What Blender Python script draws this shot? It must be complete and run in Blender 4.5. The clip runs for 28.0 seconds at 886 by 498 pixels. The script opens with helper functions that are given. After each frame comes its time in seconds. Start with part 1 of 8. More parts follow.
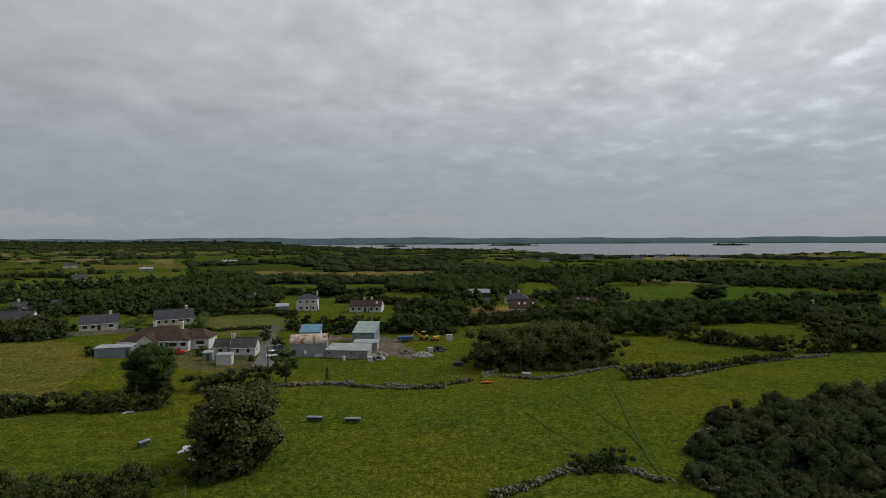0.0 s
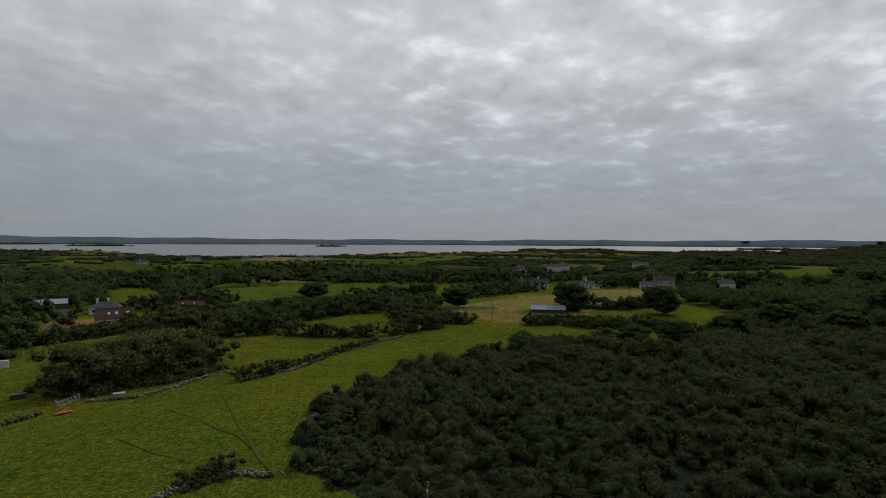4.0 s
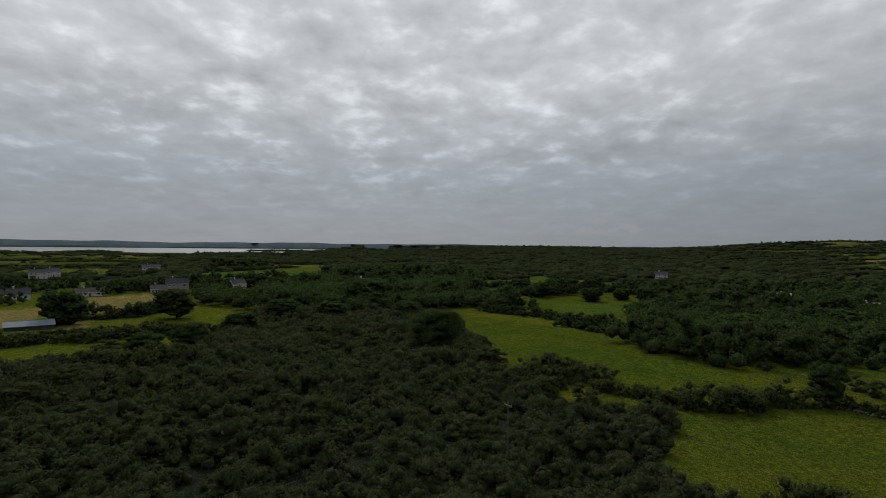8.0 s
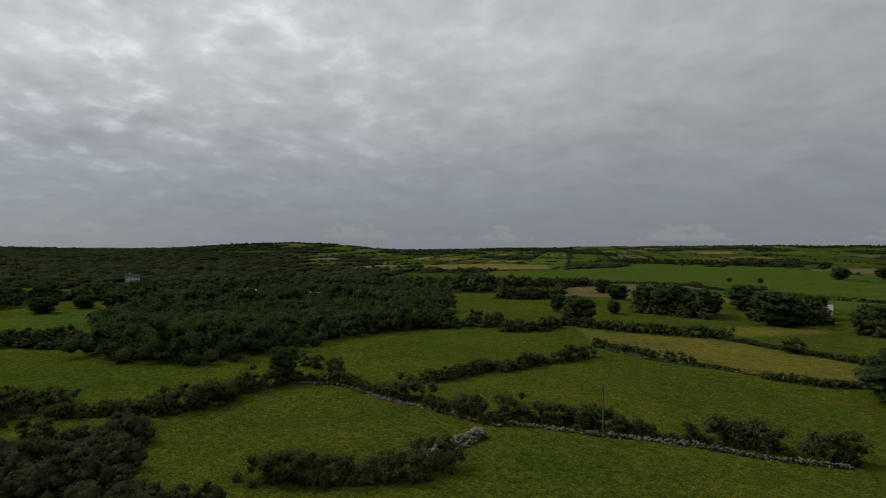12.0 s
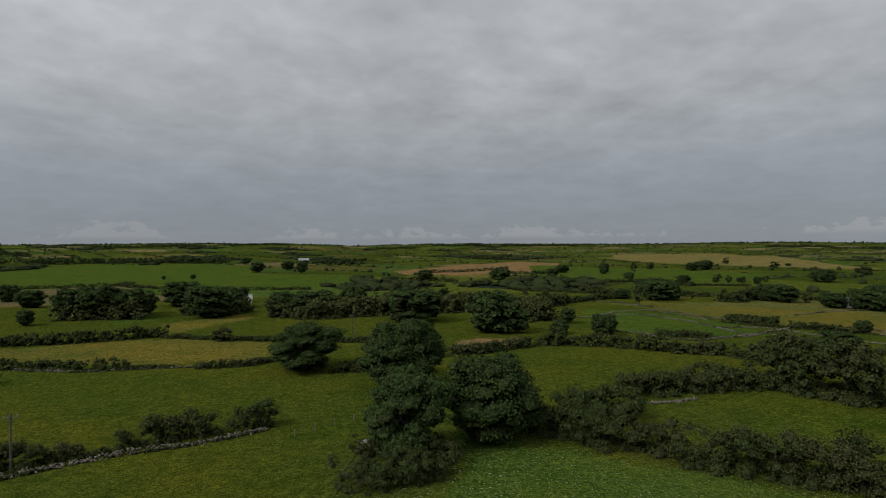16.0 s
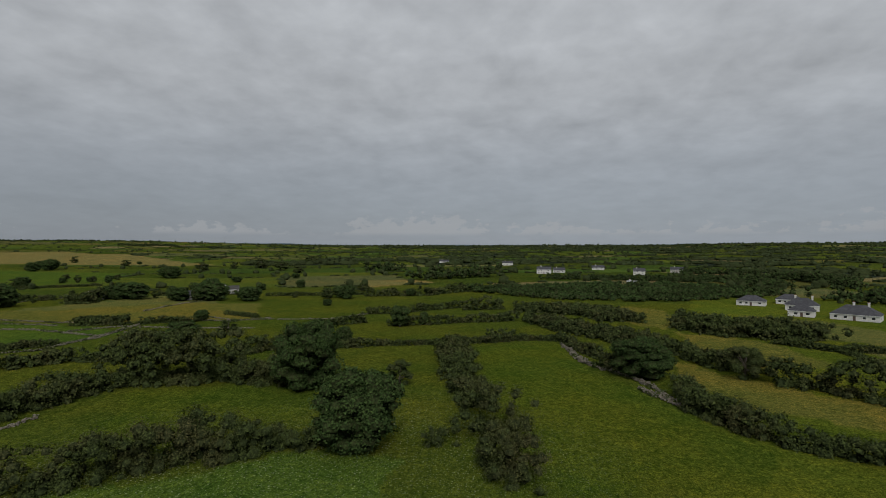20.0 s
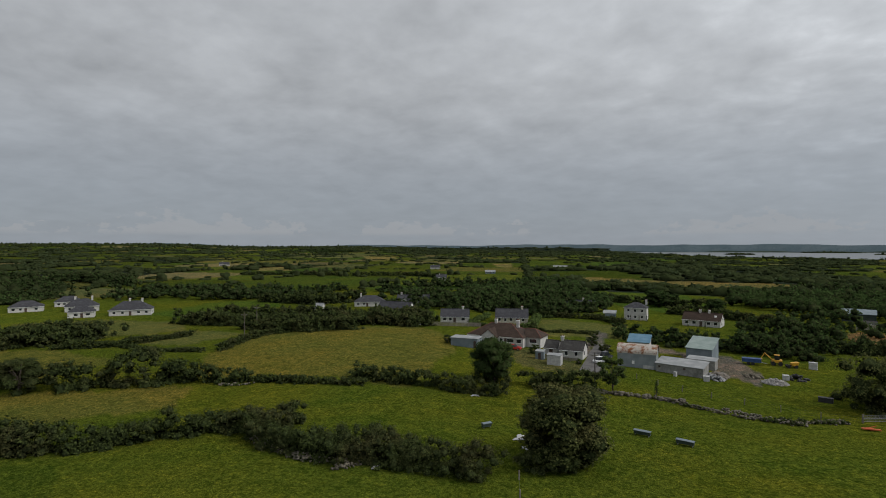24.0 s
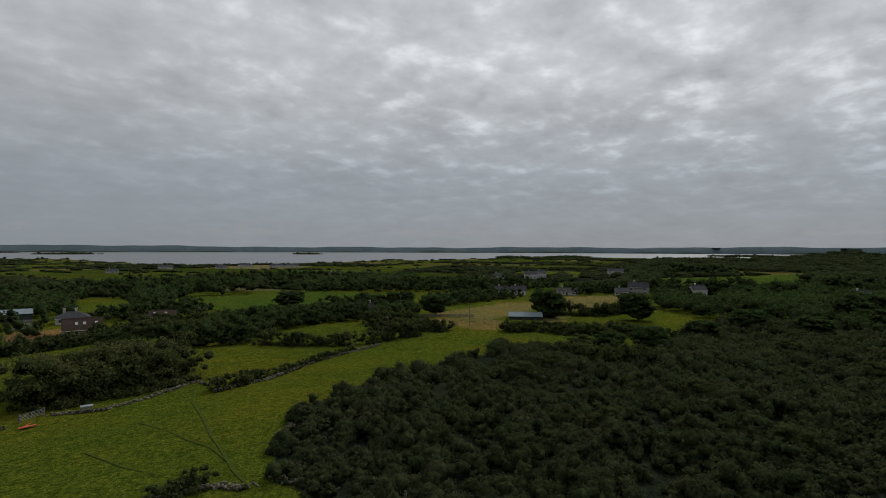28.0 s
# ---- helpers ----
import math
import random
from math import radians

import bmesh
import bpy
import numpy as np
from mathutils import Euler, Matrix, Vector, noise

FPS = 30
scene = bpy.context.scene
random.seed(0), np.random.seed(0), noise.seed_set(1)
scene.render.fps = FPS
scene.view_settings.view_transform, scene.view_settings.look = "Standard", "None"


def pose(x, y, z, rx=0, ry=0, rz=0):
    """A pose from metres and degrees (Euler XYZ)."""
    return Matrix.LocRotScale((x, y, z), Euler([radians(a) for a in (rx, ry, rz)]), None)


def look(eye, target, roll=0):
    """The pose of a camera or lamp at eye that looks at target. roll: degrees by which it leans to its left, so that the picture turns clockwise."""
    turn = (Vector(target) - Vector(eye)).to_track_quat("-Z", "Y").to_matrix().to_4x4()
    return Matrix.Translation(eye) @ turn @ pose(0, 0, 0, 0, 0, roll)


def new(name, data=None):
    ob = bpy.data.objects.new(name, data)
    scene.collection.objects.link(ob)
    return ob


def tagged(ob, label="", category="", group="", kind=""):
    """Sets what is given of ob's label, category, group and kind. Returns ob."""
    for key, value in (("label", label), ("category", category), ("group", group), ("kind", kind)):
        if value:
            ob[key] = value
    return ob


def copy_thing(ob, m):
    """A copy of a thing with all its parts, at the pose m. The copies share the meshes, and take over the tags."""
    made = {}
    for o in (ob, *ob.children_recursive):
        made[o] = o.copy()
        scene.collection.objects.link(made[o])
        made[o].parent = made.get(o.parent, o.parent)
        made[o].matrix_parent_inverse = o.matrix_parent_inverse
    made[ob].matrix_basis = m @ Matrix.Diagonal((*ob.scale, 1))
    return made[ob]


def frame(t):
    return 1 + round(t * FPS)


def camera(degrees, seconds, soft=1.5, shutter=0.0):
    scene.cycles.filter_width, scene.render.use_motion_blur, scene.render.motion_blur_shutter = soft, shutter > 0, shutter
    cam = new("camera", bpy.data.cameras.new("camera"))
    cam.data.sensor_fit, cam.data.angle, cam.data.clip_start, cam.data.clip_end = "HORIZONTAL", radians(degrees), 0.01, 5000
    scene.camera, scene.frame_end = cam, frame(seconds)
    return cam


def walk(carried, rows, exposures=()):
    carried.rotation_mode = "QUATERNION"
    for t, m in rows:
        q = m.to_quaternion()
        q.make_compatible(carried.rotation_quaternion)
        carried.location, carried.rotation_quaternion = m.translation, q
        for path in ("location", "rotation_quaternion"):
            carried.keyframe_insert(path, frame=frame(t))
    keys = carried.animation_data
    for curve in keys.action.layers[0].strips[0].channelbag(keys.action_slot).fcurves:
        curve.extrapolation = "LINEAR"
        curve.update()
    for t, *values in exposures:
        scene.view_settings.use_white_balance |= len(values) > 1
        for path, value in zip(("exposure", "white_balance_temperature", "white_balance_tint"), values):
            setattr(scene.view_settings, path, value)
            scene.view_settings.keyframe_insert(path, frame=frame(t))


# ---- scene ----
# A drone hovers 30 m up and turns once round and a little more.
cam = camera(79.00, 28.0, soft=1.0)
EYE = 30.0
PATH = [  # seconds, turn, tilt, roll
    (0.0, -1.80, -0.92, 0.34),
    (0.5, -6.48, -0.95, 0.31),
    (1.0, -11.24, -0.97, 0.21),
    (1.5, -16.19, -1.00, 0.19),
    (2.0, -21.14, -0.97, 0.04),
    (2.5, -26.02, -0.98, -0.12),
    (4.5, -47.46, -0.75, -0.36),
    (5.0, -53.52, -0.67, -0.45),
    (5.5, -59.71, -0.64, -0.51),
    (6.0, -65.74, -0.57, -0.55),
    (6.5, -71.81, -0.46, -0.54),
    (7.0, -77.88, -0.38, -0.60),
    (7.5, -84.13, -0.32, -0.68),
    (8.0, -90.37, -0.23, -0.68),
    (8.5, -96.61, -0.16, -0.68),
    (9.0, -102.83, -0.06, -0.64),
    (9.5, -109.28, -0.01, -0.59),
    (10.0, -116.03, 0.09, -0.57),
    (10.5, -122.83, 0.16, -0.56),
    (11.0, -129.26, 0.23, -0.55),
    (11.5, -135.80, 0.32, -0.49),
    (12.0, -142.49, 0.42, -0.47),
    (12.5, -149.10, 0.38, -0.21),
    (14.5, -176.21, 0.36, 0.36),
    (15.0, -183.38, 0.32, 0.41),
    (15.5, -190.67, 0.29, 0.38),
    (16.0, -198.02, 0.23, 0.40),
    (16.5, -205.28, 0.16, 0.42),
    (17.0, -212.65, 0.08, 0.44),
    (17.5, -220.16, -0.00, 0.39),
    (18.0, -227.95, -0.07, 0.32),
    (18.5, -235.85, -0.11, 0.24),
    (19.0, -243.92, -0.15, 0.10),
    (19.5, -252.08, -0.16, 0.02),
    (20.0, -260.20, -0.15, -0.04),
    (20.5, -268.37, -0.12, -0.12),
    (21.0, -276.74, -0.13, -0.17),
    (21.5, -285.20, -0.06, -0.22),
    (23.5, -319.42, -0.11, 0.07),
    (24.0, -327.85, -0.09, 0.06),
    (24.5, -336.35, -0.06, 0.03),
    (25.0, -344.94, -0.07, 0.03),
    (25.5, -353.03, -0.10, 0.08),
    (26.0, -360.82, -0.10, -0.00),
    (26.5, -370.85, -0.09, -0.12),
    (27.0, -381.65, -0.08, -0.12),
    (27.5, -392.91, -0.07, -0.18),
    (28.0, -404.10, -0.03, -0.20),
]
EXPOSURES = [(0.0, 0.0), (2.0, -0.17), (5.0, -0.20), (8.0, -0.23), (11.0, -0.22), (13.0, -0.14), (15.0, -0.04), (18.0, 0.0), (25.0, 0.0), (26.0, -0.07), (27.0, -0.27), (28.0, -0.28)]
walk(cam, [(t, pose(0, 0, EYE, 90 + p, r, y)) for t, y, p, r in PATH], EXPOSURES)

# ---- world and sun: an overcast afternoon, brightest towards the south-east of the turn ----
SUN_AZ, SUN_EL = -74.0, 42.0   # degrees left of +y, degrees up
sun_way = Vector((-math.sin(radians(SUN_AZ)) * math.cos(radians(SUN_EL)), math.cos(radians(SUN_AZ)) * math.cos(radians(SUN_EL)), math.sin(radians(SUN_EL))))
sun = new("sun", bpy.data.lights.new("sun", "SUN"))
sun.data.energy, sun.data.angle, sun.data.color = 2.0, radians(18), (1.0, 0.96, 0.9)
sun.matrix_world = look(sun_way * 100, (0, 0, 0))


def calc(tree, op, a, b=None, c=None):
    n = tree.nodes.new("ShaderNodeMath")
    n.operation = op
    for i, v in enumerate((a, b, c)):
        if v is None:
            continue
        if isinstance(v, (int, float)):
            n.inputs[i].default_value = v
        else:
            tree.links.new(v, n.inputs[i])
    return n.outputs[0]


def blend(tree, fac, a, b, how="MIX"):
    n = tree.nodes.new("ShaderNodeMix")
    n.data_type, n.blend_type = "RGBA", how
    for sock, v in ((n.inputs[0], fac), (n.inputs[6], a), (n.inputs[7], b)):
        if isinstance(v, (int, float)):
            sock.default_value = v
        elif isinstance(v, tuple):
            sock.default_value = (*v, 1)
        else:
            tree.links.new(v, sock)
    return n.outputs[2]


def speckle(tree, vector, scale, detail=4, rough=0.55, distort=0.0):
    n = tree.nodes.new("ShaderNodeTexNoise")
    n.inputs["Scale"].default_value, n.inputs["Detail"].default_value = scale, detail
    n.inputs["Roughness"].default_value, n.inputs["Distortion"].default_value = rough, distort
    if vector is not None:
        tree.links.new(vector, n.inputs["Vector"])
    return n.outputs["Fac"]


def span(tree, v, a, b, lo=0.0, hi=1.0):
    n = tree.nodes.new("ShaderNodeMapRange")
    n.interpolation_type = "SMOOTHSTEP"
    tree.links.new(v, n.inputs[0])
    for i, k in enumerate((a, b, lo, hi)):
        n.inputs[1 + i].default_value = k
    return n.outputs[0]


world = bpy.data.worlds.new("sky")
scene.world = world
world.use_nodes = True
wt = world.node_tree
wt.nodes.clear()
co = wt.nodes.new("ShaderNodeTexCoord").outputs["Generated"]
xyz = wt.nodes.new("ShaderNodeSeparateXYZ")
wt.links.new(co, xyz.inputs[0])
up = calc(wt, "MAXIMUM", xyz.outputs[2], 0.0)
# a flat layer of cloud overhead, seen in perspective
flat = calc(wt, "ADD", up, 0.22)
plane = wt.nodes.new("ShaderNodeCombineXYZ")
wt.links.new(calc(wt, "DIVIDE", xyz.outputs[0], flat), plane.inputs[0])
wt.links.new(calc(wt, "DIVIDE", xyz.outputs[1], flat), plane.inputs[1])
big = speckle(wt, plane.outputs[0], 1.5, 4, 0.5, 0.3)
mid = speckle(wt, plane.outputs[0], 4.4, 5, 0.52, 0.25)
wisp = speckle(wt, plane.outputs[0], 10.5, 5, 0.52, 0.15)
tone = calc(wt, "ADD", calc(wt, "MULTIPLY", big, 0.35), calc(wt, "ADD", calc(wt, "MULTIPLY", mid, 0.48), calc(wt, "MULTIPLY", wisp, 0.22)))
# thinner cloud round the hidden sun
toward = wt.nodes.new("ShaderNodeVectorMath")
toward.operation = "DOT_PRODUCT"
wt.links.new(co, toward.inputs[0])
toward.inputs[1].default_value = sun_way
glow = span(wt, toward.outputs["Value"], -0.2, 1.0)
contrast = calc(wt, "MULTIPLY", calc(wt, "ADD", 0.52, calc(wt, "MULTIPLY", calc(wt, "POWER", glow, 2.5), 0.85)), span(wt, up, 0.01, 0.26, 0.28, 1.0))
shade = calc(wt, "MULTIPLY", calc(wt, "SUBTRACT", tone, 0.53), contrast)
value = calc(wt, "ADD", calc(wt, "ADD", 0.46, calc(wt, "MULTIPLY", glow, 0.26)), shade)
value = calc(wt, "MULTIPLY", value, calc(wt, "SUBTRACT", 1.0, calc(wt, "MULTIPLY", span(wt, up, 0.0, 0.40, 1.0, 0.0), calc(wt, "ADD", span(wt, xyz.outputs[1], 0.1, -0.8, 0.345, 0.46), calc(wt, "MULTIPLY", glow, 0.19)))))
rift = calc(wt, "MULTIPLY", calc(wt, "MULTIPLY", span(wt, up, 0.03, 0.20), span(wt, calc(wt, "ADD", calc(wt, "MULTIPLY", mid, 0.6), calc(wt, "MULTIPLY", wisp, 0.4)), 0.50, 0.70)), calc(wt, "MULTIPLY", calc(wt, "POWER", glow, 2.5), 0.22))
value = calc(wt, "MAXIMUM", calc(wt, "ADD", value, rift), 0.05)
cloud = wt.nodes.new("ShaderNodeCombineColor")
for i, (a, b_) in enumerate(((0.90, 0.962), (1.0, 1.0), (1.13, 1.045))):
    wt.links.new(calc(wt, "MULTIPLY", value, span(wt, up, 0.0, 0.30, a, b_)), cloud.inputs[i])
# a row of far cumulus low over the horizon
low = wt.nodes.new("ShaderNodeMapping")
low.inputs["Scale"].default_value = (38, 38, 70)
wt.links.new(co, low.inputs[0])
puffs = speckle(wt, low.outputs[0], 1.0, 6, 0.58)
banks = speckle(wt, co, 5.0, 3, 0.5)
top_edge = calc(wt, "ADD", 0.016, calc(wt, "MULTIPLY", span(wt, banks, 0.36, 0.66), 0.042))
heap_top = calc(wt, "SUBTRACT", calc(wt, "ADD", puffs, calc(wt, "MULTIPLY", calc(wt, "SUBTRACT", top_edge, up), 9.0)), 0.50)
puff = calc(wt, "MULTIPLY", span(wt, heap_top, 0.0, 0.10), span(wt, up, 0.020, 0.030))
sky_colour = blend(wt, calc(wt, "MULTIPLY", puff, span(wt, xyz.outputs[0], 0.6, -0.6, 0.34, 0.46)), cloud.outputs[0], (0.36, 0.366, 0.385))
air = wt.nodes.new("ShaderNodeTexSky")
air.sky_type, air.sun_disc = "NISHITA", False
air.sun_elevation, air.sun_rotation = radians(SUN_EL), radians(-SUN_AZ)
clear = wt.nodes.new("ShaderNodeBackground")
clear.inputs["Strength"].default_value = 0.08
wt.links.new(air.outputs[0], clear.inputs[0])
veil = wt.nodes.new("ShaderNodeBackground")
wt.links.new(sky_colour, veil.inputs[0])
mixed = wt.nodes.new("ShaderNodeMixShader")
mixed.inputs[0].default_value = 0.94
wt.links.new(clear.outputs[0], mixed.inputs[1])
wt.links.new(veil.outputs[0], mixed.inputs[2])
wt.links.new(mixed.outputs[0], wt.nodes.new("ShaderNodeOutputWorld").inputs[0])


# ---- materials ----
def material(name, rough=0.8, metal=0.0, spec=0.3):
    m = bpy.data.materials.new(name)
    m.use_nodes = True
    b = m.node_tree.nodes["Principled BSDF"]
    b.inputs["Roughness"].default_value, b.inputs["Metallic"].default_value = rough, metal
    b.inputs["Specular IOR Level"].default_value = spec
    return m, m.node_tree, b


def place(tree, kind="Object"):
    return tree.nodes.new("ShaderNodeTexCoord").outputs[kind]


def relief(tree, b, height, strength=0.5, distance=0.05):
    n = tree.nodes.new("ShaderNodeBump")
    n.inputs["Strength"].default_value, n.inputs["Distance"].default_value = strength, distance
    tree.links.new(height, n.inputs["Height"])
    tree.links.new(n.outputs[0], b.inputs["Normal"])


def soft_normals(t, b):
    """Leaves share the rounded form of the clump they grow on."""
    form = t.nodes.new("ShaderNodeAttribute")
    form.attribute_name = "form"
    turn = t.nodes.new("ShaderNodeVectorTransform")
    turn.vector_type, turn.convert_from, turn.convert_to = "NORMAL", "OBJECT", "WORLD"
    t.links.new(form.outputs["Vector"], turn.inputs[0])
    unit = t.nodes.new("ShaderNodeVectorMath")
    unit.operation = "NORMALIZE"
    t.links.new(turn.outputs[0], unit.inputs[0])
    t.links.new(unit.outputs[0], b.inputs["Normal"])


def leaf_material(name, dark, light, tip, grain=1.6):
    """Leaves in two greens and a third that tints whole bushes, with light sprays and painted gap shade among them."""
    m, t, b = material(name, 0.95, spec=0.0)
    soft_normals(t, b)
    geo = t.nodes.new("ShaderNodeNewGeometry")
    spot = geo.outputs["Random Per Island"]
    c = blend(t, spot, dark, light)
    wide = speckle(t, geo.outputs["Position"], 0.13, 4, 0.6)
    c = blend(t, span(t, wide, 0.44, 0.66), c, tip)
    gap_mottle = speckle(t, geo.outputs["Position"], grain, 4, 0.7)
    # dark specks paint shade in the gaps between leaves; light ones vary tone
    c = blend(t, span(t, gap_mottle, 0.53, 0.40), c, (0.42, 0.45, 0.45), "MULTIPLY")
    c = blend(t, span(t, gap_mottle, 0.54, 0.68), c, (1.60, 1.55, 1.35), "MULTIPLY")
    info = t.nodes.new("ShaderNodeObjectInfo").outputs["Random"]
    c = blend(t, calc(t, "MULTIPLY", info, 0.35), c, light)
    t.links.new(c, b.inputs["Base Color"])
    # light comes through the leaves
    thin = t.nodes.new("ShaderNodeBsdfTranslucent")
    t.links.new(c, thin.inputs["Color"])
    t.links.new(b.inputs["Normal"].links[0].from_socket, thin.inputs["Normal"])
    both = t.nodes.new("ShaderNodeMixShader")
    both.inputs[0].default_value = 0.30
    t.links.new(b.outputs[0], both.inputs[1])
    t.links.new(thin.outputs[0], both.inputs[2])
    t.links.new(both.outputs[0], t.nodes["Material Output"].inputs[0])
    return m


def grained(name, a, b_, scale=3.0, rough=0.8, metal=0.0, bump=0.3, spec=0.3, stain=None):
    """A surface in two tones at two scales, with relief."""
    m, t, b = material(name, rough, metal, spec)
    v = place(t)
    fine_ = speckle(t, v, scale * 6, 5, 0.6)
    c = blend(t, span(t, speckle(t, v, scale, 4), 0.35, 0.65), a, b_)
    c = blend(t, calc(t, "MULTIPLY", span(t, fine_, 0.5, 0.75), 0.5), c, tuple(k * 0.6 for k in a))
    if stain:
        c = blend(t, calc(t, "MULTIPLY", span(t, speckle(t, v, scale * 0.35, 5, 0.65), 0.52, 0.66), 0.8), c, stain)
    t.links.new(c, b.inputs["Base Color"])
    relief(t, b, fine_, bump, 0.02)
    return m


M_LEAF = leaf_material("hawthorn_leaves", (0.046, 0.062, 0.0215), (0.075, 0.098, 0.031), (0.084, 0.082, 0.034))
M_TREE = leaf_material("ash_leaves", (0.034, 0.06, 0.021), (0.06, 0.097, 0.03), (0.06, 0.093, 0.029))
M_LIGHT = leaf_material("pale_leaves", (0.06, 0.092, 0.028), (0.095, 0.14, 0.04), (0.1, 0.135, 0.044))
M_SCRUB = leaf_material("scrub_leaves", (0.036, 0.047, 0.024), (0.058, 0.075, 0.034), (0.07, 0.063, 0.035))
# bluer than the ash and hawthorn greens: a little distance haze in the colour
M_FAR = leaf_material("hazed_far_leaves", (0.036, 0.051, 0.025), (0.056, 0.075, 0.034), (0.058, 0.072, 0.034), 0.35)
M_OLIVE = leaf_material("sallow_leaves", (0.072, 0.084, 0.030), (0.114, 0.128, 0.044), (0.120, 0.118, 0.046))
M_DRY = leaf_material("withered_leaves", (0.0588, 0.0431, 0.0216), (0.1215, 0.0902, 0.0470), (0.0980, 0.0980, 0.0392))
# darker leaf copy for clump hearts: shade inside the growth put into colour
M_INNER = leaf_material("shaded_inner_leaves", (0.031, 0.043, 0.0175), (0.047, 0.062, 0.024), (0.05, 0.057, 0.025))
M_BARK = grained("bark", (0.07, 0.055, 0.042), (0.12, 0.10, 0.08), 2.0, 0.95, bump=0.8)
M_STONE = grained("limestone", (0.095, 0.083, 0.062), (0.170, 0.152, 0.118), 1.2, 0.95, bump=0.6, stain=(0.05, 0.052, 0.036))


def ground_material():
    m, t, b = material("land", 0.95, spec=0.0)
    v = t.nodes.new("ShaderNodeNewGeometry").outputs["Position"]
    tint = t.nodes.new("ShaderNodeAttribute")
    tint.attribute_name = "land"
    tuft = speckle(t, v, 2.7, 4, 0.75)
    blade = speckle(t, v, 7.5, 3, 0.75)
    tussock = speckle(t, v, 1.1, 5, 0.75)
    clump = speckle(t, v, 0.38, 5, 0.75)
    swath = speckle(t, v, 0.09, 6, 0.68)
    patch = speckle(t, v, 0.024, 5, 0.6)
    c = tint.outputs["Color"]
    c = blend(t, calc(t, "MULTIPLY", span(t, tuft, 0.46, 0.56), 0.8), c, (0.42, 0.48, 0.40), "MULTIPLY")
    c = blend(t, calc(t, "MULTIPLY", span(t, blade, 0.51, 0.60), 0.9), c, (2.2, 2.05, 1.9), "MULTIPLY")
    c = blend(t, calc(t, "MULTIPLY", span(t, tussock, 0.50, 0.62), 0.75), c, (0.58, 0.66, 0.6), "MULTIPLY")
    c = blend(t, calc(t, "MULTIPLY", span(t, tussock, 0.50, 0.38), 0.75), c, (1.55, 1.40, 1.2), "MULTIPLY")
    c = blend(t, calc(t, "MULTIPLY", span(t, clump, 0.50, 0.64), 0.7), c, (0.66, 0.76, 0.7), "MULTIPLY")
    c = blend(t, calc(t, "MULTIPLY", span(t, clump, 0.50, 0.36), 0.7), c, (1.38, 1.24, 1.1), "MULTIPLY")
    c = blend(t, calc(t, "MULTIPLY", span(t, swath, 0.48, 0.66), 0.6), c, (0.66, 0.80, 0.75), "MULTIPLY")
    c = blend(t, calc(t, "MULTIPLY", span(t, patch, 0.42, 0.62), 0.7), c, (1.45, 1.14, 1.0), "MULTIPLY")
    bloom = speckle(t, v, 3.2, 2, 0.6)
    c = blend(t, calc(t, "MULTIPLY", span(t, bloom, 0.62, 0.70), calc(t, "MULTIPLY", tint.outputs["Alpha"], 0.8)), c, (0.30, 0.32, 0.20))
    t.links.new(c, b.inputs["Base Color"])
    relief(t, b, calc(t, "ADD", tuft, calc(t, "MULTIPLY", blade, 0.4)), 0.7, 0.25)
    return m


M_LAND = ground_material()


def water_material():
    m, t, b = material("lake_water", 0.28, spec=0.5)
    b.inputs["Base Color"].default_value = (0.05, 0.058, 0.062, 1)
    v = t.nodes.new("ShaderNodeNewGeometry").outputs["Position"]
    relief(t, b, speckle(t, v, 0.05, 5, 0.6), 0.6, 3.0)
    return m


M_WATER = water_material()


# ---- the land ----
def smooth(a, b, v):
    k = np.clip((v - a) / (b - a), 0, 1)
    return k * k * (3 - 2 * k)


# height of the far skyline by bearing, every 10 degrees from north (+y) to the left
RIM = [30, 30, 30, 30, 42, 39, 62, 57, 47, 44, 44, 44, 57, 64, 71, 76, 76, 62, 91, 91, 86, 67, 52, 62, 52, 37, 37, 39, 37, 34, 32, 32, 27, 30, 30, 30]
# and of the last hills behind it
CREST = [54, 56, 59, 54, 56, 46, 69, 64, 54, 52, 52, 52, 64, 72, 79, 84, 84, 69, 99, 99, 94, 74, 59, 69, 59, 44, 44, 52, 49, 46, 44, 44, 39, 42, 42, 49]


def rise(x, y):
    """The land's height: gentle swells, a knoll by the farm, low hills far out."""
    x, y = np.asarray(x, float), np.asarray(y, float)
    r = np.hypot(x, y)
    a = np.degrees(np.arctan2(-x, y)) % 360
    k = a / 10
    i = np.floor(k).astype(int) % 36
    f = (k - np.floor(k)) ** 2 * (3 - 2 * (k - np.floor(k)))
    rim = np.array(RIM)
    far = rim[i] * (1 - f) + rim[(i + 1) % 36] * f
    h = far * smooth(700, 4700, r)
    h += 0.7 * np.sin(x / 41 + 1.3) * np.sin(y / 37 + 0.4) * smooth(40, 120, r)
    h += 1.0 * np.sin(x / 93 + 2.1) * np.cos(y / 118) * smooth(80, 250, r)
    h += 5.0 * np.sin(x / 410 + 0.5) * np.sin(y / 330 + 1.0) * smooth(1000, 2500, r)
    h += 3.0 * np.exp(-((x + 118) ** 2 + (y - 118) ** 2) / (2 * 38 ** 2))
    h += 44 * np.exp(-((x - 2050) ** 2 / (2 * 420 ** 2) + (y + 1560) ** 2 / (2 * 330 ** 2)))
    h += 22 * np.exp(-((x + 250) ** 2 / (2 * 1100 ** 2) + (y + 2900) ** 2 / (2 * 520 ** 2)))
    h += 14 * np.exp(-((x + 2500) ** 2 / (2 * 500 ** 2) + (y + 1900) ** 2 / (2 * 700 ** 2)))
    return h


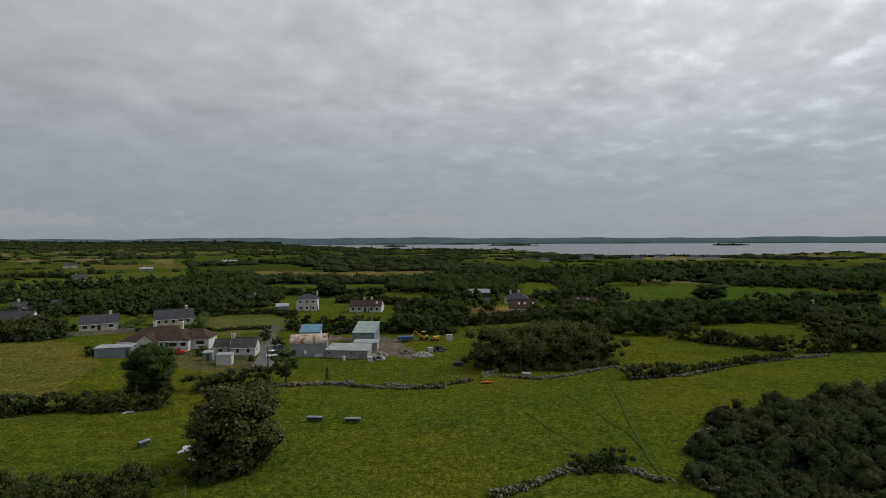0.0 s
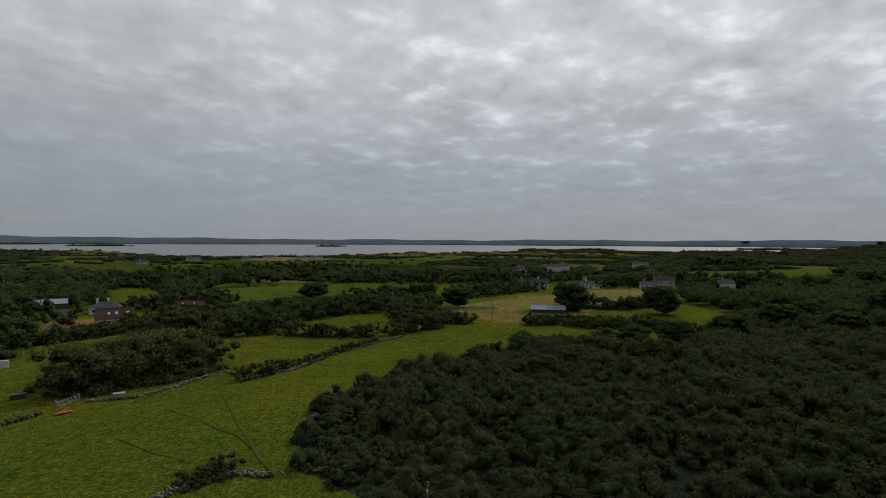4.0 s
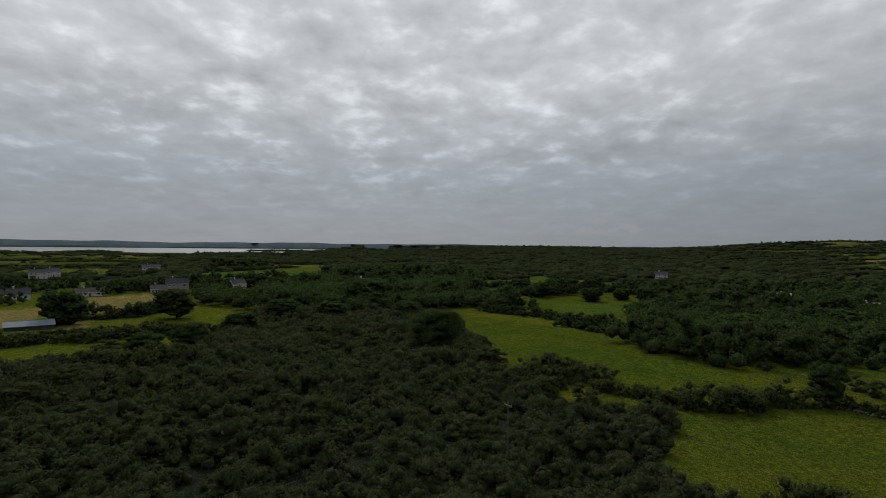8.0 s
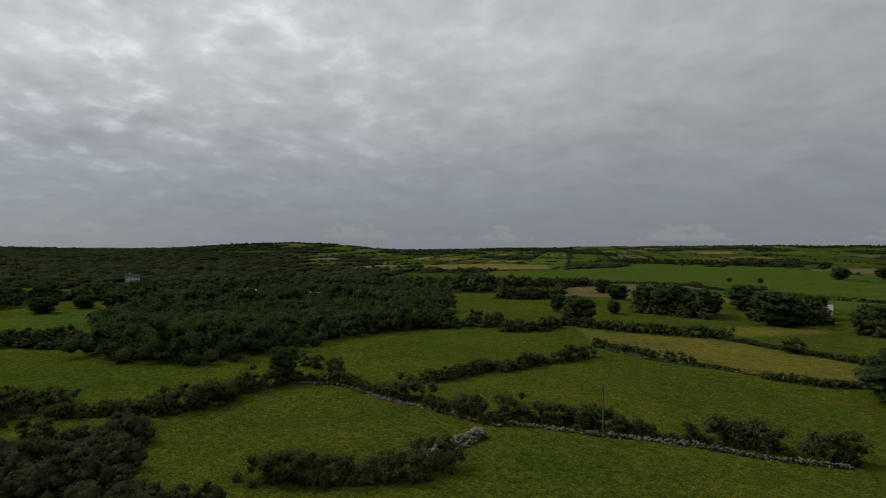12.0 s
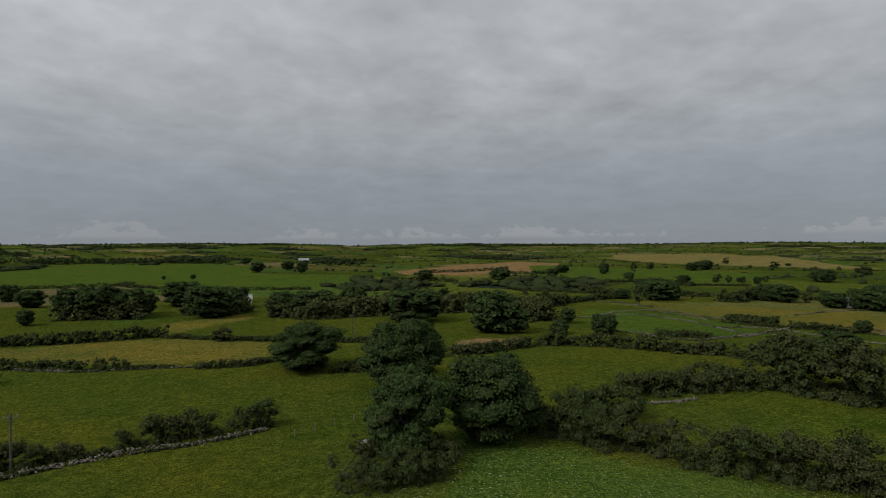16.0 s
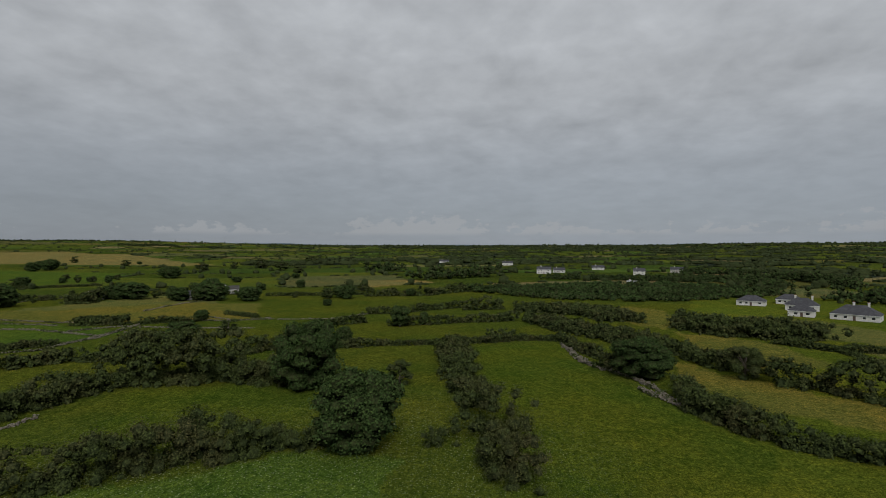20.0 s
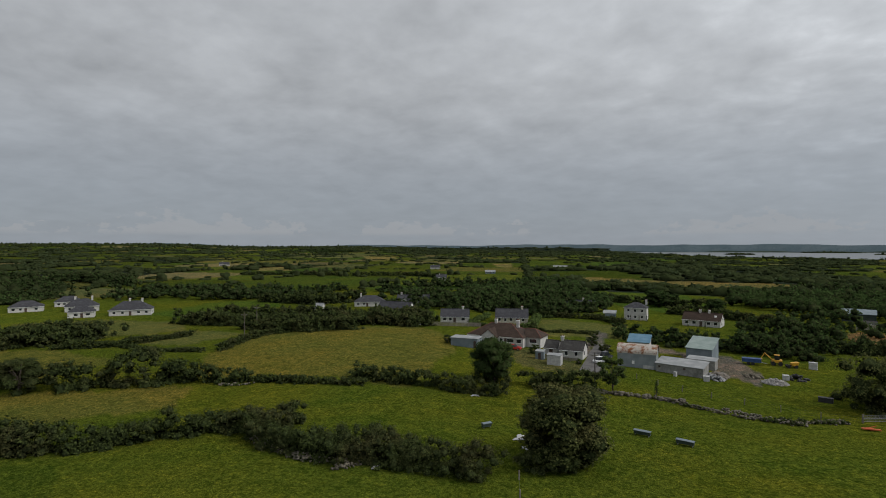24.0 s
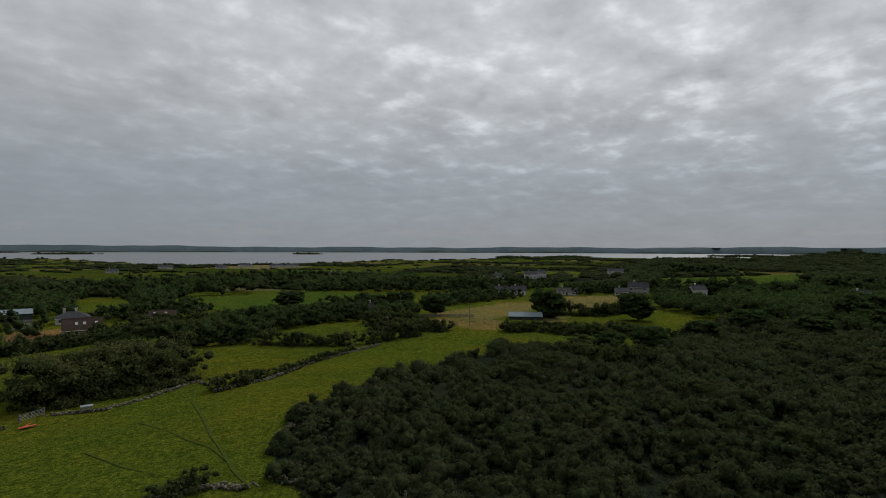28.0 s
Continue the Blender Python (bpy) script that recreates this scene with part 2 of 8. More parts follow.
LAKE_LEVEL = -4.0
LAKE = [(-1300, 4740), (-666, 3289), (-172, 2218), (101, 2105), (300, 1775), (300, 1300), (275, 1015), (335, 925), (520, 925),
        (646, 1020), (860, 985), (1165, 1000), (1456, 1010), (1469, 831), (1575, 582), (1877, 463), (2641, 460), (2345, 144),
        (2591, -22), (3700, -60), (4740, 300), (4650, 1150), (4350, 2050), (3830, 2930), (3080, 3690), (2230, 4250), (1350, 4600), (500, 4770), (-500, 4790)]
ISLANDS = [(1554, 2690, 76), (254, 4300, 143), (511, 3230, 130), (-180, 3022, 65), (1618, 1312, 40), (1837, 1198, 80), (2883, 841, 170), (3700, 500, 220)]



def inside(poly, x, y):
    """Which points lie in a polygon."""
    hit = np.zeros(x.shape, bool)
    px, py = poly[-1]
    for qx, qy in poly:
        cross = (qy > y) != (py > y)
        with np.errstate(divide="ignore", invalid="ignore"):
            hit ^= cross & (x < (px - qx) * (y - qy) / (py - qy) + qx)
        px, py = qx, qy
    return hit


def wobble(x, y, size, seed=0.0):
    """A cheap smooth noise in -1..1."""
    u, v = x / size + seed, y / size - seed * 1.7
    return (np.sin(u * 1.7 + 1.3 * np.sin(v * 1.1)) + np.sin(v * 1.9 + 1.1 * np.sin(u * 0.9 + 2)) + np.sin((u + v) * 1.3 + 0.7)) / 3


def land(x, y):
    """The land's height with the lake's bed and its islands cut in."""
    x, y = np.asarray(x, float), np.asarray(y, float)
    h = np.asarray(rise(x, y)).copy()
    # flat low shore in front of the open water
    bearing, far_off = np.arctan2(x, y), np.hypot(x, y)
    shore = smooth(-0.80, -0.22, bearing) * (1 - smooth(0.35, 0.6, bearing)) * smooth(900, 1500, far_off) * (1 - smooth(4560, 4680, far_off))
    h += (np.minimum(h, -2.5) - h) * shore
    wx, wy = x + 25 * wobble(x, y, 60, 3), y + 25 * wobble(x, y, 55, 7)
    lake = inside(LAKE, wx, wy)
    dry = np.zeros(x.shape)
    for ix, iy, size in ISLANDS:
        a = math.atan2(iy, ix)
        du, dv = (wx - ix) * math.cos(a) + (wy - iy) * math.sin(a), -(wx - ix) * math.sin(a) + (wy - iy) * math.cos(a)
        dry = np.maximum(dry, 1 - (du / (size * 0.7 + 25)) ** 2 - (dv / size) ** 2)
    h = np.where(lake, np.where(dry > 0, LAKE_LEVEL + 0.6 + 3 * dry, LAKE_LEVEL - 4), np.maximum(h, LAKE_LEVEL + 1.2))
    return h


TINTS = dict(pasture=(0.0555, 0.0735, 0.0102), pasture2=(0.0425, 0.0620, 0.0090), pasture3=(0.0445, 0.0605, 0.0096), lush=(0.0440, 0.0740, 0.0130),
             dry=(0.0840, 0.0850, 0.0200), meadow=(0.0800, 0.0880, 0.0280), straw=(0.1200, 0.1080, 0.0420), tan=(0.1050, 0.0930, 0.0360), soil=(0.1450, 0.1020, 0.0520),
             rough=(0.0614, 0.0680, 0.0285), scrub=(0.0167, 0.0220, 0.0152), bog=(0.0186, 0.0260, 0.0152), yard=(0.095, 0.09, 0.085))

# white clover in bloom: middle and reach
CLOVER = [(-52, -42, 34), (-75, -20, 28), (-30, -62, 22)]

# plots kept free of trees round the outlying houses
CLEAR = [(326, 298), (353, 308), (419, 351), (267, 221), (276, 215), (450, 334), (486, 347), (303, 196), (586, 313), (338, 164), (327, 170), (357, 132), (386, 53), (365, 823), (400, 788), (419, 775), (315, 792), (305, 475), (545, -226), (333, -215), (271, -219), (13, -351), (-271, -192), (-320, -196), (-262, -243), (-613, 9), (-650, 27), (-734, 81), (-917, -47), (-997, -170), (-602, 109), (-655, 160), (-450, 76), (-290, 566), (-273, 756), (-423, 652), (-267, 422), (255, 845), (167, 754), (-84, -1377), (-793, 570)]

# fields by their corners on the plan
SCRUB = [(32.5, 64.9), (38.3, 76.4), (43.1, 81.8), (54.2, 90.1), (69.7, 94), (90.7, 99.3), (115.7, 102.4), (128.6, 106.8), (145.2, 97.6), (125.1, 71.5), (138.1, 61.8), (178.7, 75.6), (225.9, 79.9), (272.6, 62.5), (261, 34.6), (270.5, 15.6), (272.4, -1.6), (248, 17.1), (228.2, -4.5), (177.7, -10.4), (147.1, -13.9), (117.5, -15), (108.8, -18.7), (107.4, -24.8), (103.5, -32), (98, -39.3), (87.8, -37.7), (71.8, -30.7), (66.6, -33.2), (58.6, -34.9), (42.4, -22.5), (47.3, -8.3), (47.3, 8.3), (41.6, 24), (33.9, 33.9)]

FIELDS = []

FIELDS.append(("pasture3", [(0, 0), (376.7, -100.9), (337.7, -195), (275.8, -275.8), (195, -337.7), (100.9, -376.7), (0, -390), (-100.9, -376.7), (-195, -337.7), (-275.8, -275.8), (-337.7, -195), (-376.7, -100.9), (-390, -0), (-376.7, 100.9)]))
FIELDS.append(("dry", [(-110.8, 70.8), (-106.9, 76.1), (-89.6, 85.5), (-67.5, 91.7), (-68.7, 98.4), (-74.6, 127.3), (-85.1, 141.8), (-108.3, 155.2), (-133.2, 127.2), (-135.9, 106.2), (-129.4, 92.1), (-126.5, 83.8)]))
FIELDS.append(("meadow", [(-87.8, 216.6), (-51.8, 214.4), (-40.2, 182.4), (-65.6, 170.5), (-76.6, 187.3)]))
FIELDS.append(("lush", [(-122.3, 374.6), (-54.2, 384.6), (-20.4, 294.7), (0.8, 246.3), (-44, 270.3), (-88.8, 312.7)]))
FIELDS.append(("tan", [(-179.6, 550.6), (16, 515.8), (13.6, 438.5), (-143.5, 439.5)]))
FIELDS.append(("rough", [(-66.5, 143.8), (-56.1, 145.7), (-36.9, 129.2), (-35.6, 121.5), (-57.1, 123.3)]))
FIELDS.append(("lush", [(78.5, 257.1), (121, 264.5), (148.1, 243.7), (197.4, 224.5), (228.8, 260.3), (182.1, 332.8), (105.3, 336.5)]))
FIELDS.append(("straw", [(170.5, 180.4), (230.1, 190.8), (253.8, 187.3), (217.5, 160.5), (173.8, 148.4), (163.2, 170.3)]))
FIELDS.append(("tan", [(157.3, 168.8), (173.8, 148.4), (169.9, 130.7), (148.1, 128.2), (146.3, 146.3)]))
FIELDS.append(("straw", [(296.8, 192.1), (334.3, 168.7), (285.9, 142.9), (239.4, 148.8), (181.3, 120.1), (168.9, 117.2), (191.1, 136.7), (240, 161.5)]))
FIELDS.append(("lush", [(539.6, 251.4), (789.1, 161.7), (486.1, 99.5), (415.7, 147.3), (399.2, 179.2)]))
FIELDS.append(("lush", [(404.8, 276.9), (501.7, 269.1), (469.6, 239.2), (347.2, 233.8)]))
FIELDS.append(("lush", [(551.5, 255.7), (623.6, 211.2), (770.7, 158.3), (488.6, 100.3), (520.8, 164), (389, 171.6)]))
FIELDS.append(("lush", [(305.3, -65.3), (310.2, -100), (299.9, -138.3), (278.6, -123.8), (257.8, -81.1), (265, -56.7)]))
FIELDS.append(("lush", [(435.9, -156), (429, -165.7), (386.9, -149.5), (393, -140.7)]))
FIELDS.append(("pasture2", [(254.7, -5.5), (206.8, -47.4), (183.8, -63.8), (140.2, -66), (116, -79.2), (104.9, -61.2), (118.9, -27.4), (123.6, -16.5), (180.2, -17.4)]))
FIELDS.append(("lush", [(554.5, -91.2), (567.3, -116.6), (499.6, -102.8), (501, -84.3)]))
FIELDS.append(("lush", [(287.2, -142.2), (275, -179.7), (257.6, -168.3), (262.9, -134.7)]))
FIELDS.append(("pasture3", [(96.4, -38.4), (94.9, -52.3), (98.2, -68.9), (101.1, -77.6), (75.3, -79.7), (51.5, -76.1), (49.9, -63.5), (49.9, -49.4), (54.7, -42.7), (72.5, -31.8), (84.8, -34.8)]))
FIELDS.append(("pasture2", [(139.4, -107), (143.2, -159.9), (113.1, -189.1), (76.6, -170.6), (75.5, -126.4), (82, -110.6), (78.1, -95.1), (96.6, -88), (124.2, -96.6)]))
FIELDS.append(("lush", [(434.2, -725.5), (371.1, -1302.9), (23.4, -1191.3), (16.6, -660.8), (243.8, -483.7), (280.7, -469.1)]))
FIELDS.append(("lush", [(105.8, -425.2), (100.6, -535.9), (15.4, -781.5), (-102.5, -678.9), (-75.3, -498.4), (11.6, -461.6)]))
FIELDS.append(("straw", [(790.5, -904.1), (694.8, -1160.9), (555.8, -1122.3), (456, -921), (568.3, -698.3)]))
FIELDS.append(("dry", [(88.7, -204.5), (31.9, -205.8), (-3.2, -181.3), (-2, -157.6), (24.3, -156.7), (65.6, -170.8)]))
FIELDS.append(("lush", [(77.8, -312.6), (61.7, -341.1), (48.8, -269.5), (60.8, -259)]))
FIELDS.append(("dry", [(42.8, -254.6), (12.5, -300.3), (6.7, -266.3), (34.1, -219.7)]))
FIELDS.append(("soil", [(-179.8, -797.2), (-303.8, -934.8), (-570.9, -1157.5), (-581.2, -996), (-391, -712.8), (-234.1, -623.8), (-167.6, -675.2)]))
FIELDS.append(("straw", [(-844.9, -1244.7), (-1337.7, -1137.2), (-810.8, -516.5), (-749.8, -637.6)]))
FIELDS.append(("lush", [(-475.5, -930.9), (-567.7, -674.6), (-562.5, -483.5), (-412.1, -358.2), (-270.3, -398.5), (-295.4, -559)]))
FIELDS.append(("soil", [(-60.4, -169.7), (-84.3, -171.4), (-71, -152.5), (-51, -150)]))
FIELDS.append(("meadow", [(-181.7, -256.8), (-250.4, -235.1), (-309, -225.3), (-320.3, -204.2), (-238.6, -152.2), (-203.4, -148.4), (-211.3, -189.9), (-186.4, -221.8)]))
FIELDS.append(("lush", [(-144.1, -209.7), (-181.1, -215.5), (-179.9, -180.9), (-170.7, -156.9), (-137.5, -155.7), (-122.6, -173.5)]))
FIELDS.append(("straw", [(-1062.1, -1494.2), (-1382.3, -1385.7), (-1179.4, -962.3), (-891.3, -765), (-735.3, -851.3), (-809.9, -1117.1)]))
FIELDS.append(("dry", [(-206.5, -265.5), (-220.6, -223.7), (-253, -180.7), (-265.1, -144), (-206.5, -115.9), (-191, -155.9), (-183.3, -181.8), (-180.3, -224.8)]))
FIELDS.append(("lush", [(-153.9, -241), (-174.2, -215), (-178.4, -170.8), (-167.2, -140), (-143, -145.1), (-124.5, -176.9), (-134.7, -210.8)]))
FIELDS.append(("pasture2", [(-73.9, -70.8), (-97.5, -79.6), (-104.9, -61.8), (-105.2, -42.5), (-90.9, -39.8), (-77.5, -53.8), (-69.7, -66)]))
FIELDS.append(("dry", [(-272.4, 19.8), (-279.7, 42.5), (-259.1, 55.9), (-232.8, 54.2), (-205.7, 44.4), (-213.5, 41.2), (-226.6, 34.4), (-249, 24.3)]))
FIELDS.append(("pasture2", [(-160, -19.2), (-173, 8.2), (-142.3, 10.4), (-123.6, 19.5), (-101.5, 27.6), (-87.2, 34.5), (-74, 29.3), (-64.1, -1.1), (-102.5, -8), (-125.3, -13.3)]))
FIELDS.append(("straw", [(-463, -149.7), (-493.2, -113.4), (-465.5, -86.2), (-387.4, -125.3)]))
FIELDS.append(("dry", [(-152.8, 36), (-135.4, 44.4), (-124.2, 55.1), (-105.2, 67.2), (-97.8, 60.6), (-100.7, 50.6), (-106.8, 41.6), (-124.3, 33.8), (-135.7, 33.3)]))
FIELDS.append(("meadow", [(-257.1, 88.9), (-250.6, 116.6), (-211.5, 127.4), (-178.1, 113.7), (-186.6, 93.8), (-199, 77.5), (-227.5, 80)]))
FIELDS.append(("meadow", [(-175.2, 88.1), (-178.1, 113.7), (-144.1, 114.3), (-148.9, 92.3)]))
FIELDS.append(("dry", [(-294.9, 43.9), (-273.1, 61.7), (-206.8, 53), (-210.1, 42.4), (-229.4, 34.1)]))
FIELDS.append(("dry", [(-202, 49.7), (-179.3, 72.2), (-147.6, 74.2), (-143.2, 55.8), (-167.1, 42.8)]))
FIELDS.append(("lush", [(-253.3, 137.4), (-267.4, 186.4), (-244.4, 214.3), (-221.5, 194.3), (-223.7, 138.8)]))
FIELDS.append(("straw", [(-679.7, 547.1), (-661.4, 597), (-561.5, 506.9), (-612.9, 493.3)]))
FIELDS.append(("lush", [(-223.1, 158.8), (-217.1, 174.5), (-195, 190.2), (-172.4, 170), (-197.4, 154.2)]))
FIELDS.append(("lush", [(-172.2, 166.2), (-136.6, 159.7), (-147.4, 190.1), (-169.9, 189.5)]))
FIELDS.append(("lush", [(-158.6, 204.6), (-149, 225.9), (-130.5, 203.6), (-116.2, 157.9), (-128.1, 161.1)]))
FIELDS.append(("straw", [(-1005, 1175.1), (-930.7, 1232.3), (-776.9, 1028.6), (-855.5, 1000.3)]))
FIELDS.append(("straw", [(-462.8, 914.6), (-428.3, 925.3), (-361.7, 781.5), (-395.7, 795.7)]))
FIELDS.append(("yard", [(-48.2, 146.8), (-56.4, 193.2), (-52.3, 193.3), (-45.3, 158.9), (-36.4, 129.1), (-38.1, 127.1)]))
FIELDS.append(("yard", [(-39, 176.8), (-11.6, 165.7), (-2.4, 151.5), (-3.7, 138.6), (-14.2, 143.6), (-23.2, 163.6), (-31.7, 165.2)]))
FIELDS.append(("yard", [(261, 232.9), (359, 306.7), (361.2, 305), (261.6, 226.7)]))
FIELDS.append(("lush", [(-20, -58), (-31, -84), (-57, -56), (-75, -34), (-74, -18), (-40, -20)]))
FIELDS.append(("soil", [(18.2, 206.2), (32.1, 206.9), (37.2, 239.7), (20.6, 239.0)]))


def grid_land():
    """One sheet of ground, finer towards the middle, out to the skyline."""
    turns = 1080
    rings = np.concatenate([np.linspace(0.01, 40, 12), np.exp(np.linspace(math.log(42), math.log(4850), 220))])
    a = np.arange(turns) * 2 * math.pi / turns
    x, y = np.outer(rings, np.sin(a)).ravel(), np.outer(rings, np.cos(a)).ravel()
    inner = np.clip(1 - np.hypot(x, y) / 40, 0, 1)
    x, y = x + 1.3 * inner, y + 0.8 * inner
    z = land(x, y)
    col = np.tile(np.array(TINTS["pasture"]), (len(x), 1))
    r = np.hypot(x, y)
    wx, wy = x + 2.0 * wobble(x, y, 7, 1), y + 2.0 * wobble(x, y, 6, 5)
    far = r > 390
    # far plots dulled and turned bluer: distance haze mixed into the tint
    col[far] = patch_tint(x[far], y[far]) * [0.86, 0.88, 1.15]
    band = (r > 250) & ~far
    col[band] *= (1 + 0.25 * wobble(x[band], y[band], 60, 2))[:, None]
    for kind, poly in FIELDS:
        col[inside(poly, wx, wy)] = TINTS[kind]
    col[inside(SCRUB, wx, wy)] = TINTS["scrub"]
    bloom = np.zeros(len(x))
    for bx, by, reach in CLOVER:
        bloom = np.maximum(bloom, np.clip(1.4 - np.hypot(x - bx, y - by) / reach, 0, 1))
    n = len(rings)
    k = np.arange((n - 1) * turns)
    ring, step = k // turns, k % turns
    nxt = (step + 1) % turns
    quads = np.stack([ring * turns + step, (ring + 1) * turns + step, (ring + 1) * turns + nxt, ring * turns + nxt], 1)
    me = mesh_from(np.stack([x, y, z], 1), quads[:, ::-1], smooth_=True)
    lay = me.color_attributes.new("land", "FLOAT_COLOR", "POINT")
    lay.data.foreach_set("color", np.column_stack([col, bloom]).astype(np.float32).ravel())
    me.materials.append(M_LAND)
    return tagged(new("ground", me), "rolling green and straw-coloured farmland", "ground", kind="structure")


def mesh_from(verts, quads, tris=None, smooth_=False, name="mesh", second=False):
    me = bpy.data.meshes.new(name)
    form = None
    if isinstance(verts, Leafage):
        verts, form = verts.co, verts.form
    tris = np.zeros((0, 3), int) if tris is None else tris
    loops = np.concatenate([np.asarray(quads, int).ravel(), np.asarray(tris, int).ravel()])
    me.vertices.add(len(verts))
    me.vertices.foreach_set("co", np.asarray(verts, np.float32).ravel())
    me.loops.add(len(loops))
    me.loops.foreach_set("vertex_index", loops.astype(np.int32))
    nq, nt = len(quads), len(tris)
    me.polygons.add(nq + nt)
    me.polygons.foreach_set("loop_start", np.concatenate([np.arange(nq) * 4, nq * 4 + np.arange(nt) * 3]).astype(np.int32))
    if smooth_:
        me.polygons.foreach_set("use_smooth", np.ones(nq + nt, bool))
    if second:
        me.polygons.foreach_set("material_index", np.concatenate([np.zeros(nq), np.ones(nt)]).astype(np.int32))
    me.update(calc_edges=True)
    if form is not None:
        me.attributes.new("form", "FLOAT_VECTOR", "POINT").data.foreach_set("vector", form.astype(np.float32).ravel())
    return me


def unit_ico():
    b = bmesh.new()
    bmesh.ops.create_icosphere(b, subdivisions=1, radius=1)
    v, f = np.array([q.co[:] for q in b.verts]), np.array([[k.index for k in q.verts] for q in b.faces])
    b.free()
    return v, f


ICO_V, ICO_F = unit_ico()


def foliage(centres, radii, leaf, rng, cover=0.9, cores=0.70, low=-0.35, cap=600):
    """Leaves on lumpy shells: a closed, uneven heart for each clump, and many small tilted blades round it."""
    centres, radii = np.asarray(centres, float), np.asarray(radii, float)
    if radii.ndim == 1:
        radii = np.repeat(radii[:, None], 3, 1)
    leaf = np.broadcast_to(np.asarray(leaf, float), (len(centres),))
    mean = radii.mean(1)
    count = np.clip(cover * 9 * (mean / leaf) ** 2, 3, cap).astype(int)
    i = np.repeat(np.arange(len(centres)), count)
    n = len(i)
    zc = rng.uniform(low, 1, n)
    a = rng.uniform(0, 2 * math.pi, n)
    s = np.sqrt(1 - zc * zc)
    way = np.stack([s * np.cos(a), s * np.sin(a), zc], 1)
    p = centres[i] + way * radii[i] * rng.uniform(0.62, 1.28, n)[:, None]
    nor = way + rng.normal(0, 0.6, (n, 3)) + [0, 0, 0.2]
    nor /= np.linalg.norm(nor, axis=1)[:, None]
    t = np.cross(nor, rng.normal(0, 1, (n, 3)))
    t /= np.linalg.norm(t, axis=1)[:, None] + 1e-9
    b = np.cross(nor, t)
    size = leaf[i] * rng.uniform(0.55, 1.25, n)
    t, b = t * (size * 0.60)[:, None], b * (size * 0.48)[:, None]
    verts = np.stack([p - t, p + b * 0.9 - t * 0.1, p + t, p - b], 1).reshape(-1, 3)
    quads = np.arange(4 * n).reshape(-1, 4)
    # the heart of each clump: a lumpy closed form, turned and dented at random
    m, k = len(centres), len(ICO_V)
    turn = rng.uniform(0, 2 * math.pi, m)
    ca, sa = np.cos(turn)[:, None], np.sin(turn)[:, None]
    bump = cores * rng.uniform(0.62, 1.18, (m, k))
    vx, vy, vz = ICO_V[None, :, 0] * bump, ICO_V[None, :, 1] * bump, ICO_V[None, :, 2] * bump
    local = np.stack([vx * ca - vy * sa, vx * sa + vy * ca, vz], -1) * radii[:, None]
    tv = (centres[:, None] + local).reshape(-1, 3)
    tris = (4 * n + np.arange(m)[:, None, None] * k + ICO_F[None]).reshape(-1, 3)
    # rounded form of the clumps, carried as one direction for every corner
    lean = nor * 0.62 + way * 0.40 + [0, 0, 0.42]
    form = np.repeat(lean / np.linalg.norm(lean, axis=1)[:, None], 4, 0)
    out = local.reshape(-1, 3)
    out = out / (np.linalg.norm(out, axis=1)[:, None] + 1e-6) * 0.50 + rng.normal(0, 0.22, out.shape) + [0, 0, 0.50]
    out /= np.linalg.norm(out, axis=1)[:, None] + 1e-9
    return Leafage(np.concatenate([verts, tv]), np.concatenate([form, out])), quads, tris


class Leafage:
    """Corners of leaves and the direction that each one faces as part of its clump."""

    def __init__(self, co, form):
        self.co, self.form = co, form

    def __len__(self):
        return len(self.co)

    def cut(self, a, b, shift):
        return Leafage(self.co[a:b] - shift, self.form[a:b])


def leaf_size(d):
    return np.clip(0.0027 * np.asarray(d) + 0.0000020 * np.asarray(d) ** 2, 0.17, 6)


def along(points, step):
    """Even steps along a line on the plan."""
    q = np.array(points, float)
    seg = np.hypot(*np.diff(q, axis=0).T)
    s = np.concatenate([[0], np.cumsum(seg)])
    k = np.linspace(0, s[-1], max(2, int(s[-1] / step) + 1))
    return np.stack([np.interp(k, s, q[:, 0]), np.interp(k, s, q[:, 1])], 1), s[-1]


def strip_clumps(points, tall, wide, rng):
    """Clump centres and sizes of a hedge along a line."""
    mid, length = along(points, 1.0)
    r0 = min(max(0.25 * tall, 0.42), 1.4)
    n = int(length * max(wide, 1.0) * tall * 0.36 / r0 ** 3) + 4
    n = min(n, 1500)
    k = rng.uniform(0, len(mid) - 1, n)
    i = k.astype(int)
    j = np.minimum(i + 1, len(mid) - 1)
    base = mid[i] + (mid[j] - mid[i]) * (k - i)[:, None]
    xy = base + rng.uniform(-0.5, 0.5, (n, 2)) * max(wide * 1.2 - r0, 0.6)
    top = tall * (0.96 + 0.30 * wobble(xy[:, 0], xy[:, 1], 4.5, 2) + 0.12 * wobble(xy[:, 0], xy[:, 1], 1.6, 4))
    r = r0 * rng.uniform(0.65, 1.25, n)
    z = rng.uniform(0.15, 1.0, n) ** 0.7 * np.maximum(top - 0.55 * r, 0.2)
    z = np.where(rng.uniform(0, 1, n) < 0.38, 0.35 * r, z)
    c = np.column_stack([xy, land(xy[:, 0], xy[:, 1]) + z])
    return c, np.column_stack([r, r, r * 0.9])


def spread(poly_or_line, gap, wide, rng):
    mid, length = along(poly_or_line, 1.0)
    n = int(length * wide / gap ** 2) + 2
    i = rng.integers(0, len(mid), n)
    return mid[i] + rng.uniform(-0.5, 0.5, (n, 2)) * np.array([wide, wide]) * 0.95


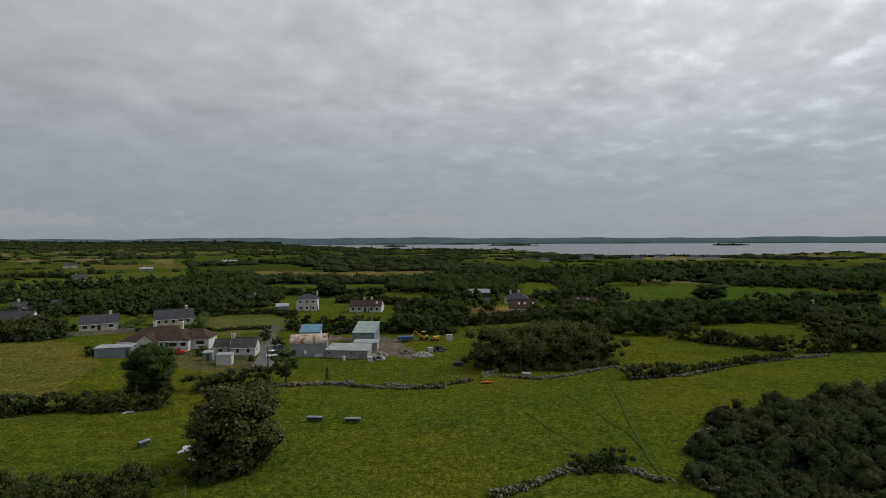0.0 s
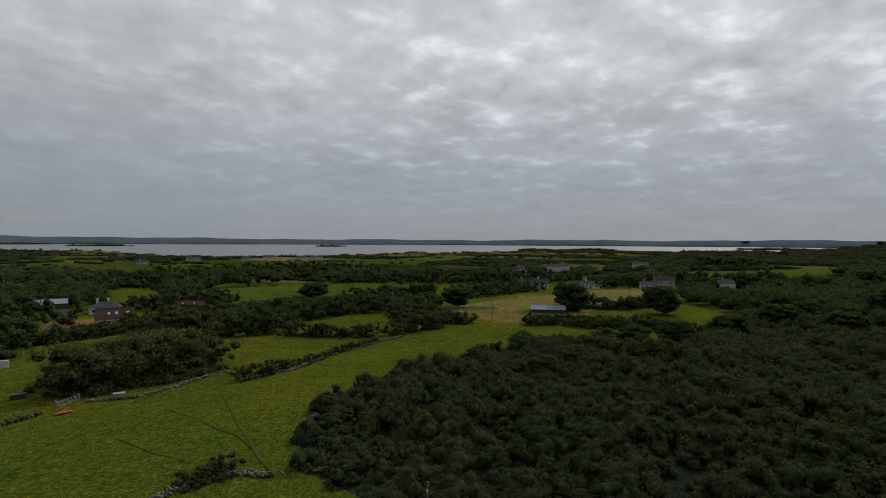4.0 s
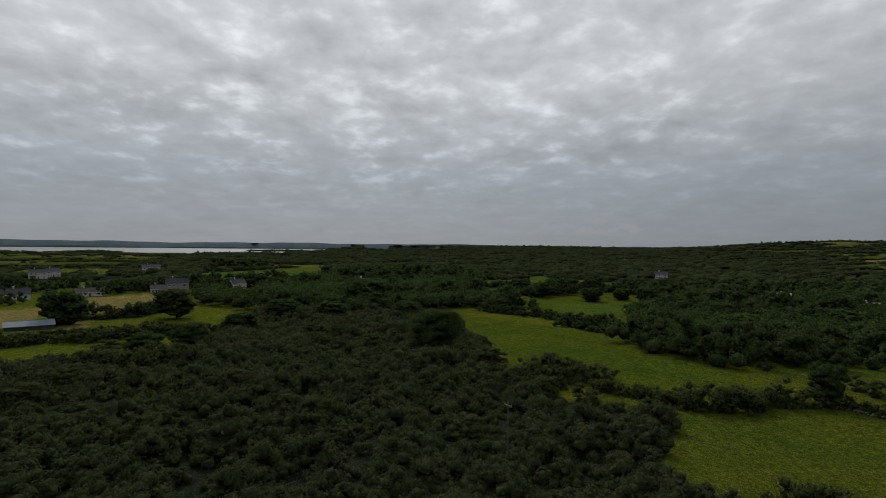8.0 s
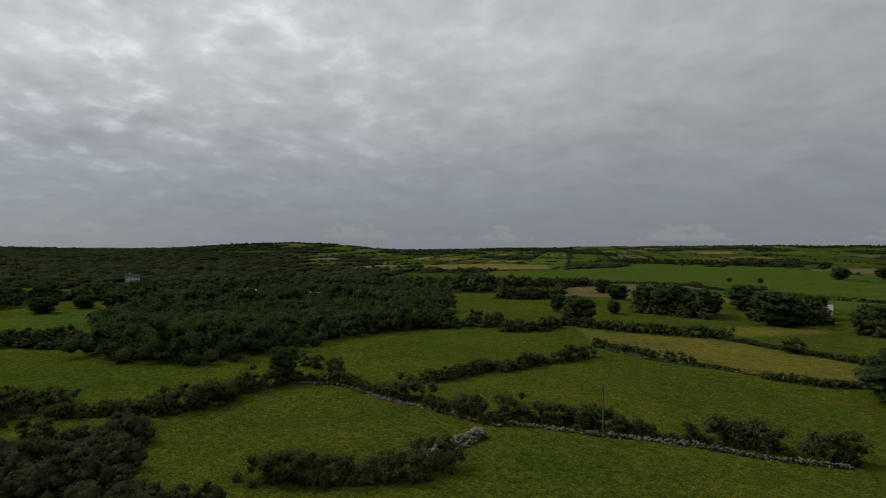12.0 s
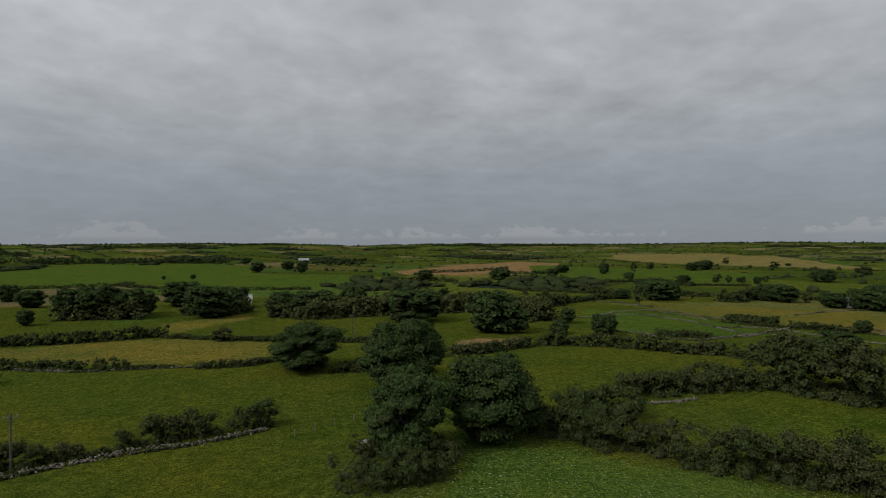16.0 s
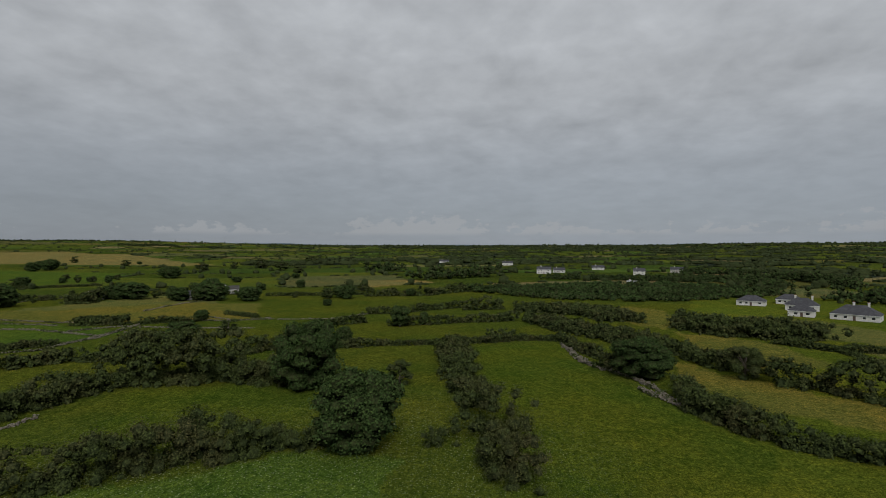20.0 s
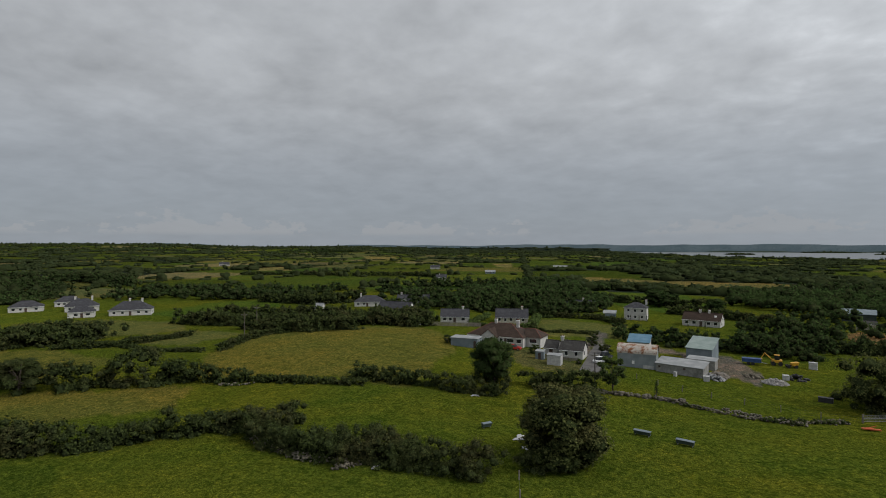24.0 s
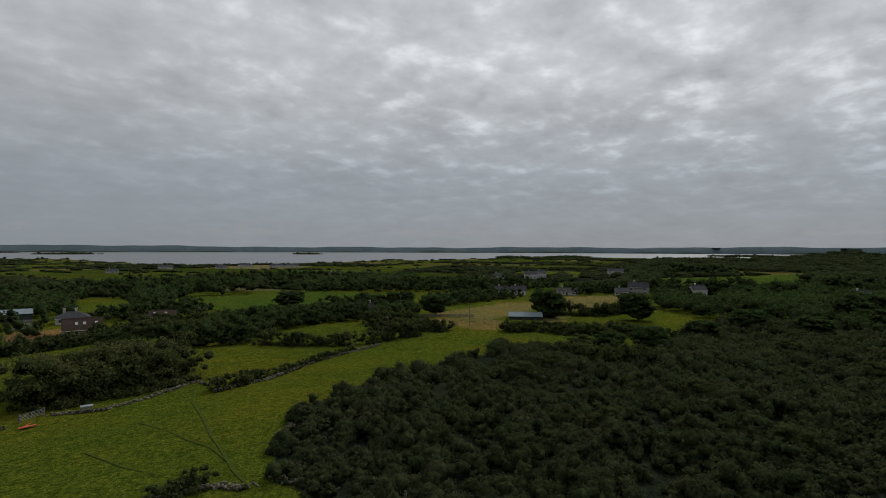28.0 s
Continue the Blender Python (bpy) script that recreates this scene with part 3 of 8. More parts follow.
def wood_clumps(points, tall, wide, rng):
    """Crowns standing close together in a belt of trees, with undergrowth at their feet."""
    tall = min(tall, 14)
    spots = spread(points, 0.52 * tall * (1 + wide / 130), wide, rng)
    cs, rs = [], []
    for x, y in spots:
        h = tall * rng.uniform(0.65, 1.1)
        w = h * rng.uniform(0.30, 0.42)
        n = 4 if wide >= 30 else 6
        a, q = rng.uniform(0, 2 * math.pi, n), np.sqrt(rng.uniform(0, 1, n)) * w * 0.75
        zz = h * rng.uniform(0.18, 0.86, n)
        q *= np.where(zz > 0.7 * h, 0.6, 1.0)
        cs.append(np.column_stack([x + q * np.cos(a), y + q * np.sin(a), zz]))
        rs.append(w * rng.uniform(0.45, 0.72, n) * (1.25 if wide >= 30 else 1))
    # low growth that closes the belt
    low = spread(points, 0.42 * tall * (1 + wide / 120), wide, rng)
    cs.append(np.column_stack([low, tall * rng.uniform(0.10, 0.34, len(low))]))
    rs.append(tall * rng.uniform(0.22, 0.34, len(low)))
    c, r = np.concatenate(cs), np.concatenate(rs)
    c[:, 2] += land(c[:, 0], c[:, 1])
    return c, np.column_stack([r, r, r * 0.85])


def grove_clumps(poly, tall, rng):
    """Tree crowns standing over a whole plot of woodland."""
    q = np.array(poly)
    lo, hi = q.min(0), q.max(0)
    d = np.hypot(*q.mean(0))
    gap = 0.75 * tall + 0.004 * d
    n = int(np.prod(hi - lo) / gap ** 2)
    xy = lo + rng.uniform(0, 1, (n, 2)) * (hi - lo)
    ok = inside(poly, xy[:, 0], xy[:, 1])
    for kind, field in FIELDS[1:]:
        ok &= ~inside(field, xy[:, 0], xy[:, 1])
    for hx, hy in CLEAR:
        off = np.hypot(xy[:, 0] - hx, xy[:, 1] - hy)
        ok &= ~((off < 12) | ((off < 40) & (np.hypot(xy[:, 0], xy[:, 1]) < math.hypot(hx, hy)) & (np.abs(xy[:, 0] * hy - xy[:, 1] * hx) / math.hypot(hx, hy) < 8)))
    xy = xy[ok]
    k = 4
    i = np.repeat(np.arange(len(xy)), k)
    h = (tall * (0.8 + 0.25 * wobble(xy[:, 0], xy[:, 1], 30, 3) + rng.uniform(-0.15, 0.2, len(xy))))[i]
    m = len(i)
    a, s = rng.uniform(0, 2 * math.pi, m), np.sqrt(rng.uniform(0, 1, m)) * gap * 0.42
    c = np.column_stack([xy[i, 0] + s * np.cos(a), xy[i, 1] + s * np.sin(a), h * rng.uniform(0.35, 0.82, m)])
    c[:, 2] += land(c[:, 0], c[:, 1])
    r = gap * rng.uniform(0.30, 0.50, m)
    return c, np.column_stack([r, r, r * 0.9])


def dry_land(c):
    return land(c[:, 0], c[:, 1]) > LAKE_LEVEL + 0.3


def plant(name, clumps, mat, label, category, kind="", group="", cover=0.62, seed=1):
    """Growth from its clumps: leaves outside, hearts within whose shade is painted as darker green."""
    rng = np.random.default_rng(seed)
    c, r = clumps
    d = np.hypot(c[:, 0], c[:, 1])
    v, q, t = foliage(c, r, np.minimum(leaf_size(d), 0.75 * r.mean(1)), rng, cover)
    if kind == "stuff":
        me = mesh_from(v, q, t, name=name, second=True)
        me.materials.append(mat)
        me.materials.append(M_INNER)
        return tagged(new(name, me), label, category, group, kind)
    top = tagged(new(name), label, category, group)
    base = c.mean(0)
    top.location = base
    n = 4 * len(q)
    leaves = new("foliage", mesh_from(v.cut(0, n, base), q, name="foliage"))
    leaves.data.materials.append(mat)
    # hearts of the clumps, coloured dark for the shade between leaves
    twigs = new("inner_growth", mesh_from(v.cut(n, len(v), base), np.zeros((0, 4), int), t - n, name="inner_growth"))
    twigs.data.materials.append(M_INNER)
    leaves.parent = twigs.parent = top
    tagged(leaves, kind="stuff")
    tagged(twigs, kind="stuff")
    return top


# ---- stone walls ----
def stone_block(rng):
    b = bmesh.new()
    bmesh.ops.create_cube(b, size=1)
    v, f3, f4 = np.array([q.co[:] for q in b.verts]), [], []
    b.faces.ensure_lookup_table()
    for f in b.faces:
        k = [q.index for q in f.verts]
        (f4 if len(k) == 4 else f3).append(k)
    b.free()
    return v, np.array(f4), f3


STONE = stone_block(None)


def stones_mesh(p, size, rng):
    """Rough blocks at the given places."""
    v0, f4, f3 = STONE
    n = len(p)
    a = rng.uniform(0, math.pi, n)
    tilt = rng.normal(0, 0.25, (n, 2))
    local = v0[None] * size[:, None] * (1 + rng.uniform(-0.35, 0.25, (n, len(v0), 3)))
    x, y, z = local[..., 0], local[..., 1], local[..., 2]
    z = z + x * tilt[:, :1] + y * tilt[:, 1:]
    ca, sa = np.cos(a)[:, None], np.sin(a)[:, None]
    v = np.stack([x * ca - y * sa, x * sa + y * ca, z], -1) + p[:, None]
    off = (np.arange(n) * len(v0))[:, None, None]
    return mesh_from(v.reshape(-1, 3), (f4[None] + off).reshape(-1, 4), None, name="stones")


def stone_wall(points, tall, seed, ruin=0.75, label="dry stone wall of pale grey limestone, partly tumbled", boulders=False):
    rng = np.random.default_rng(seed)
    mid, length = along(points, 0.3)
    size0 = 0.32 if not boulders else 0.6
    n = int(length * tall * (8 if not boulders else 4))
    i = rng.integers(0, len(mid), n)
    xy = mid[i] + rng.normal(0, 0.24 + 0.12 * ruin, (n, 2))
    keep = 1 - ruin * (0.5 + 0.5 * wobble(xy[:, 0], xy[:, 1], 3.5, seed * 0.37))
    z = rng.uniform(0, 1, n) * tall * keep * 0.7
    s = size0 * rng.uniform(0.55, 1.35, (n, 3)) * np.array([1.15, 1, 0.75])
    p = np.column_stack([xy, land(xy[:, 0], xy[:, 1]) + np.maximum(z, 0.1)])
    me = stones_mesh(p, s, rng)
    me.materials.append(M_STONE)
    return tagged(new("stone_wall", me), label, "wall", "dry stone walls")


# ---- single trees ----
def limb_mesh(segments):
    """Tapered limbs; each a list of (point, radius)."""
    b = bmesh.new()
    for line in segments:
        rings = []
        for k, (p, r) in enumerate(line):
            way = (Vector(line[min(k + 1, len(line) - 1)][0]) - Vector(line[max(k - 1, 0)][0])).normalized()
            turn = way.to_track_quat("Z", "Y")
            rings.append([b.verts.new(Vector(p) + turn @ Vector((r * math.cos(a * math.pi / 3), r * math.sin(a * math.pi / 3), 0))) for a in range(6)])
        for u, w in zip(rings, rings[1:]):
            for a in range(6):
                b.faces.new((u[a], u[(a + 1) % 6], w[(a + 1) % 6], w[a]))
    me = bpy.data.meshes.new("limbs")
    b.to_mesh(me)
    b.free()
    return me


CROWNS = {  # kind: clumps, lowest crown, leaf material, cover, label
    "round": (96, 0.16, M_TREE, 0.95, "broad-crowned dark green ash tree in full leaf"),
    "dense": (118, 0.06, M_TREE, 1.1, "dense rounded dark green tree leafy to the ground"),
    "sallow": (118, 0.04, M_OLIVE, 1.1, "dense rounded olive-green sallow tree leafy to the ground"),
    "ash": (62, 0.16, M_TREE, 1.0, "open-crowned ash tree with ivy on its trunk"),
    "young": (34, 0.28, M_LIGHT, 0.7, "slender young ash tree with light green leaves"),
    "fir": (18, 0.05, M_TREE, 1.0, "small pointed dark conifer"),
    "bush": (34, 0.02, M_LEAF, 0.9, "rounded dark green hawthorn bush"),
    "dead": (12, 0.12, M_DRY, 0.4, "half-dead thorn bush with bare twigs"),
}


def tree(kind, near, seed):
    """One tree, 8 m high and 7 m wide, with a trunk, limbs and a clumpy crown."""
    rng = np.random.default_rng(seed)
    n, low, mat, cover, label = CROWNS[kind]
    top = tagged(new("bush" if kind in ("bush", "dead") else "tree"), label, "bush" if kind in ("bush", "dead") else "tree", "trees and bushes in the fields")
    h, w = 8.0, 3.5
    z = rng.uniform(low, 0.93, n)
    if kind == "fir":
        z = np.linspace(0.05, 0.97, n)
        reach = (1 - z) * 0.8
    else:
        mid = (low + 1) / 2
        reach = np.sqrt(np.clip(1 - ((z - mid) / (1.02 - mid)) ** 2, 0.03, 1))
    a = np.arange(n) * 2.4 + rng.uniform(-0.5, 0.5, n)
    q = reach * w * np.sqrt(rng.uniform(0.10, 0.80, n))
    lean = rng.uniform(-0.25, 0.25, 2)
    q = q * (1.12 if kind == 'dense' else 1.0)
    c = np.column_stack([q * np.cos(a) + lean[0] * z * 3, q * np.sin(a) + lean[1] * z * 3, z * h])
    r = rng.uniform(0.65, 1.25, n) * (0.78 if kind in ("young", "dead") else 1.0) * (0.55 if kind == "fir" else 1)
    v, f, t = foliage(c, np.column_stack([r, r, r * 0.82]), 0.21 if near else 0.52, rng, cover, 0.92 if kind != "dead" else 0.4)
    crown = new("crown", mesh_from(v, f, t, name="crown", second=True))
    crown.data.materials.append(mat)
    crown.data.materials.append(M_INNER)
    lines = [[((0, 0, -0.3), 0.30), ((0.05, 0, 1.5), 0.22), ((lean[0], lean[1], 4.0), 0.15), ((lean[0] * 2, lean[1] * 2, 6.6), 0.05)]]
    for k in range(7 if near else 4):
        j = rng.integers(0, n)
        s = rng.uniform(1.2, 3.6)
        lines.append([((0.03, 0, s), 0.12), (tuple(c[j] * [0.5, 0.5, 0.5] + [0, 0, s * 0.5]), 0.08), (tuple(c[j]), 0.03)])
    trunk = new("trunk", limb_mesh(lines))
    trunk.data.materials.append(M_BARK)
    crown.parent = trunk.parent = top
    return top


PROTO = {}


def put_tree(kind, x, y, tall, half, k):
    near = math.hypot(x, y) < 190
    key = (kind, near, k % (3 if kind in ("round", "bush") else 2))
    m = pose(x, y, float(land(x, y)) - 0.1, 0, 0, (k * 137.5) % 360) @ Matrix.Diagonal((half / 3.5, half / 3.5, tall / 8.0, 1))
    if key not in PROTO:
        PROTO[key] = tree(kind, near, len(PROTO) + 11)
        PROTO[key].matrix_basis = m
        return PROTO[key]
    ob = copy_thing(PROTO[key], Matrix())
    ob.matrix_basis = m
    return ob


# ---- far fields: a patchwork of long plots with hedgerows ----
rngp = np.random.default_rng(5)
PATCH_TURN = radians(24)
COLS = np.cumsum(rngp.uniform(60, 150, 120)) - 6300
ROWS = [np.cumsum(rngp.uniform(70, 230, 94)) - 7000 - rngp.uniform(0, 300) for _ in COLS]
KINDS = ["pasture", "pasture2", "lush", "dry", "straw", "soil", "bog", "meadow"]


def patch_uv(x, y):
    c, s = math.cos(PATCH_TURN), math.sin(PATCH_TURN)
    return x * c + y * s, -x * s + y * c


def woody(x, y):
    """How wooded the far land is: bog woodland to one side, open fields opposite."""
    a = np.degrees(np.arctan2(-x, y))
    k = np.clip(1 - np.abs((a + 95 + 180) % 360 - 180) / 42, 0, 1)
    near_lake = np.clip(1 - np.abs((a + 10 + 180) % 360 - 180) / 75, 0, 1)
    return 0.14 - 0.11 * np.clip(1.6 - np.abs((a - 155 + 180) % 360 - 180) / 45, 0, 1) + 0.80 * smooth(0, 0.5, k) + 0.22 * near_lake


def open_land(x, y):
    """1 where the far fields are open grazing, 0 where hedgerow trees are thick."""
    a = math.degrees(math.atan2(-x, y))
    return float(np.clip(1.6 - abs((a - 155 + 180) % 360 - 180) / 45, 0, 1))


def patch_kind(i, j):
    g = np.random.default_rng(1000 + i * 97 + j)
    u, v = COLS[i] + 100, ROWS[i][j] + 130
    c, s = math.cos(PATCH_TURN), math.sin(PATCH_TURN)
    w = float(woody(u * c - v * s, u * s + v * c))
    if g.uniform() < w:
        return "bog", g
    return KINDS[int(g.choice(8, p=[0.30, 0.30, 0.14, 0.10, 0.05, 0.0, 0.05, 0.06]))], g


def patch_tint(x, y):
    u, v = patch_uv(x, y)
    i = np.clip(np.searchsorted(COLS, u) - 1, 0, len(COLS) - 1)
    out = np.zeros((len(x), 3))
    for col in np.unique(i):
        m = i == col
        j = np.clip(np.searchsorted(ROWS[col], v[m]) - 1, 0, 92)
        part_ = np.zeros((m.sum(), 3))
        for row in np.unique(j):
            kind, g = patch_kind(int(col), int(row))
            part_[j == row] = np.array(TINTS[kind]) * g.uniform(0.8, 1.2)
        out[m] = part_
    out[np.hypot(x, y) > 4250] = TINTS["bog"]
    return out


def far_growth():
    """Hedgerows round the far plots, trees in them, and the woods between."""
    rng = np.random.default_rng(8)
    c, s = math.cos(PATCH_TURN), math.sin(PATCH_TURN)
    xs, rr = [], []

    def add(u, v, r, rz):
        x, y = u * c - v * s, u * s + v * c
        d = np.hypot(x, y)
        ok = (d > 390) & (d < 4780)
        x, y, r, rz = x[ok], y[ok], r[ok], rz[ok]
        z = land(x, y)
        ok = z > LAKE_LEVEL + 0.3
        # wind-cut low growth along the lake's open shore
        side, off = np.arctan2(x, y), np.hypot(x, y)
        shore = (side > -0.1) & (side < 1.1) & (off > 620) & (off < 1700)
        rz = np.where(shore, np.minimum(rz, 2.0), rz)
        xs.append(np.column_stack([x, y, z + rz * 0.55])[ok])
        rr.append(np.column_stack([r, r, rz])[ok])

    for i in range(len(COLS) - 1):
        u0, u1 = COLS[i], COLS[i + 1]
        for j in range(92):
            v0, v1 = ROWS[i][j], ROWS[i][j + 1]
            mu, mv = (u0 + u1) / 2, (v0 + v1) / 2
            d = math.hypot(mu, mv)
            if d < 250 or d > 5000:
                continue
            kind, g = patch_kind(i, j)
            open_ = open_land(mu * c - mv * s, mu * s + mv * c)
            gap = (4.5 + 0.011 * d) * (1 - open_) + (3.2 + 0.0075 * d) * open_
            edges = [(u0, v0, u0, v1), (u0, v0, u1, v0)]
            for (a, b, p, q) in edges:
                n = max(2, int(math.hypot(p - a, q - b) / gap))
                k = rng.uniform(0, 1, n)
                thin = rng.uniform(0, 1, n) < (0.8 if g.uniform() < 0.75 else 0.3) * (1 - 0.35 * open_)
                k = k[thin]
                r = rng.uniform(0.45, 0.8, len(k)) * gap * 0.85
                rz = rng.uniform(0.7, 1.4, len(k)) * (1 + d / 6000) * (1.35 - 0.80 * open_)
                tall = rng.uniform(0, 1, len(k)) < 0.34 - 0.08 * open_
                far_up = 1 + 0.9 * max(0.0, d - 1500) / 2500
                rz = np.where(tall, rng.uniform(3.2, 5.0, len(k)) * (1 - 0.2 * open_) * far_up, rz)
                r = np.where(tall, rng.uniform(3.2, 5.0, len(k)) * (1 - 0.2 * open_) * far_up, r)
                add(a + (p - a) * k + rng.normal(0, 1.5, len(k)), b + (q - b) * k + rng.normal(0, 1.5, len(k)), r, rz)
            if kind == "bog":
                gap2 = 10 + 0.012 * d
                n = int((u1 - u0) * (v1 - v0) / gap2 ** 2)
                r = rng.uniform(0.45, 0.75, n) * gap2
                add(rng.uniform(u0, u1, n), rng.uniform(v0, v1, n), r, rng.uniform(2.0, 4.5, n))
    cc, ra = np.concatenate(xs), np.concatenate(rr)
    d = np.hypot(cc[:, 0], cc[:, 1])
    keep = np.ones(len(cc), bool)
    for hx, hy in CLEAR:
        dist = np.hypot(cc[:, 0] - hx, cc[:, 1] - hy)
        keep &= ~((dist < 16) | ((dist < 60) & (np.hypot(cc[:, 0], cc[:, 1]) < math.hypot(hx, hy)) & (np.abs(cc[:, 0] * hy - cc[:, 1] * hx) / math.hypot(hx, hy) < 9)))
    for kind, poly in FIELDS:
        keep &= ~inside(poly, cc[:, 0], cc[:, 1])
    cc, ra = cc[keep], ra[keep]
    v, q, t = foliage(cc, ra, 0.40 * ra.mean(1), rng, 0.10, 0.95, low=0.0)
    me = mesh_from(v, q, t, name="woodland", second=True)
    me.materials.append(M_FAR)
    me.materials.append(M_INNER)
    return tagged(new("woodland", me), "distant dark hedgerows, trees and bog woodland", "woodland", kind="stuff")


def rim_growth():
    """Trees on the islands."""
    rng = np.random.default_rng(9)
    x = y = np.zeros(0)
    for ix, iy, size in ISLANDS:
        k = int(size * 1.6)
        x = np.concatenate([x, ix + rng.normal(0, size * 0.6, k)])
        y = np.concatenate([y, iy + rng.normal(0, size * 0.6, k)])
    z = land(x, y)
    ok = z > LAKE_LEVEL + 0.3
    x, y, z = x[ok], y[ok], z[ok]
    d = np.hypot(x, y)
    rad = rng.uniform(0.8, 1.4, len(x)) * (3 + d * 0.0022)
    rz = rng.uniform(1.6, 3.4, len(x)) * (1 + d / 12000)
    v, q, t = foliage(np.column_stack([x, y, z + rz * 0.5]), np.column_stack([rad, rad, rz]), rad * 0.42, rng, 0.08, 0.95, low=0.0)
    me = mesh_from(v, q, t, name="island_trees", second=True)
    me.materials.append(M_FAR)
    me.materials.append(M_INNER)
    return tagged(new("island_trees", me), "low dark trees on the lake islands", "woodland", kind="stuff")


def scrub_growth():
    """The thorn and hazel scrub that covers the slope below the drone."""
    rng = np.random.default_rng(21)
    q = np.array(SCRUB)
    n = 40000
    x, y = rng.uniform(q[:, 0].min(), q[:, 0].max(), n), rng.uniform(q[:, 1].min(), q[:, 1].max(), n)
    d = np.hypot(x, y)
    gap = np.clip(0.042 * d, 3.8, 7.5)
    area = np.ptp(q[:, 0]) * np.ptp(q[:, 1]) / n
    ok = inside(SCRUB, x, y) & (rng.uniform(0, 1, n) < area / gap ** 2 * 1.95)
    x, y, d, gap = x[ok], y[ok], d[ok], gap[ok]
    m = len(x)
    big = rng.uniform(0, 1, m) ** 2.2
    tall = 1.4 + 3.4 * big + 0.8 * wobble(x, y, 22, 6) + 0.5 * wobble(x, y, 8, 2) + 0.004 * d
    tall = np.clip(tall, 0.8, 6.0)
    wide = gap * (0.45 + 0.5 * big) * rng.uniform(0.8, 1.2, m)
    k = 11
    i = np.repeat(np.arange(m), k)
    a, s = rng.uniform(0, 2 * math.pi, m * k), np.sqrt(rng.uniform(0, 1, m * k))
    x, y, d, tall, wide = x[i] + wide[i] * 0.75 * s * np.cos(a), y[i] + wide[i] * 0.75 * s * np.sin(a), d[i], tall[i], wide[i]
    r = wide * rng.uniform(0.22, 0.42, m * k)
    rz = np.minimum(r, tall * 0.5)
    c = np.column_stack([x, y, land(x, y) + np.maximum(tall * (1 - 0.6 * s * s) * rng.uniform(0.7, 1.0, m * k) - rz, 0.1)])
    v, f, t = foliage(c, np.column_stack([r, r, rz]), np.minimum(leaf_size(d) * 1.15, 0.75 * r), rng, 0.42, 0.92, low=-0.1)
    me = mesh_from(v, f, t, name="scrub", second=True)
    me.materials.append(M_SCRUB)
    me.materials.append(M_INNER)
    return tagged(new("scrub", me), "dense dark hazel and blackthorn scrub", "scrub", kind="stuff")


ground = grid_land()
lake_mesh = mesh_from(np.array([(-1500, 700, LAKE_LEVEL), (4860, -200, LAKE_LEVEL), (4700, 4860, LAKE_LEVEL), (-1500, 4860, LAKE_LEVEL)]), np.array([[0, 1, 2, 3]]), name="lake")
lake_mesh.materials.append(M_WATER)
lake = tagged(new("water", lake_mesh), "calm grey lake with low islands", "lake", kind="structure")


def far_hills():
    """The last low hills, distance haze painted into their blue-grey, all round behind the land."""
    n = 720
    a = np.arange(n) * 2 * math.pi / n
    x, y = -np.sin(a), np.cos(a)
    top = np.interp(np.degrees(a), np.arange(37) * 10, CREST + CREST[:1])
    top = top + 3 * np.sin(a * 19 + 1) + 2.5 * np.sin(a * 43 + 2) + 1.5 * np.sin(a * 97)
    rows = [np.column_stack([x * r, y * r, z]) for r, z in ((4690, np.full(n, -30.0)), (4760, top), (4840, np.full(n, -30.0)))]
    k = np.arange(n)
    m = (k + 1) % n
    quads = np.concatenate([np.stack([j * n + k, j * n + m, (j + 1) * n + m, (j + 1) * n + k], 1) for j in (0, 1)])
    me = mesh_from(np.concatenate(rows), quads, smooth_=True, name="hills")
    # the ring's blue-grey is air haze put into the base colour
    me.materials.append(grained("hazed_far_hills", (0.070, 0.098, 0.112), (0.088, 0.116, 0.130), 0.01, 0.95, bump=0.0, spec=0.0))
    low = np.clip(2 + 4 * np.sin(a * 31) + 3 * np.sin(a * 83 + 1) + 2 * np.sin(a * 7 + 2), -6, 9)
    rows = [np.column_stack([x * r, y * r, z]) for r, z in ((4600, np.full(n, -12.0)), (4630, low), (4688, low - 3))]
    shore = mesh_from(np.concatenate(rows), quads, smooth_=True, name="far_shore")
    shore.materials.append(grained("far_shore_land", (0.030, 0.043, 0.036), (0.045, 0.060, 0.046), 0.01, 0.95, bump=0.0, spec=0.0))
    tagged(new("far_shore", shore), "dark wooded strip of the far lake shore", "shore", kind="structure")
    tagged(new("backdrop", me), "low hills along the skyline, blue-grey with painted haze", "hills", kind="structure")


far_hills()
far_growth()
rim_growth()
scrub_growth()
COUNT = [0]


def hedge(points, tall, wide):
    COUNT[0] += 1
    rng = np.random.default_rng(COUNT[0])
    plant("hedge", strip_clumps(points, tall, wide, rng), M_LEAF, "overgrown hawthorn and bramble hedge along a field wall", "hedge", group="field hedges", seed=COUNT[0])


def thicket(points, tall, wide):
    COUNT[0] += 1
    rng = np.random.default_rng(COUNT[0])
    a, b = wood_clumps(points, tall * 0.9, wide, rng), strip_clumps(points, tall * 0.75, wide, rng)
    plant("thicket", (np.concatenate([a[0], b[0]]), np.concatenate([a[1], b[1]])), M_OLIVE if tall > 9 else M_LEAF, "thicket of hazel and thorn bushes", "thicket", kind="stuff", cover=0.5, seed=COUNT[0])


def wood(points, tall, wide):
    COUNT[0] += 1
    rng = np.random.default_rng(COUNT[0])
    plant("tree_belt", wood_clumps(points, tall, wide, rng), M_TREE, "belt of dark green broadleaf trees", "trees", kind="stuff", cover=0.25, seed=COUNT[0])


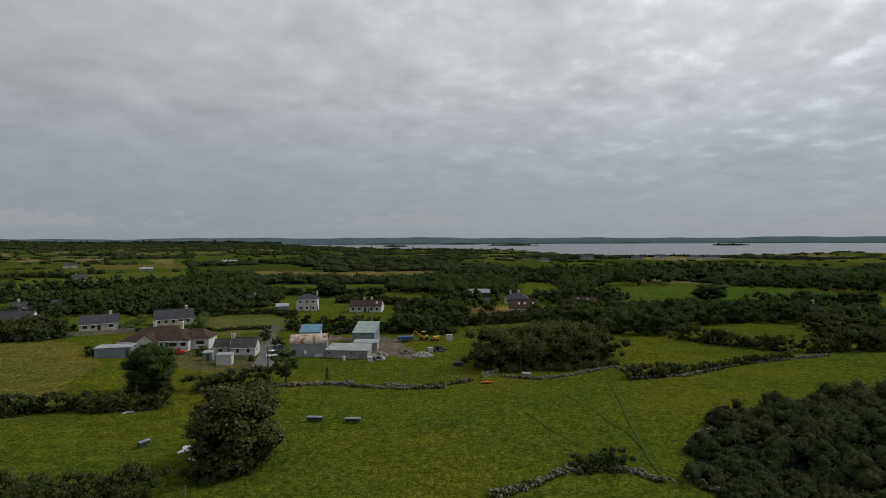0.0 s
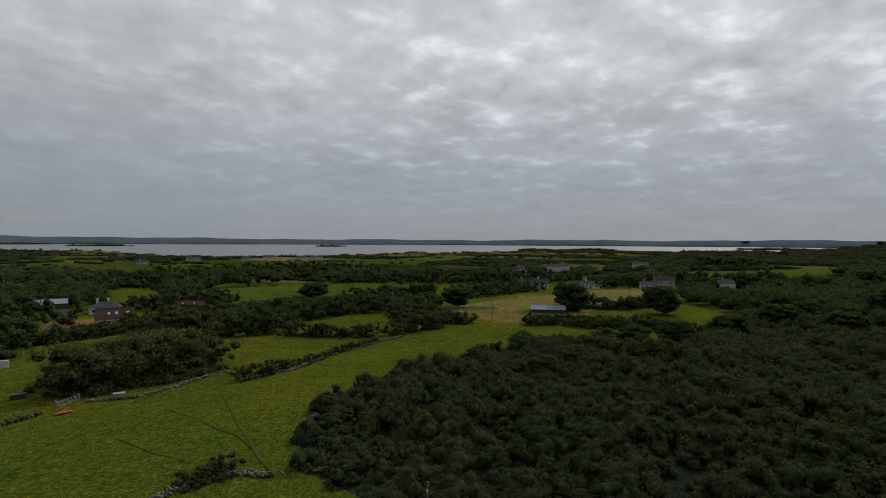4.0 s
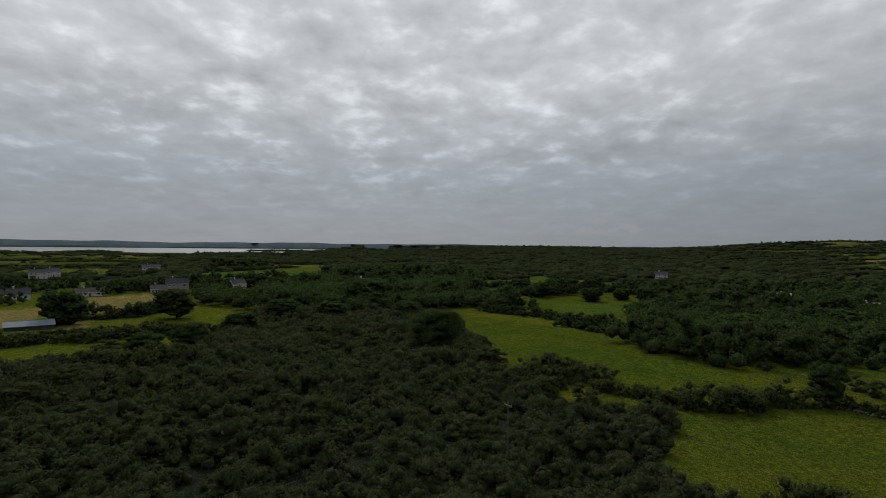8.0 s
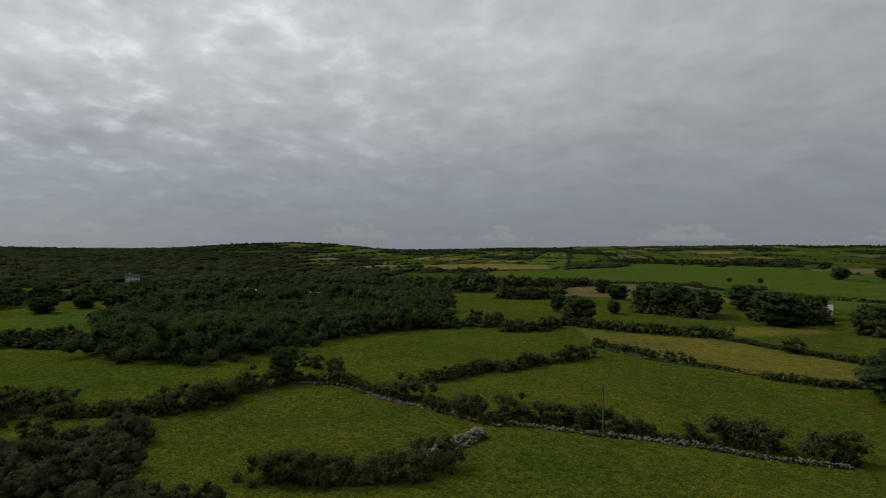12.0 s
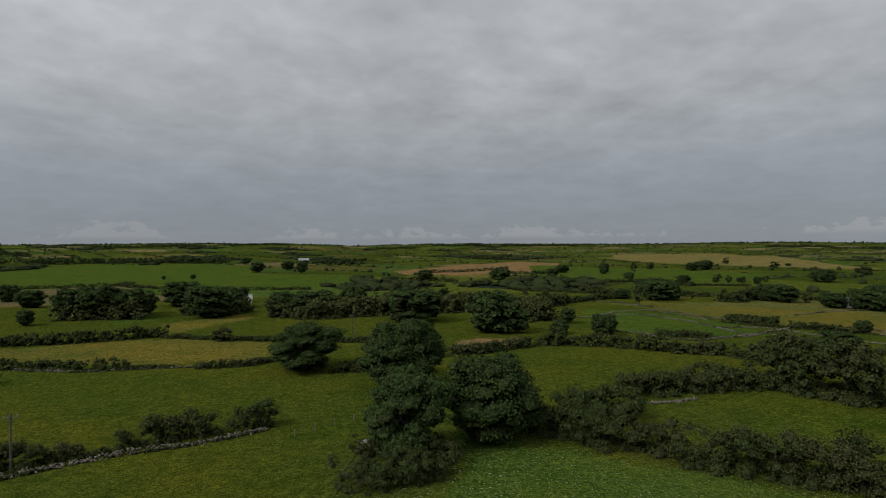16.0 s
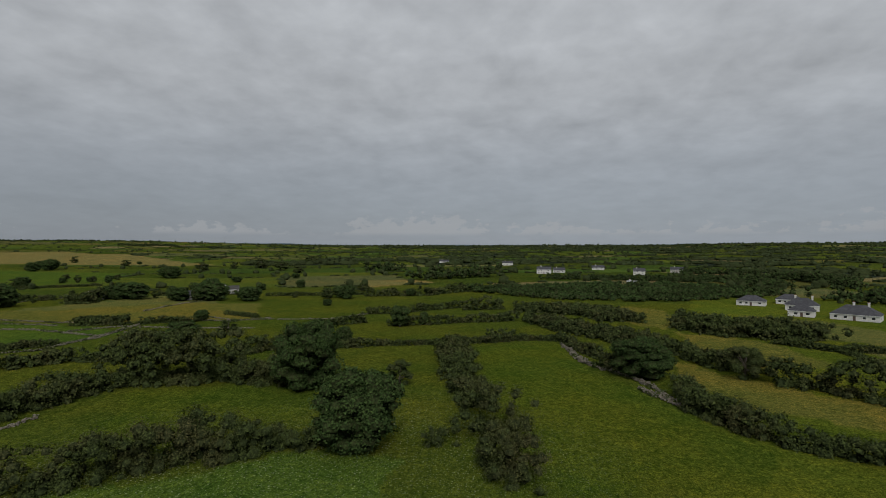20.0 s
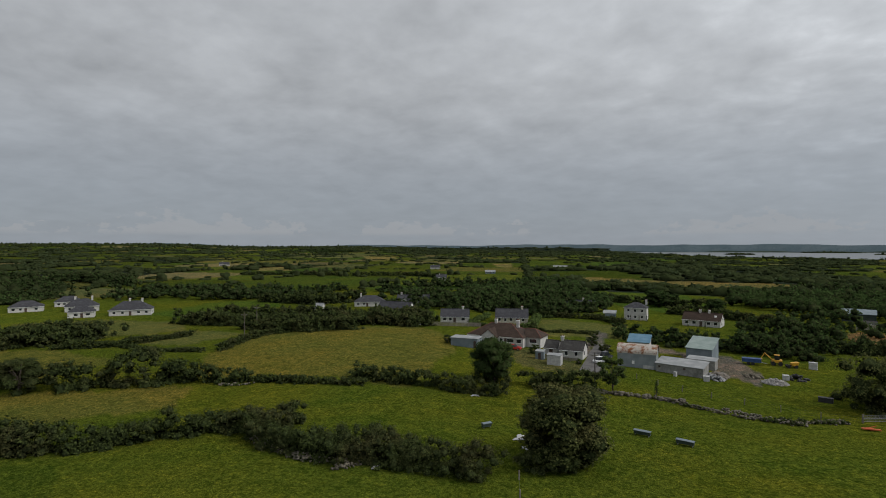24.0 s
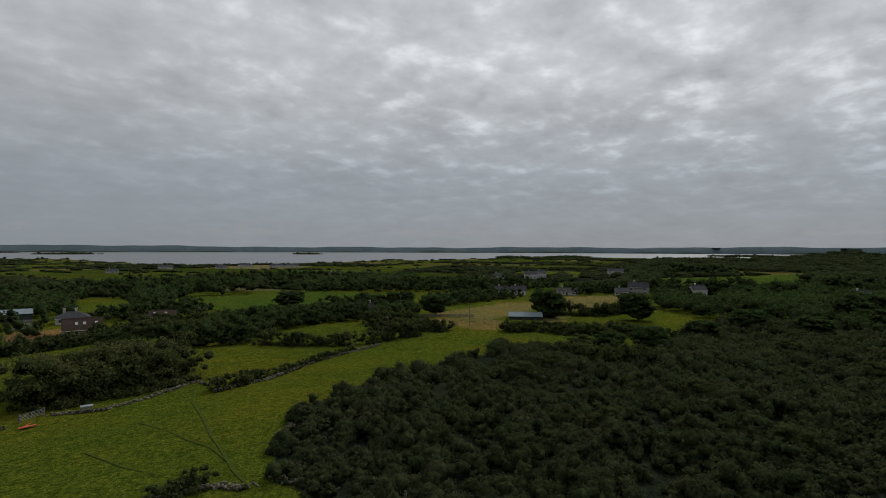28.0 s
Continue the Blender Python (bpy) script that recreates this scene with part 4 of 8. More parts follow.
def drystone(points, tall):
    COUNT[0] += 1
    stone_wall(points, tall, COUNT[0])
    rng = np.random.default_rng(COUNT[0])
    c, r = strip_clumps(points, 0.65, 1.5, rng)
    some = wobble(c[:, 0], c[:, 1], 6.0, COUNT[0] * 0.3) > 0.12
    if some.sum() > 8:
        plant("brambles", (c[some], r[some]), M_LEAF, "low brambles and nettles growing over a field wall", "brambles", kind="stuff", cover=0.35, seed=COUNT[0])


def grow(kind, x, y, tall, half):
    COUNT[0] += 1
    put_tree(kind, x, y, tall, half, COUNT[0])


def grove(points, tall):
    COUNT[0] += 1
    rng = np.random.default_rng(COUNT[0])
    plant("grove", grove_clumps(points, tall, rng), M_TREE, "grove of dark broadleaf trees and tall scrub", "trees", kind="stuff", cover=0.32, seed=COUNT[0])


M_TRACK = grained("trodden_grass", (0.037, 0.055, 0.008), (0.048, 0.066, 0.009), 1.5, 0.95, bump=0.6, spec=0.05)


def track(points, wide, label, mat=None, name="track"):
    """A trodden line across a field, or a lane."""
    mid, length = along(points, 1.2)
    way = np.gradient(mid, axis=0)
    side = np.stack([-way[:, 1], way[:, 0]], 1) / np.linalg.norm(way, axis=1)[:, None]
    w = wide * (0.5 + (0.25 if wide < 2 else 0.05) * wobble(mid[:, 0], mid[:, 1], 5, 2))[:, None]
    rim = [mid + side * w, mid - side * w]
    rows = [np.column_stack([e, land(e[:, 0], e[:, 1]) + 0.10]) for e in rim]
    n = len(mid)
    k = np.arange(n - 1)
    me = mesh_from(np.concatenate(rows), np.stack([k, k + 1, n + k + 1, n + k], 1), name="track")
    me.materials.append(mat or M_TRACK)
    tagged(new(name, me), label, name, kind="structure")


def garden_hedge(points, tall, wide):
    """A clipped hedge: close small leaves on an even, boxy form."""
    COUNT[0] += 1
    rng = np.random.default_rng(COUNT[0])
    mid, length = along(points, 1.0)
    n = int(length * 9)
    i = rng.integers(0, len(mid), n)
    xy = mid[i] + rng.uniform(-0.5, 0.5, (n, 2)) * wide
    c = np.column_stack([xy, land(xy[:, 0], xy[:, 1]) + rng.uniform(0.15, 1, n) * tall * 0.85])
    plant("garden_hedge", (c, np.full((n, 3), 0.42 * tall)), M_LIGHT, "clipped light green garden hedge", "hedge", group="garden hedges", cover=0.6, seed=COUNT[0])


# ---- hedges, belts of trees, walls and single trees, by their lines on the plan ----
thicket([(16.1, 130.7), (27.1, 131.2), (41.1, 135.9)], 11.5, 16)
hedge([(44, 114.9), (49.4, 115.6), (55.9, 118.5)], 3.2, 3)
hedge([(57.6, 118.3), (67, 122.3), (79.2, 127), (91.9, 131.7)], 1.9, 1.5)
hedge([(98, 135.8), (106.3, 137.3), (120.7, 137.2)], 4.8, 4)
hedge([(75.3, 159.2), (81, 152.3), (86.2, 145.5), (96.2, 137.7)], 4.2, 4)
wood([(38.8, 182.2), (56.6, 174.7), (69.5, 168.5), (79.8, 168.9)], 7.2, 9)
wood([(82.4, 186.2), (104.4, 190.6), (118.9, 191), (136.9, 186.1)], 7.8, 18)
thicket([(126.9, 170.5), (134.9, 166), (138.7, 157.8)], 6, 8)
wood([(54.3, 263.7), (68.5, 251.8), (91.5, 270.3)], 7.1, 25)
wood([(6.8, 223.1), (22.3, 232.3)], 9.4, 25)
wood([(126.4, 408.9), (194.7, 412.1), (242.6, 431.4)], 10, 110)
wood([(31.6, 424.7), (79.4, 414.4), (128.6, 416.1)], 8.3, 90)
wood([(195, 342.3), (224.9, 322.3), (269.3, 306.4)], 6, 40)
grow("round", 137, 257.4, 8.2, 8)
grow("round", 159.2, 223.2, 7.8, 4.1)
grow("round", 169.8, 224.9, 5.8, 4.2)
grow("round", 175, 217.6, 7.3, 4.5)
grow("round", 182.6, 216.7, 7.3, 4)
hedge([(58.6, 222.7), (64.4, 215.7), (71.2, 209.0)], 4.0, 5)
thicket([(58, 224), (70, 221), (82, 217)], 6, 5)
wood([(-15.3, 179.4), (-3.6, 184.1), (7.4, 189.3), (17.9, 196.5)], 5.6, 9)
thicket([(44.1, 207.1), (62.4, 204.0), (74.0, 191.3), (78.9, 175.9)], 5.6, 12)
thicket([(16.4, 193.8), (29.8, 198.1), (44.2, 203.5)], 4.6, 7)
drystone([(7.2, 61.7), (11.1, 63.3), (17.3, 67.5), (21.3, 69), (25.6, 68.2), (29.2, 64)], 1.5)
drystone([(32.5, 64.6), (33.8, 61.7), (36.5, 59.9)], 1.4)
drystone([(44.8, 82.7), (40.1, 78), (37.3, 74)], 1.6)
hedge([(19.4, 68.6), (22.3, 68.8), (25.1, 68.9)], 2.3, 3)
drystone([(-9.7, 112.1), (-1.5, 109.6), (3.3, 111), (9.3, 114.7)], 1)
drystone([(16.5, 118.4), (23.7, 115.1), (32.1, 118.1), (44.5, 126), (45.5, 119.8)], 1)
drystone([(43.7, 113.1), (51.3, 115.9), (56.4, 115.6), (74.2, 125.2), (89.2, 129.1), (101, 132.4)], 1.1)
grow("sallow", -25.3, 72, 10.5, 6.1)
hedge([(-28.7, 67.7), (-26.1, 68.5), (-23.4, 70.8)], 3.1, 4)
hedge([(-45.9, 108), (-38.8, 108.8), (-32.4, 110.5)], 3.7, 5)
grow("ash", -52.6, 104.7, 9.7, 4.6)
hedge([(-56.8, 105.7), (-52.8, 105.2), (-50.3, 106.1)], 4.2, 4)
grow("young", -29.5, 113, 7.4, 3.3)
grow("fir", -20.9, 112.7, 3.6, 1.3)
hedge([(-80.3, 90.3), (-71.7, 92.1), (-63.7, 94.4), (-52.2, 95.2), (-46.5, 97.5)], 3.1, 3)
drystone([(-32.9, 109.6), (-28.8, 111.7), (-21.9, 113.6), (-13.3, 110.3), (-4.5, 108.3), (3.4, 109.2)], 1.2)
wood([(-44.2, 187.9), (-34.4, 179.3), (-12.7, 181.9), (5.4, 178)], 5.4, 12)
wood([(-6.5, 218.5), (6, 196.9)], 8.7, 14)
wood([(-174.7, 249.9), (-141.9, 235.6), (-128.3, 258.4), (-116.8, 274), (-112.3, 310)], 8.5, 40)
hedge([(-117.3, 232.8), (-91.2, 224.9), (-64.9, 228), (-51.6, 213.4)], 2.4, 3)
hedge([(-77.1, 180.6), (-68.1, 177.2), (-62.3, 182.2), (-52.6, 184.7)], 1.3, 1.6)
wood([(-243.5, 345.1), (-204.3, 360.8), (-185.6, 374.2), (-136.3, 399.8)], 8, 22)
hedge([(-127.2, 389.5), (-84.5, 397.6), (-27.3, 396.2)], 5.2, 5)
hedge([(-43.5, 267.5), (-17.7, 255.7), (7.2, 234.9)], 4, 5)
hedge([(-90.7, 319.2), (-51.7, 304.7), (-24.9, 298.5)], 4.5, 5)
grow("round", -53.9, 298.5, 8.6, 6.9)
grow("round", -47.6, 306, 6.6, 3.1)
grow("round", -91.1, 315.2, 5.4, 2.3)
grow("round", -75.8, 311.3, 4.5, 2)
grow("round", -26.9, 285.4, 6.2, 4.5)
thicket([(-125, 161), (-129, 172.3), (-121.4, 173.5)], 5.9, 14)
thicket([(-156.3, 124.4), (-143, 129.6), (-128.6, 135.5), (-129.2, 147.4), (-120.7, 155.7), (-109.2, 156.5)], 6.1, 12)
thicket([(-186.5, 132.7), (-170.1, 136.7)], 4.7, 10)
hedge([(-216.5, 154.1), (-203.3, 158.8), (-179.4, 167.7), (-154.5, 172.3)], 4.5, 5)
hedge([(-233.1, 207), (-211.5, 208.6), (-203.1, 226.4), (-202.1, 233.5)], 6.6, 8)
wood([(-281.2, 200.1), (-266.7, 208.4), (-254.2, 219)], 5, 9)
wood([(-274, 238.4), (-256, 252.4), (-253.3, 276)], 6, 9)
wood([(-231.2, 290.9), (-191, 273.8), (-184.9, 288.5)], 6.5, 14)
hedge([(-522.9, 400.8), (-470.6, 426.6), (-387.4, 422.3)], 4.5, 4)
hedge([(-380.1, 423.9), (-345.9, 470.1), (-287.1, 447.9)], 4.5, 4)
wood([(-160, 242.6), (-129.1, 234.7), (-97.7, 232.1), (-89.4, 258.1)], 7.5, 26)
hedge([(-77.9, 55.4), (-74.5, 57.6), (-63.5, 54.7), (-59.7, 55.8)], 3.7, 4)
hedge([(-59.5, 55.6), (-53.5, 57)], 4.6, 4.5)
hedge([(-52, 57.3), (-43.3, 58.7), (-32, 62.2)], 3.8, 4)
drystone([(-68.9, 55.3), (-62.9, 54.1), (-56.9, 53.8), (-50.8, 56), (-49.1, 57.4)], 1.3)
hedge([(-128.8, 91.7), (-133.2, 100.2), (-136.3, 111.8), (-133.6, 119.9)], 2, 3)
hedge([(108.5, -41.5), (104.8, -42.9), (99.3, -47.6)], 2.7, 4)
hedge([(100.2, -47.9), (98.2, -54.1), (102.4, -64.9)], 5, 5)
hedge([(101.6, -64.4), (101.5, -71.3), (101.1, -77.6)], 3.1, 3)
drystone([(102.7, -49.8), (99.9, -55), (101.5, -60.4)], 1)
drystone([(102.4, -72.8), (99.9, -76.7), (91.9, -81.5), (72.5, -79.9), (63.8, -81.2), (54.7, -80.8), (48.5, -81.2)], 1)
hedge([(100.3, -78.1), (93.1, -82.5), (85.9, -82.5), (74.2, -81.8)], 2.4, 2.5)
hedge([(74.7, -82.4), (68.4, -84.5)], 4.3, 4)
hedge([(66.8, -82.6), (61.4, -81.7)], 2.2, 3)
hedge([(61, -81.1), (54.6, -82.7)], 3.9, 4)
hedge([(53.7, -81.5), (49.3, -82.5)], 2.2, 3)
grow("round", 103.3, -74.9, 8.1, 3.4)
grow("bush", 96.8, -84.7, 5.3, 2.5)
grow("bush", 113.1, -89.1, 3.4, 1.9)
grow("bush", 108.9, -89.2, 3.4, 1.9)
wood([(172, -61.4), (165.5, -67.7), (146.7, -72.8), (140.5, -79.3), (139.3, -88.2)], 11.5, 22)
wood([(140.6, -89), (144.9, -99.1), (148.2, -113.7), (151.8, -134.5), (148.5, -165.9)], 9, 25)
wood([(144.2, -161.1), (134.4, -181), (116.2, -194.2)], 7.1, 12)
hedge([(78.5, -97.1), (76.3, -102.9), (74.9, -110.7), (73.2, -122.5)], 3, 3)
hedge([(62.4, -41.7), (54.1, -48.1), (47.2, -55.1), (46.3, -61.6)], 3.9, 5)
drystone([(50.1, -61.9), (48.6, -66.6), (48.3, -74.3)], 1.7)
grow("dead", 52.5, -42.9, 4.1, 0.6)
drystone([(49.4, -82.7), (42.9, -85.3), (33.1, -88.1), (27.1, -90.5), (19.8, -92.6), (14.4, -93), (6.6, -94.5), (0.2, -96.9)], 1.3)
hedge([(51.1, -85.5), (44.6, -88.6), (33.2, -92.1)], 4.3, 4.5)
hedge([(32.6, -92.5), (27.9, -93.4)], 2.9, 3)
hedge([(27.6, -92.4), (22.7, -94.3)], 1, 2)
hedge([(22.4, -95.3), (15.1, -97), (8, -98.2)], 4.2, 3.5)
hedge([(5.2, -98), (0.2, -99.5)], 4.2, 3.5)
hedge([(70, -117.1), (69, -127.8), (64.2, -139.8), (60.6, -149.8)], 3.7, 3)
hedge([(67, -167.8), (55.7, -165.3), (44.6, -156.8), (35.4, -155.4)], 2.7, 2.5)
hedge([(35.3, -155.2), (23.9, -154.1)], 1.1, 2)
hedge([(17.6, -150.1), (5.4, -149.5), (-2.7, -154.3)], 2, 2.5)
drystone([(61.9, -164.6), (45.6, -156.3), (23.7, -153.1), (7.1, -149.2)], 0.9)
grow("dense", -8.5, -140.2, 11.6, 7.7)
hedge([(101.3, -216.2), (83.4, -212.6), (65.6, -208.8), (48.1, -210.9), (35.8, -213.3)], 4.2, 5)
hedge([(35.2, -209.8), (21, -198.8), (10.2, -192), (-3.2, -185.3)], 1.7, 2.5)
grow("bush", 14.7, -193.2, 4.9, 3.5)
grow("round", 94.5, -219.8, 12, 7.2)
grow("round", 121.5, -254.7, 9.2, 4.1)
grow("round", 95.8, -265.8, 6.6, 2.8)
hedge([(108.7, -181.8), (97.6, -193.9), (102.5, -214.7)], 4.4, 6)
grow("dense", 85.4, -286.1, 14.6, 6.8)
grow("dense", 76.5, -287.4, 15, 8.7)
grow("dense", 64.2, -289.6, 13.9, 8.9)
grow("dense", 60.1, -306.3, 11.8, 5.9)
grow("dense", 47.4, -344.7, 14.3, 10.2)
grow("dense", 25.7, -279.6, 15, 9.7)
grow("dense", 16.8, -326.8, 12.2, 6.6)
grow("dense", -6.4, -275.9, 11.5, 6.7)
grow("dense", -22.5, -267.9, 12.3, 9.9)
grow("dense", -41.1, -278.5, 13.1, 6)
grow("dense", -59.5, -226.3, 14, 11)
grow("dense", 124.1, -351.2, 9.6, 6.4)
grow("dense", 156.4, -407.5, 11, 5.4)
grow("dense", 97, -268.6, 6.5, 2.6)
grow("dense", -50.4, -263.4, 5.8, 2.7)
grow("round", 15.7, -825.7, 15, 11)
grow("round", -29.5, -876.6, 15, 9.8)
grow("round", -43.4, -759.2, 15, 8)
grow("round", 47.6, -1244.9, 15, 11)
grow("round", -147.4, -513.9, 11.6, 7.7)
grow("round", 114.6, -687.1, 4.5, 2.7)
grow("round", 81.7, -668.3, 5.7, 3.1)
wood([(542, -1377.3), (423.6, -1337.5), (329.9, -1401.8), (242.6, -1359.7), (99.8, -1310.6)], 15, 10)
wood([(-99, -1218.2), (-185.6, -1116.5)], 15, 14)
hedge([(214.1, -543.8), (171.1, -539.9), (129, -547.8), (55.2, -462.4), (-32.9, -443.7)], 3, 3)
wood([(-64.6, -318.9), (-84.3, -320.3), (-104.7, -322.4)], 9.4, 14)
grow("dense", -19.1, -77.7, 12.4, 5.5)
grow("dense", -29, -117.4, 14.4, 8.3)
hedge([(-10.1, -69.7), (-14.8, -69.1), (-19.2, -69.5), (-23.6, -73.3)], 3.5, 6)
hedge([(-13.9, -81.7), (-18.9, -76.7), (-23.5, -78.2)], 2.9, 4)
hedge([(-3.5, -182.3), (-25.4, -177), (-31.3, -173.7)], 2.1, 3)
hedge([(-15.6, -135.6), (-23.2, -135.1), (-25.4, -141.1)], 3, 4)
grow("dense", -34.7, -80, 13.2, 6.9)
grow("dense", -79.9, -185.3, 15, 8.7)
grow("round", -88.3, -182.7, 9.2, 5.8)
grow("round", -119.8, -199.3, 6.6, 3.3)
grow("round", -113.3, -163.8, 6.8, 3.7)
grow("bush", -87.8, -152.1, 5.8, 3.5)
grow("young", -185.5, -236.9, 11.9, 4.5)
hedge([(-51.4, -147.8), (-58.9, -145.2), (-77.9, -152.8)], 1.4, 2)
hedge([(-49.7, -146.3), (-59.3, -146.2), (-79.3, -153.1)], 3.2, 4)
hedge([(-43.5, -82.9), (-45.8, -75.3), (-51.8, -68.7)], 4.7, 6)
hedge([(-52.2, -68.4), (-57.1, -65.7)], 3.7, 4)
hedge([(-55.8, -63.5), (-60.5, -57.7), (-66.2, -53.8)], 5, 6)
hedge([(-64.5, -52.4), (-68.9, -49.6), (-72.7, -46.6)], 5.9, 6)
hedge([(-67.5, -92.4), (-73.9, -92.7), (-83.4, -90.2), (-94.4, -88.9)], 4.7, 6)
hedge([(-85.2, -91.1), (-94.6, -91.1)], 5.4, 6)
hedge([(-94.2, -90.7), (-98.4, -85.7)], 3, 5)
drystone([(-63.8, -87.4), (-72, -85.9), (-79.5, -84.9)], 1)
hedge([(-82.7, -154.4), (-101.2, -143.2), (-113, -125), (-123.5, -117.5)], 4.2, 4)
hedge([(-120.8, -114.8), (-122.8, -107)], 2.1, 3)
grow("dense", -231.5, -520.2, 11.5, 10.3)
grow("dense", -308.5, -546.2, 9.8, 6.2)
grow("dense", -390, -663.3, 10.9, 8.7)
grow("dense", -459.9, -665.2, 11.2, 5.6)
grow("dense", -591.3, -636.9, 9.7, 6.9)
grow("dense", -609.9, -630.3, 12.6, 8)
grow("dense", -482.5, -360.6, 9.6, 8.9)
grow("dense", -276, -343.2, 6.6, 6.6)
grow("dense", -247.4, -287, 10.1, 3.8)
grow("dense", -337.1, -372.1, 7.6, 4.6)
grow("dense", -330.7, -436.2, 6.7, 3)
grow("dense", -381.7, -383.4, 4.9, 2.4)
grow("dense", -326.8, -273.7, 5.2, 5.2)
grow("dense", -221.1, -299.8, 5.1, 4.6)
grow("dense", -308.8, -202.2, 9.4, 5.2)
grow("dense", -279.1, -205.6, 6.5, 3.7)
hedge([(-140.2, -274.8), (-154.5, -265.1), (-190.8, -281.6), (-217.2, -286.7)], 3.8, 4)
hedge([(-246.9, -248), (-269.7, -242.2), (-289.2, -233.5)], 3.6, 4)
hedge([(-183.5, -177.3), (-187.6, -168.5), (-192.5, -163.9)], 2.5, 4)
hedge([(-132.4, -159.6), (-139.8, -150.9)], 1.8, 3)
hedge([(-185.8, -151.6), (-196.7, -142.2)], 1.7, 3)
drystone([(-141, -211.1), (-161.7, -225.5), (-186.4, -221.8), (-183.8, -184.7), (-188.2, -176.7)], 0.9)
drystone([(-122.6, -173.5), (-132.6, -157.8), (-143.8, -144.6), (-155.2, -142.6), (-183.1, -151.1)], 0.9)
drystone([(-167.3, -142.5), (-167.3, -124.6)], 0.9)
hedge([(-50.4, -85.1), (-49.3, -73), (-49.6, -69.1)], 5.7, 5)
hedge([(-51.4, -80.5), (-56.1, -83.1), (-62.1, -84), (-60.3, -79.2)], 4.3, 4)
hedge([(-106.1, -91.2), (-104.8, -81.2), (-109.2, -69.5)], 10.3, 10)
hedge([(-110.8, -70.5), (-110.1, -61.8), (-111.7, -50.8)], 4.9, 10)
hedge([(-133.2, -82.2), (-142, -74.6), (-148.4, -70.1)], 5.1, 6)
grow("dense", -105.5, -47.5, 14, 6.3)
grow("dense", -75.9, -26.3, 11.8, 5.8)
grow("round", -154.9, -112.2, 5.9, 5)
grow("bush", -167.1, -103.1, 5.5, 3.9)
hedge([(-66.6, -46.2), (-69.7, -43), (-71.6, -40.2)], 4.9, 5)
hedge([(-74.5, -40.5), (-75.2, -36.2), (-76.1, -32.7)], 3.5, 5)
hedge([(-179.9, -173.2), (-184.7, -156.5)], 3.9, 5)
hedge([(-188.2, -151.6), (-196.1, -136.1)], 2.8, 4)
grow("bush", -198.8, -133.7, 3.8, 2.3)
drystone([(-177.4, -216.6), (-178.5, -200.1), (-177.7, -181.3)], 0.8)
drystone([(-211, -139.3), (-203.7, -121.9), (-212.3, -109.6)], 0.8)
drystone([(-210.6, -106.8), (-219.6, -86.8), (-240.2, -77.7)], 0.8)
grow("dense", -432.2, -623.2, 13.1, 6.1)
grow("dense", -354.4, -469.6, 6.3, 4.9)
grow("dense", -394.1, -571, 8, 4)
grow("dense", -589.1, -611.1, 13.6, 8.7)
grow("dense", -562.2, -606.4, 11.5, 7.3)
grow("dense", -469.1, -349.9, 11.2, 7.2)
grow("dense", -327.8, -213.2, 9.6, 4.1)
grow("dense", -270.3, -222, 9.4, 5.9)
grow("dense", -266.1, -192.6, 7.9, 5)
grow("dense", -273.1, -176.3, 10.2, 6.8)
grow("dense", -276, -156.2, 8.1, 4.5)
grow("dense", -306, -110.9, 8.2, 4.2)
grow("dense", -313.1, -126.4, 6.1, 2.4)
grow("dense", -227.6, -260.8, 9.7, 4.3)
grow("dense", -252.4, -308.1, 9.2, 7.3)
grow("dense", -208.1, -282.9, 5.6, 4.5)
grow("dense", -267.9, -232.8, 5.2, 3.3)
grow("dense", -382.4, -340.6, 6.1, 2.7)
grow("dense", -394.2, -368.5, 4.6, 2.5)
grow("dense", -155.9, -57.1, 5.4, 2.2)
grow("dense", -388.4, -178.3, 6.2, 3.1)
hedge([(-217.1, -339.9), (-217.5, -309)], 5.1, 5)
hedge([(-243.7, -244.3), (-245.6, -232.3), (-281.1, -250.4)], 6.1, 6)
hedge([(-246, -316.3), (-263.6, -267.4)], 3.4, 4)
hedge([(-150.4, -58.2), (-153.6, -49.7)], 2.3, 4)
hedge([(-153.8, -23.8), (-138.5, -20.4), (-121.9, -17.5)], 4.6, 7.5)
hedge([(-121.0, -17.1), (-106.4, -12.4), (-98.5, -10.1)], 3.6, 6)
hedge([(-88.3, -9.4), (-89.7, -6.7), (-88.3, -4.2)], 6.2, 9)
hedge([(-80.0, -15.6), (-81.3, -13.0)], 2.6, 3)
hedge([(-76.7, -4.7), (-72.6, -3.5), (-69.2, -2.1)], 4.4, 7)
drystone([(-117.9, -15.4), (-108.5, -12.1), (-101.7, -10.7)], 1.5)
drystone([(-170.3, 7.8), (-150.2, 11.7), (-136.8, 16.4)], 1.2)
hedge([(-179.2, 7.5), (-162.8, 12.0), (-151.6, 17.1)], 3.4, 3)
hedge([(-140.0, 16.8), (-136.2, 19.4)], 3.6, 4)
grow("dense", -132.2, 25.4, 9.0, 6.2)
hedge([(-131.3, -22.4), (-137, -19.4), (-132.4, -14.3)], 3.9, 3)
hedge([(-156.3, -24.9), (-162.1, -22.9)], 3.5, 3)
drystone([(-109, -10.8), (-115.9, -14.3), (-150, -21.2)], 0.9)
grow("bush", -112.9, -29, 5.6, 2.8)
hedge([(-154.9, -50.2), (-162.4, -31.3), (-167.8, -16.6), (-176.2, -3), (-176.9, 9.6)], 2, 3)
hedge([(-171.7, -15.8), (-176.4, -6.6)], 3.3, 3)
hedge([(-201.9, -55.7), (-207.3, -43), (-215.9, -30.6), (-223.6, -8.4)], 3.7, 4)
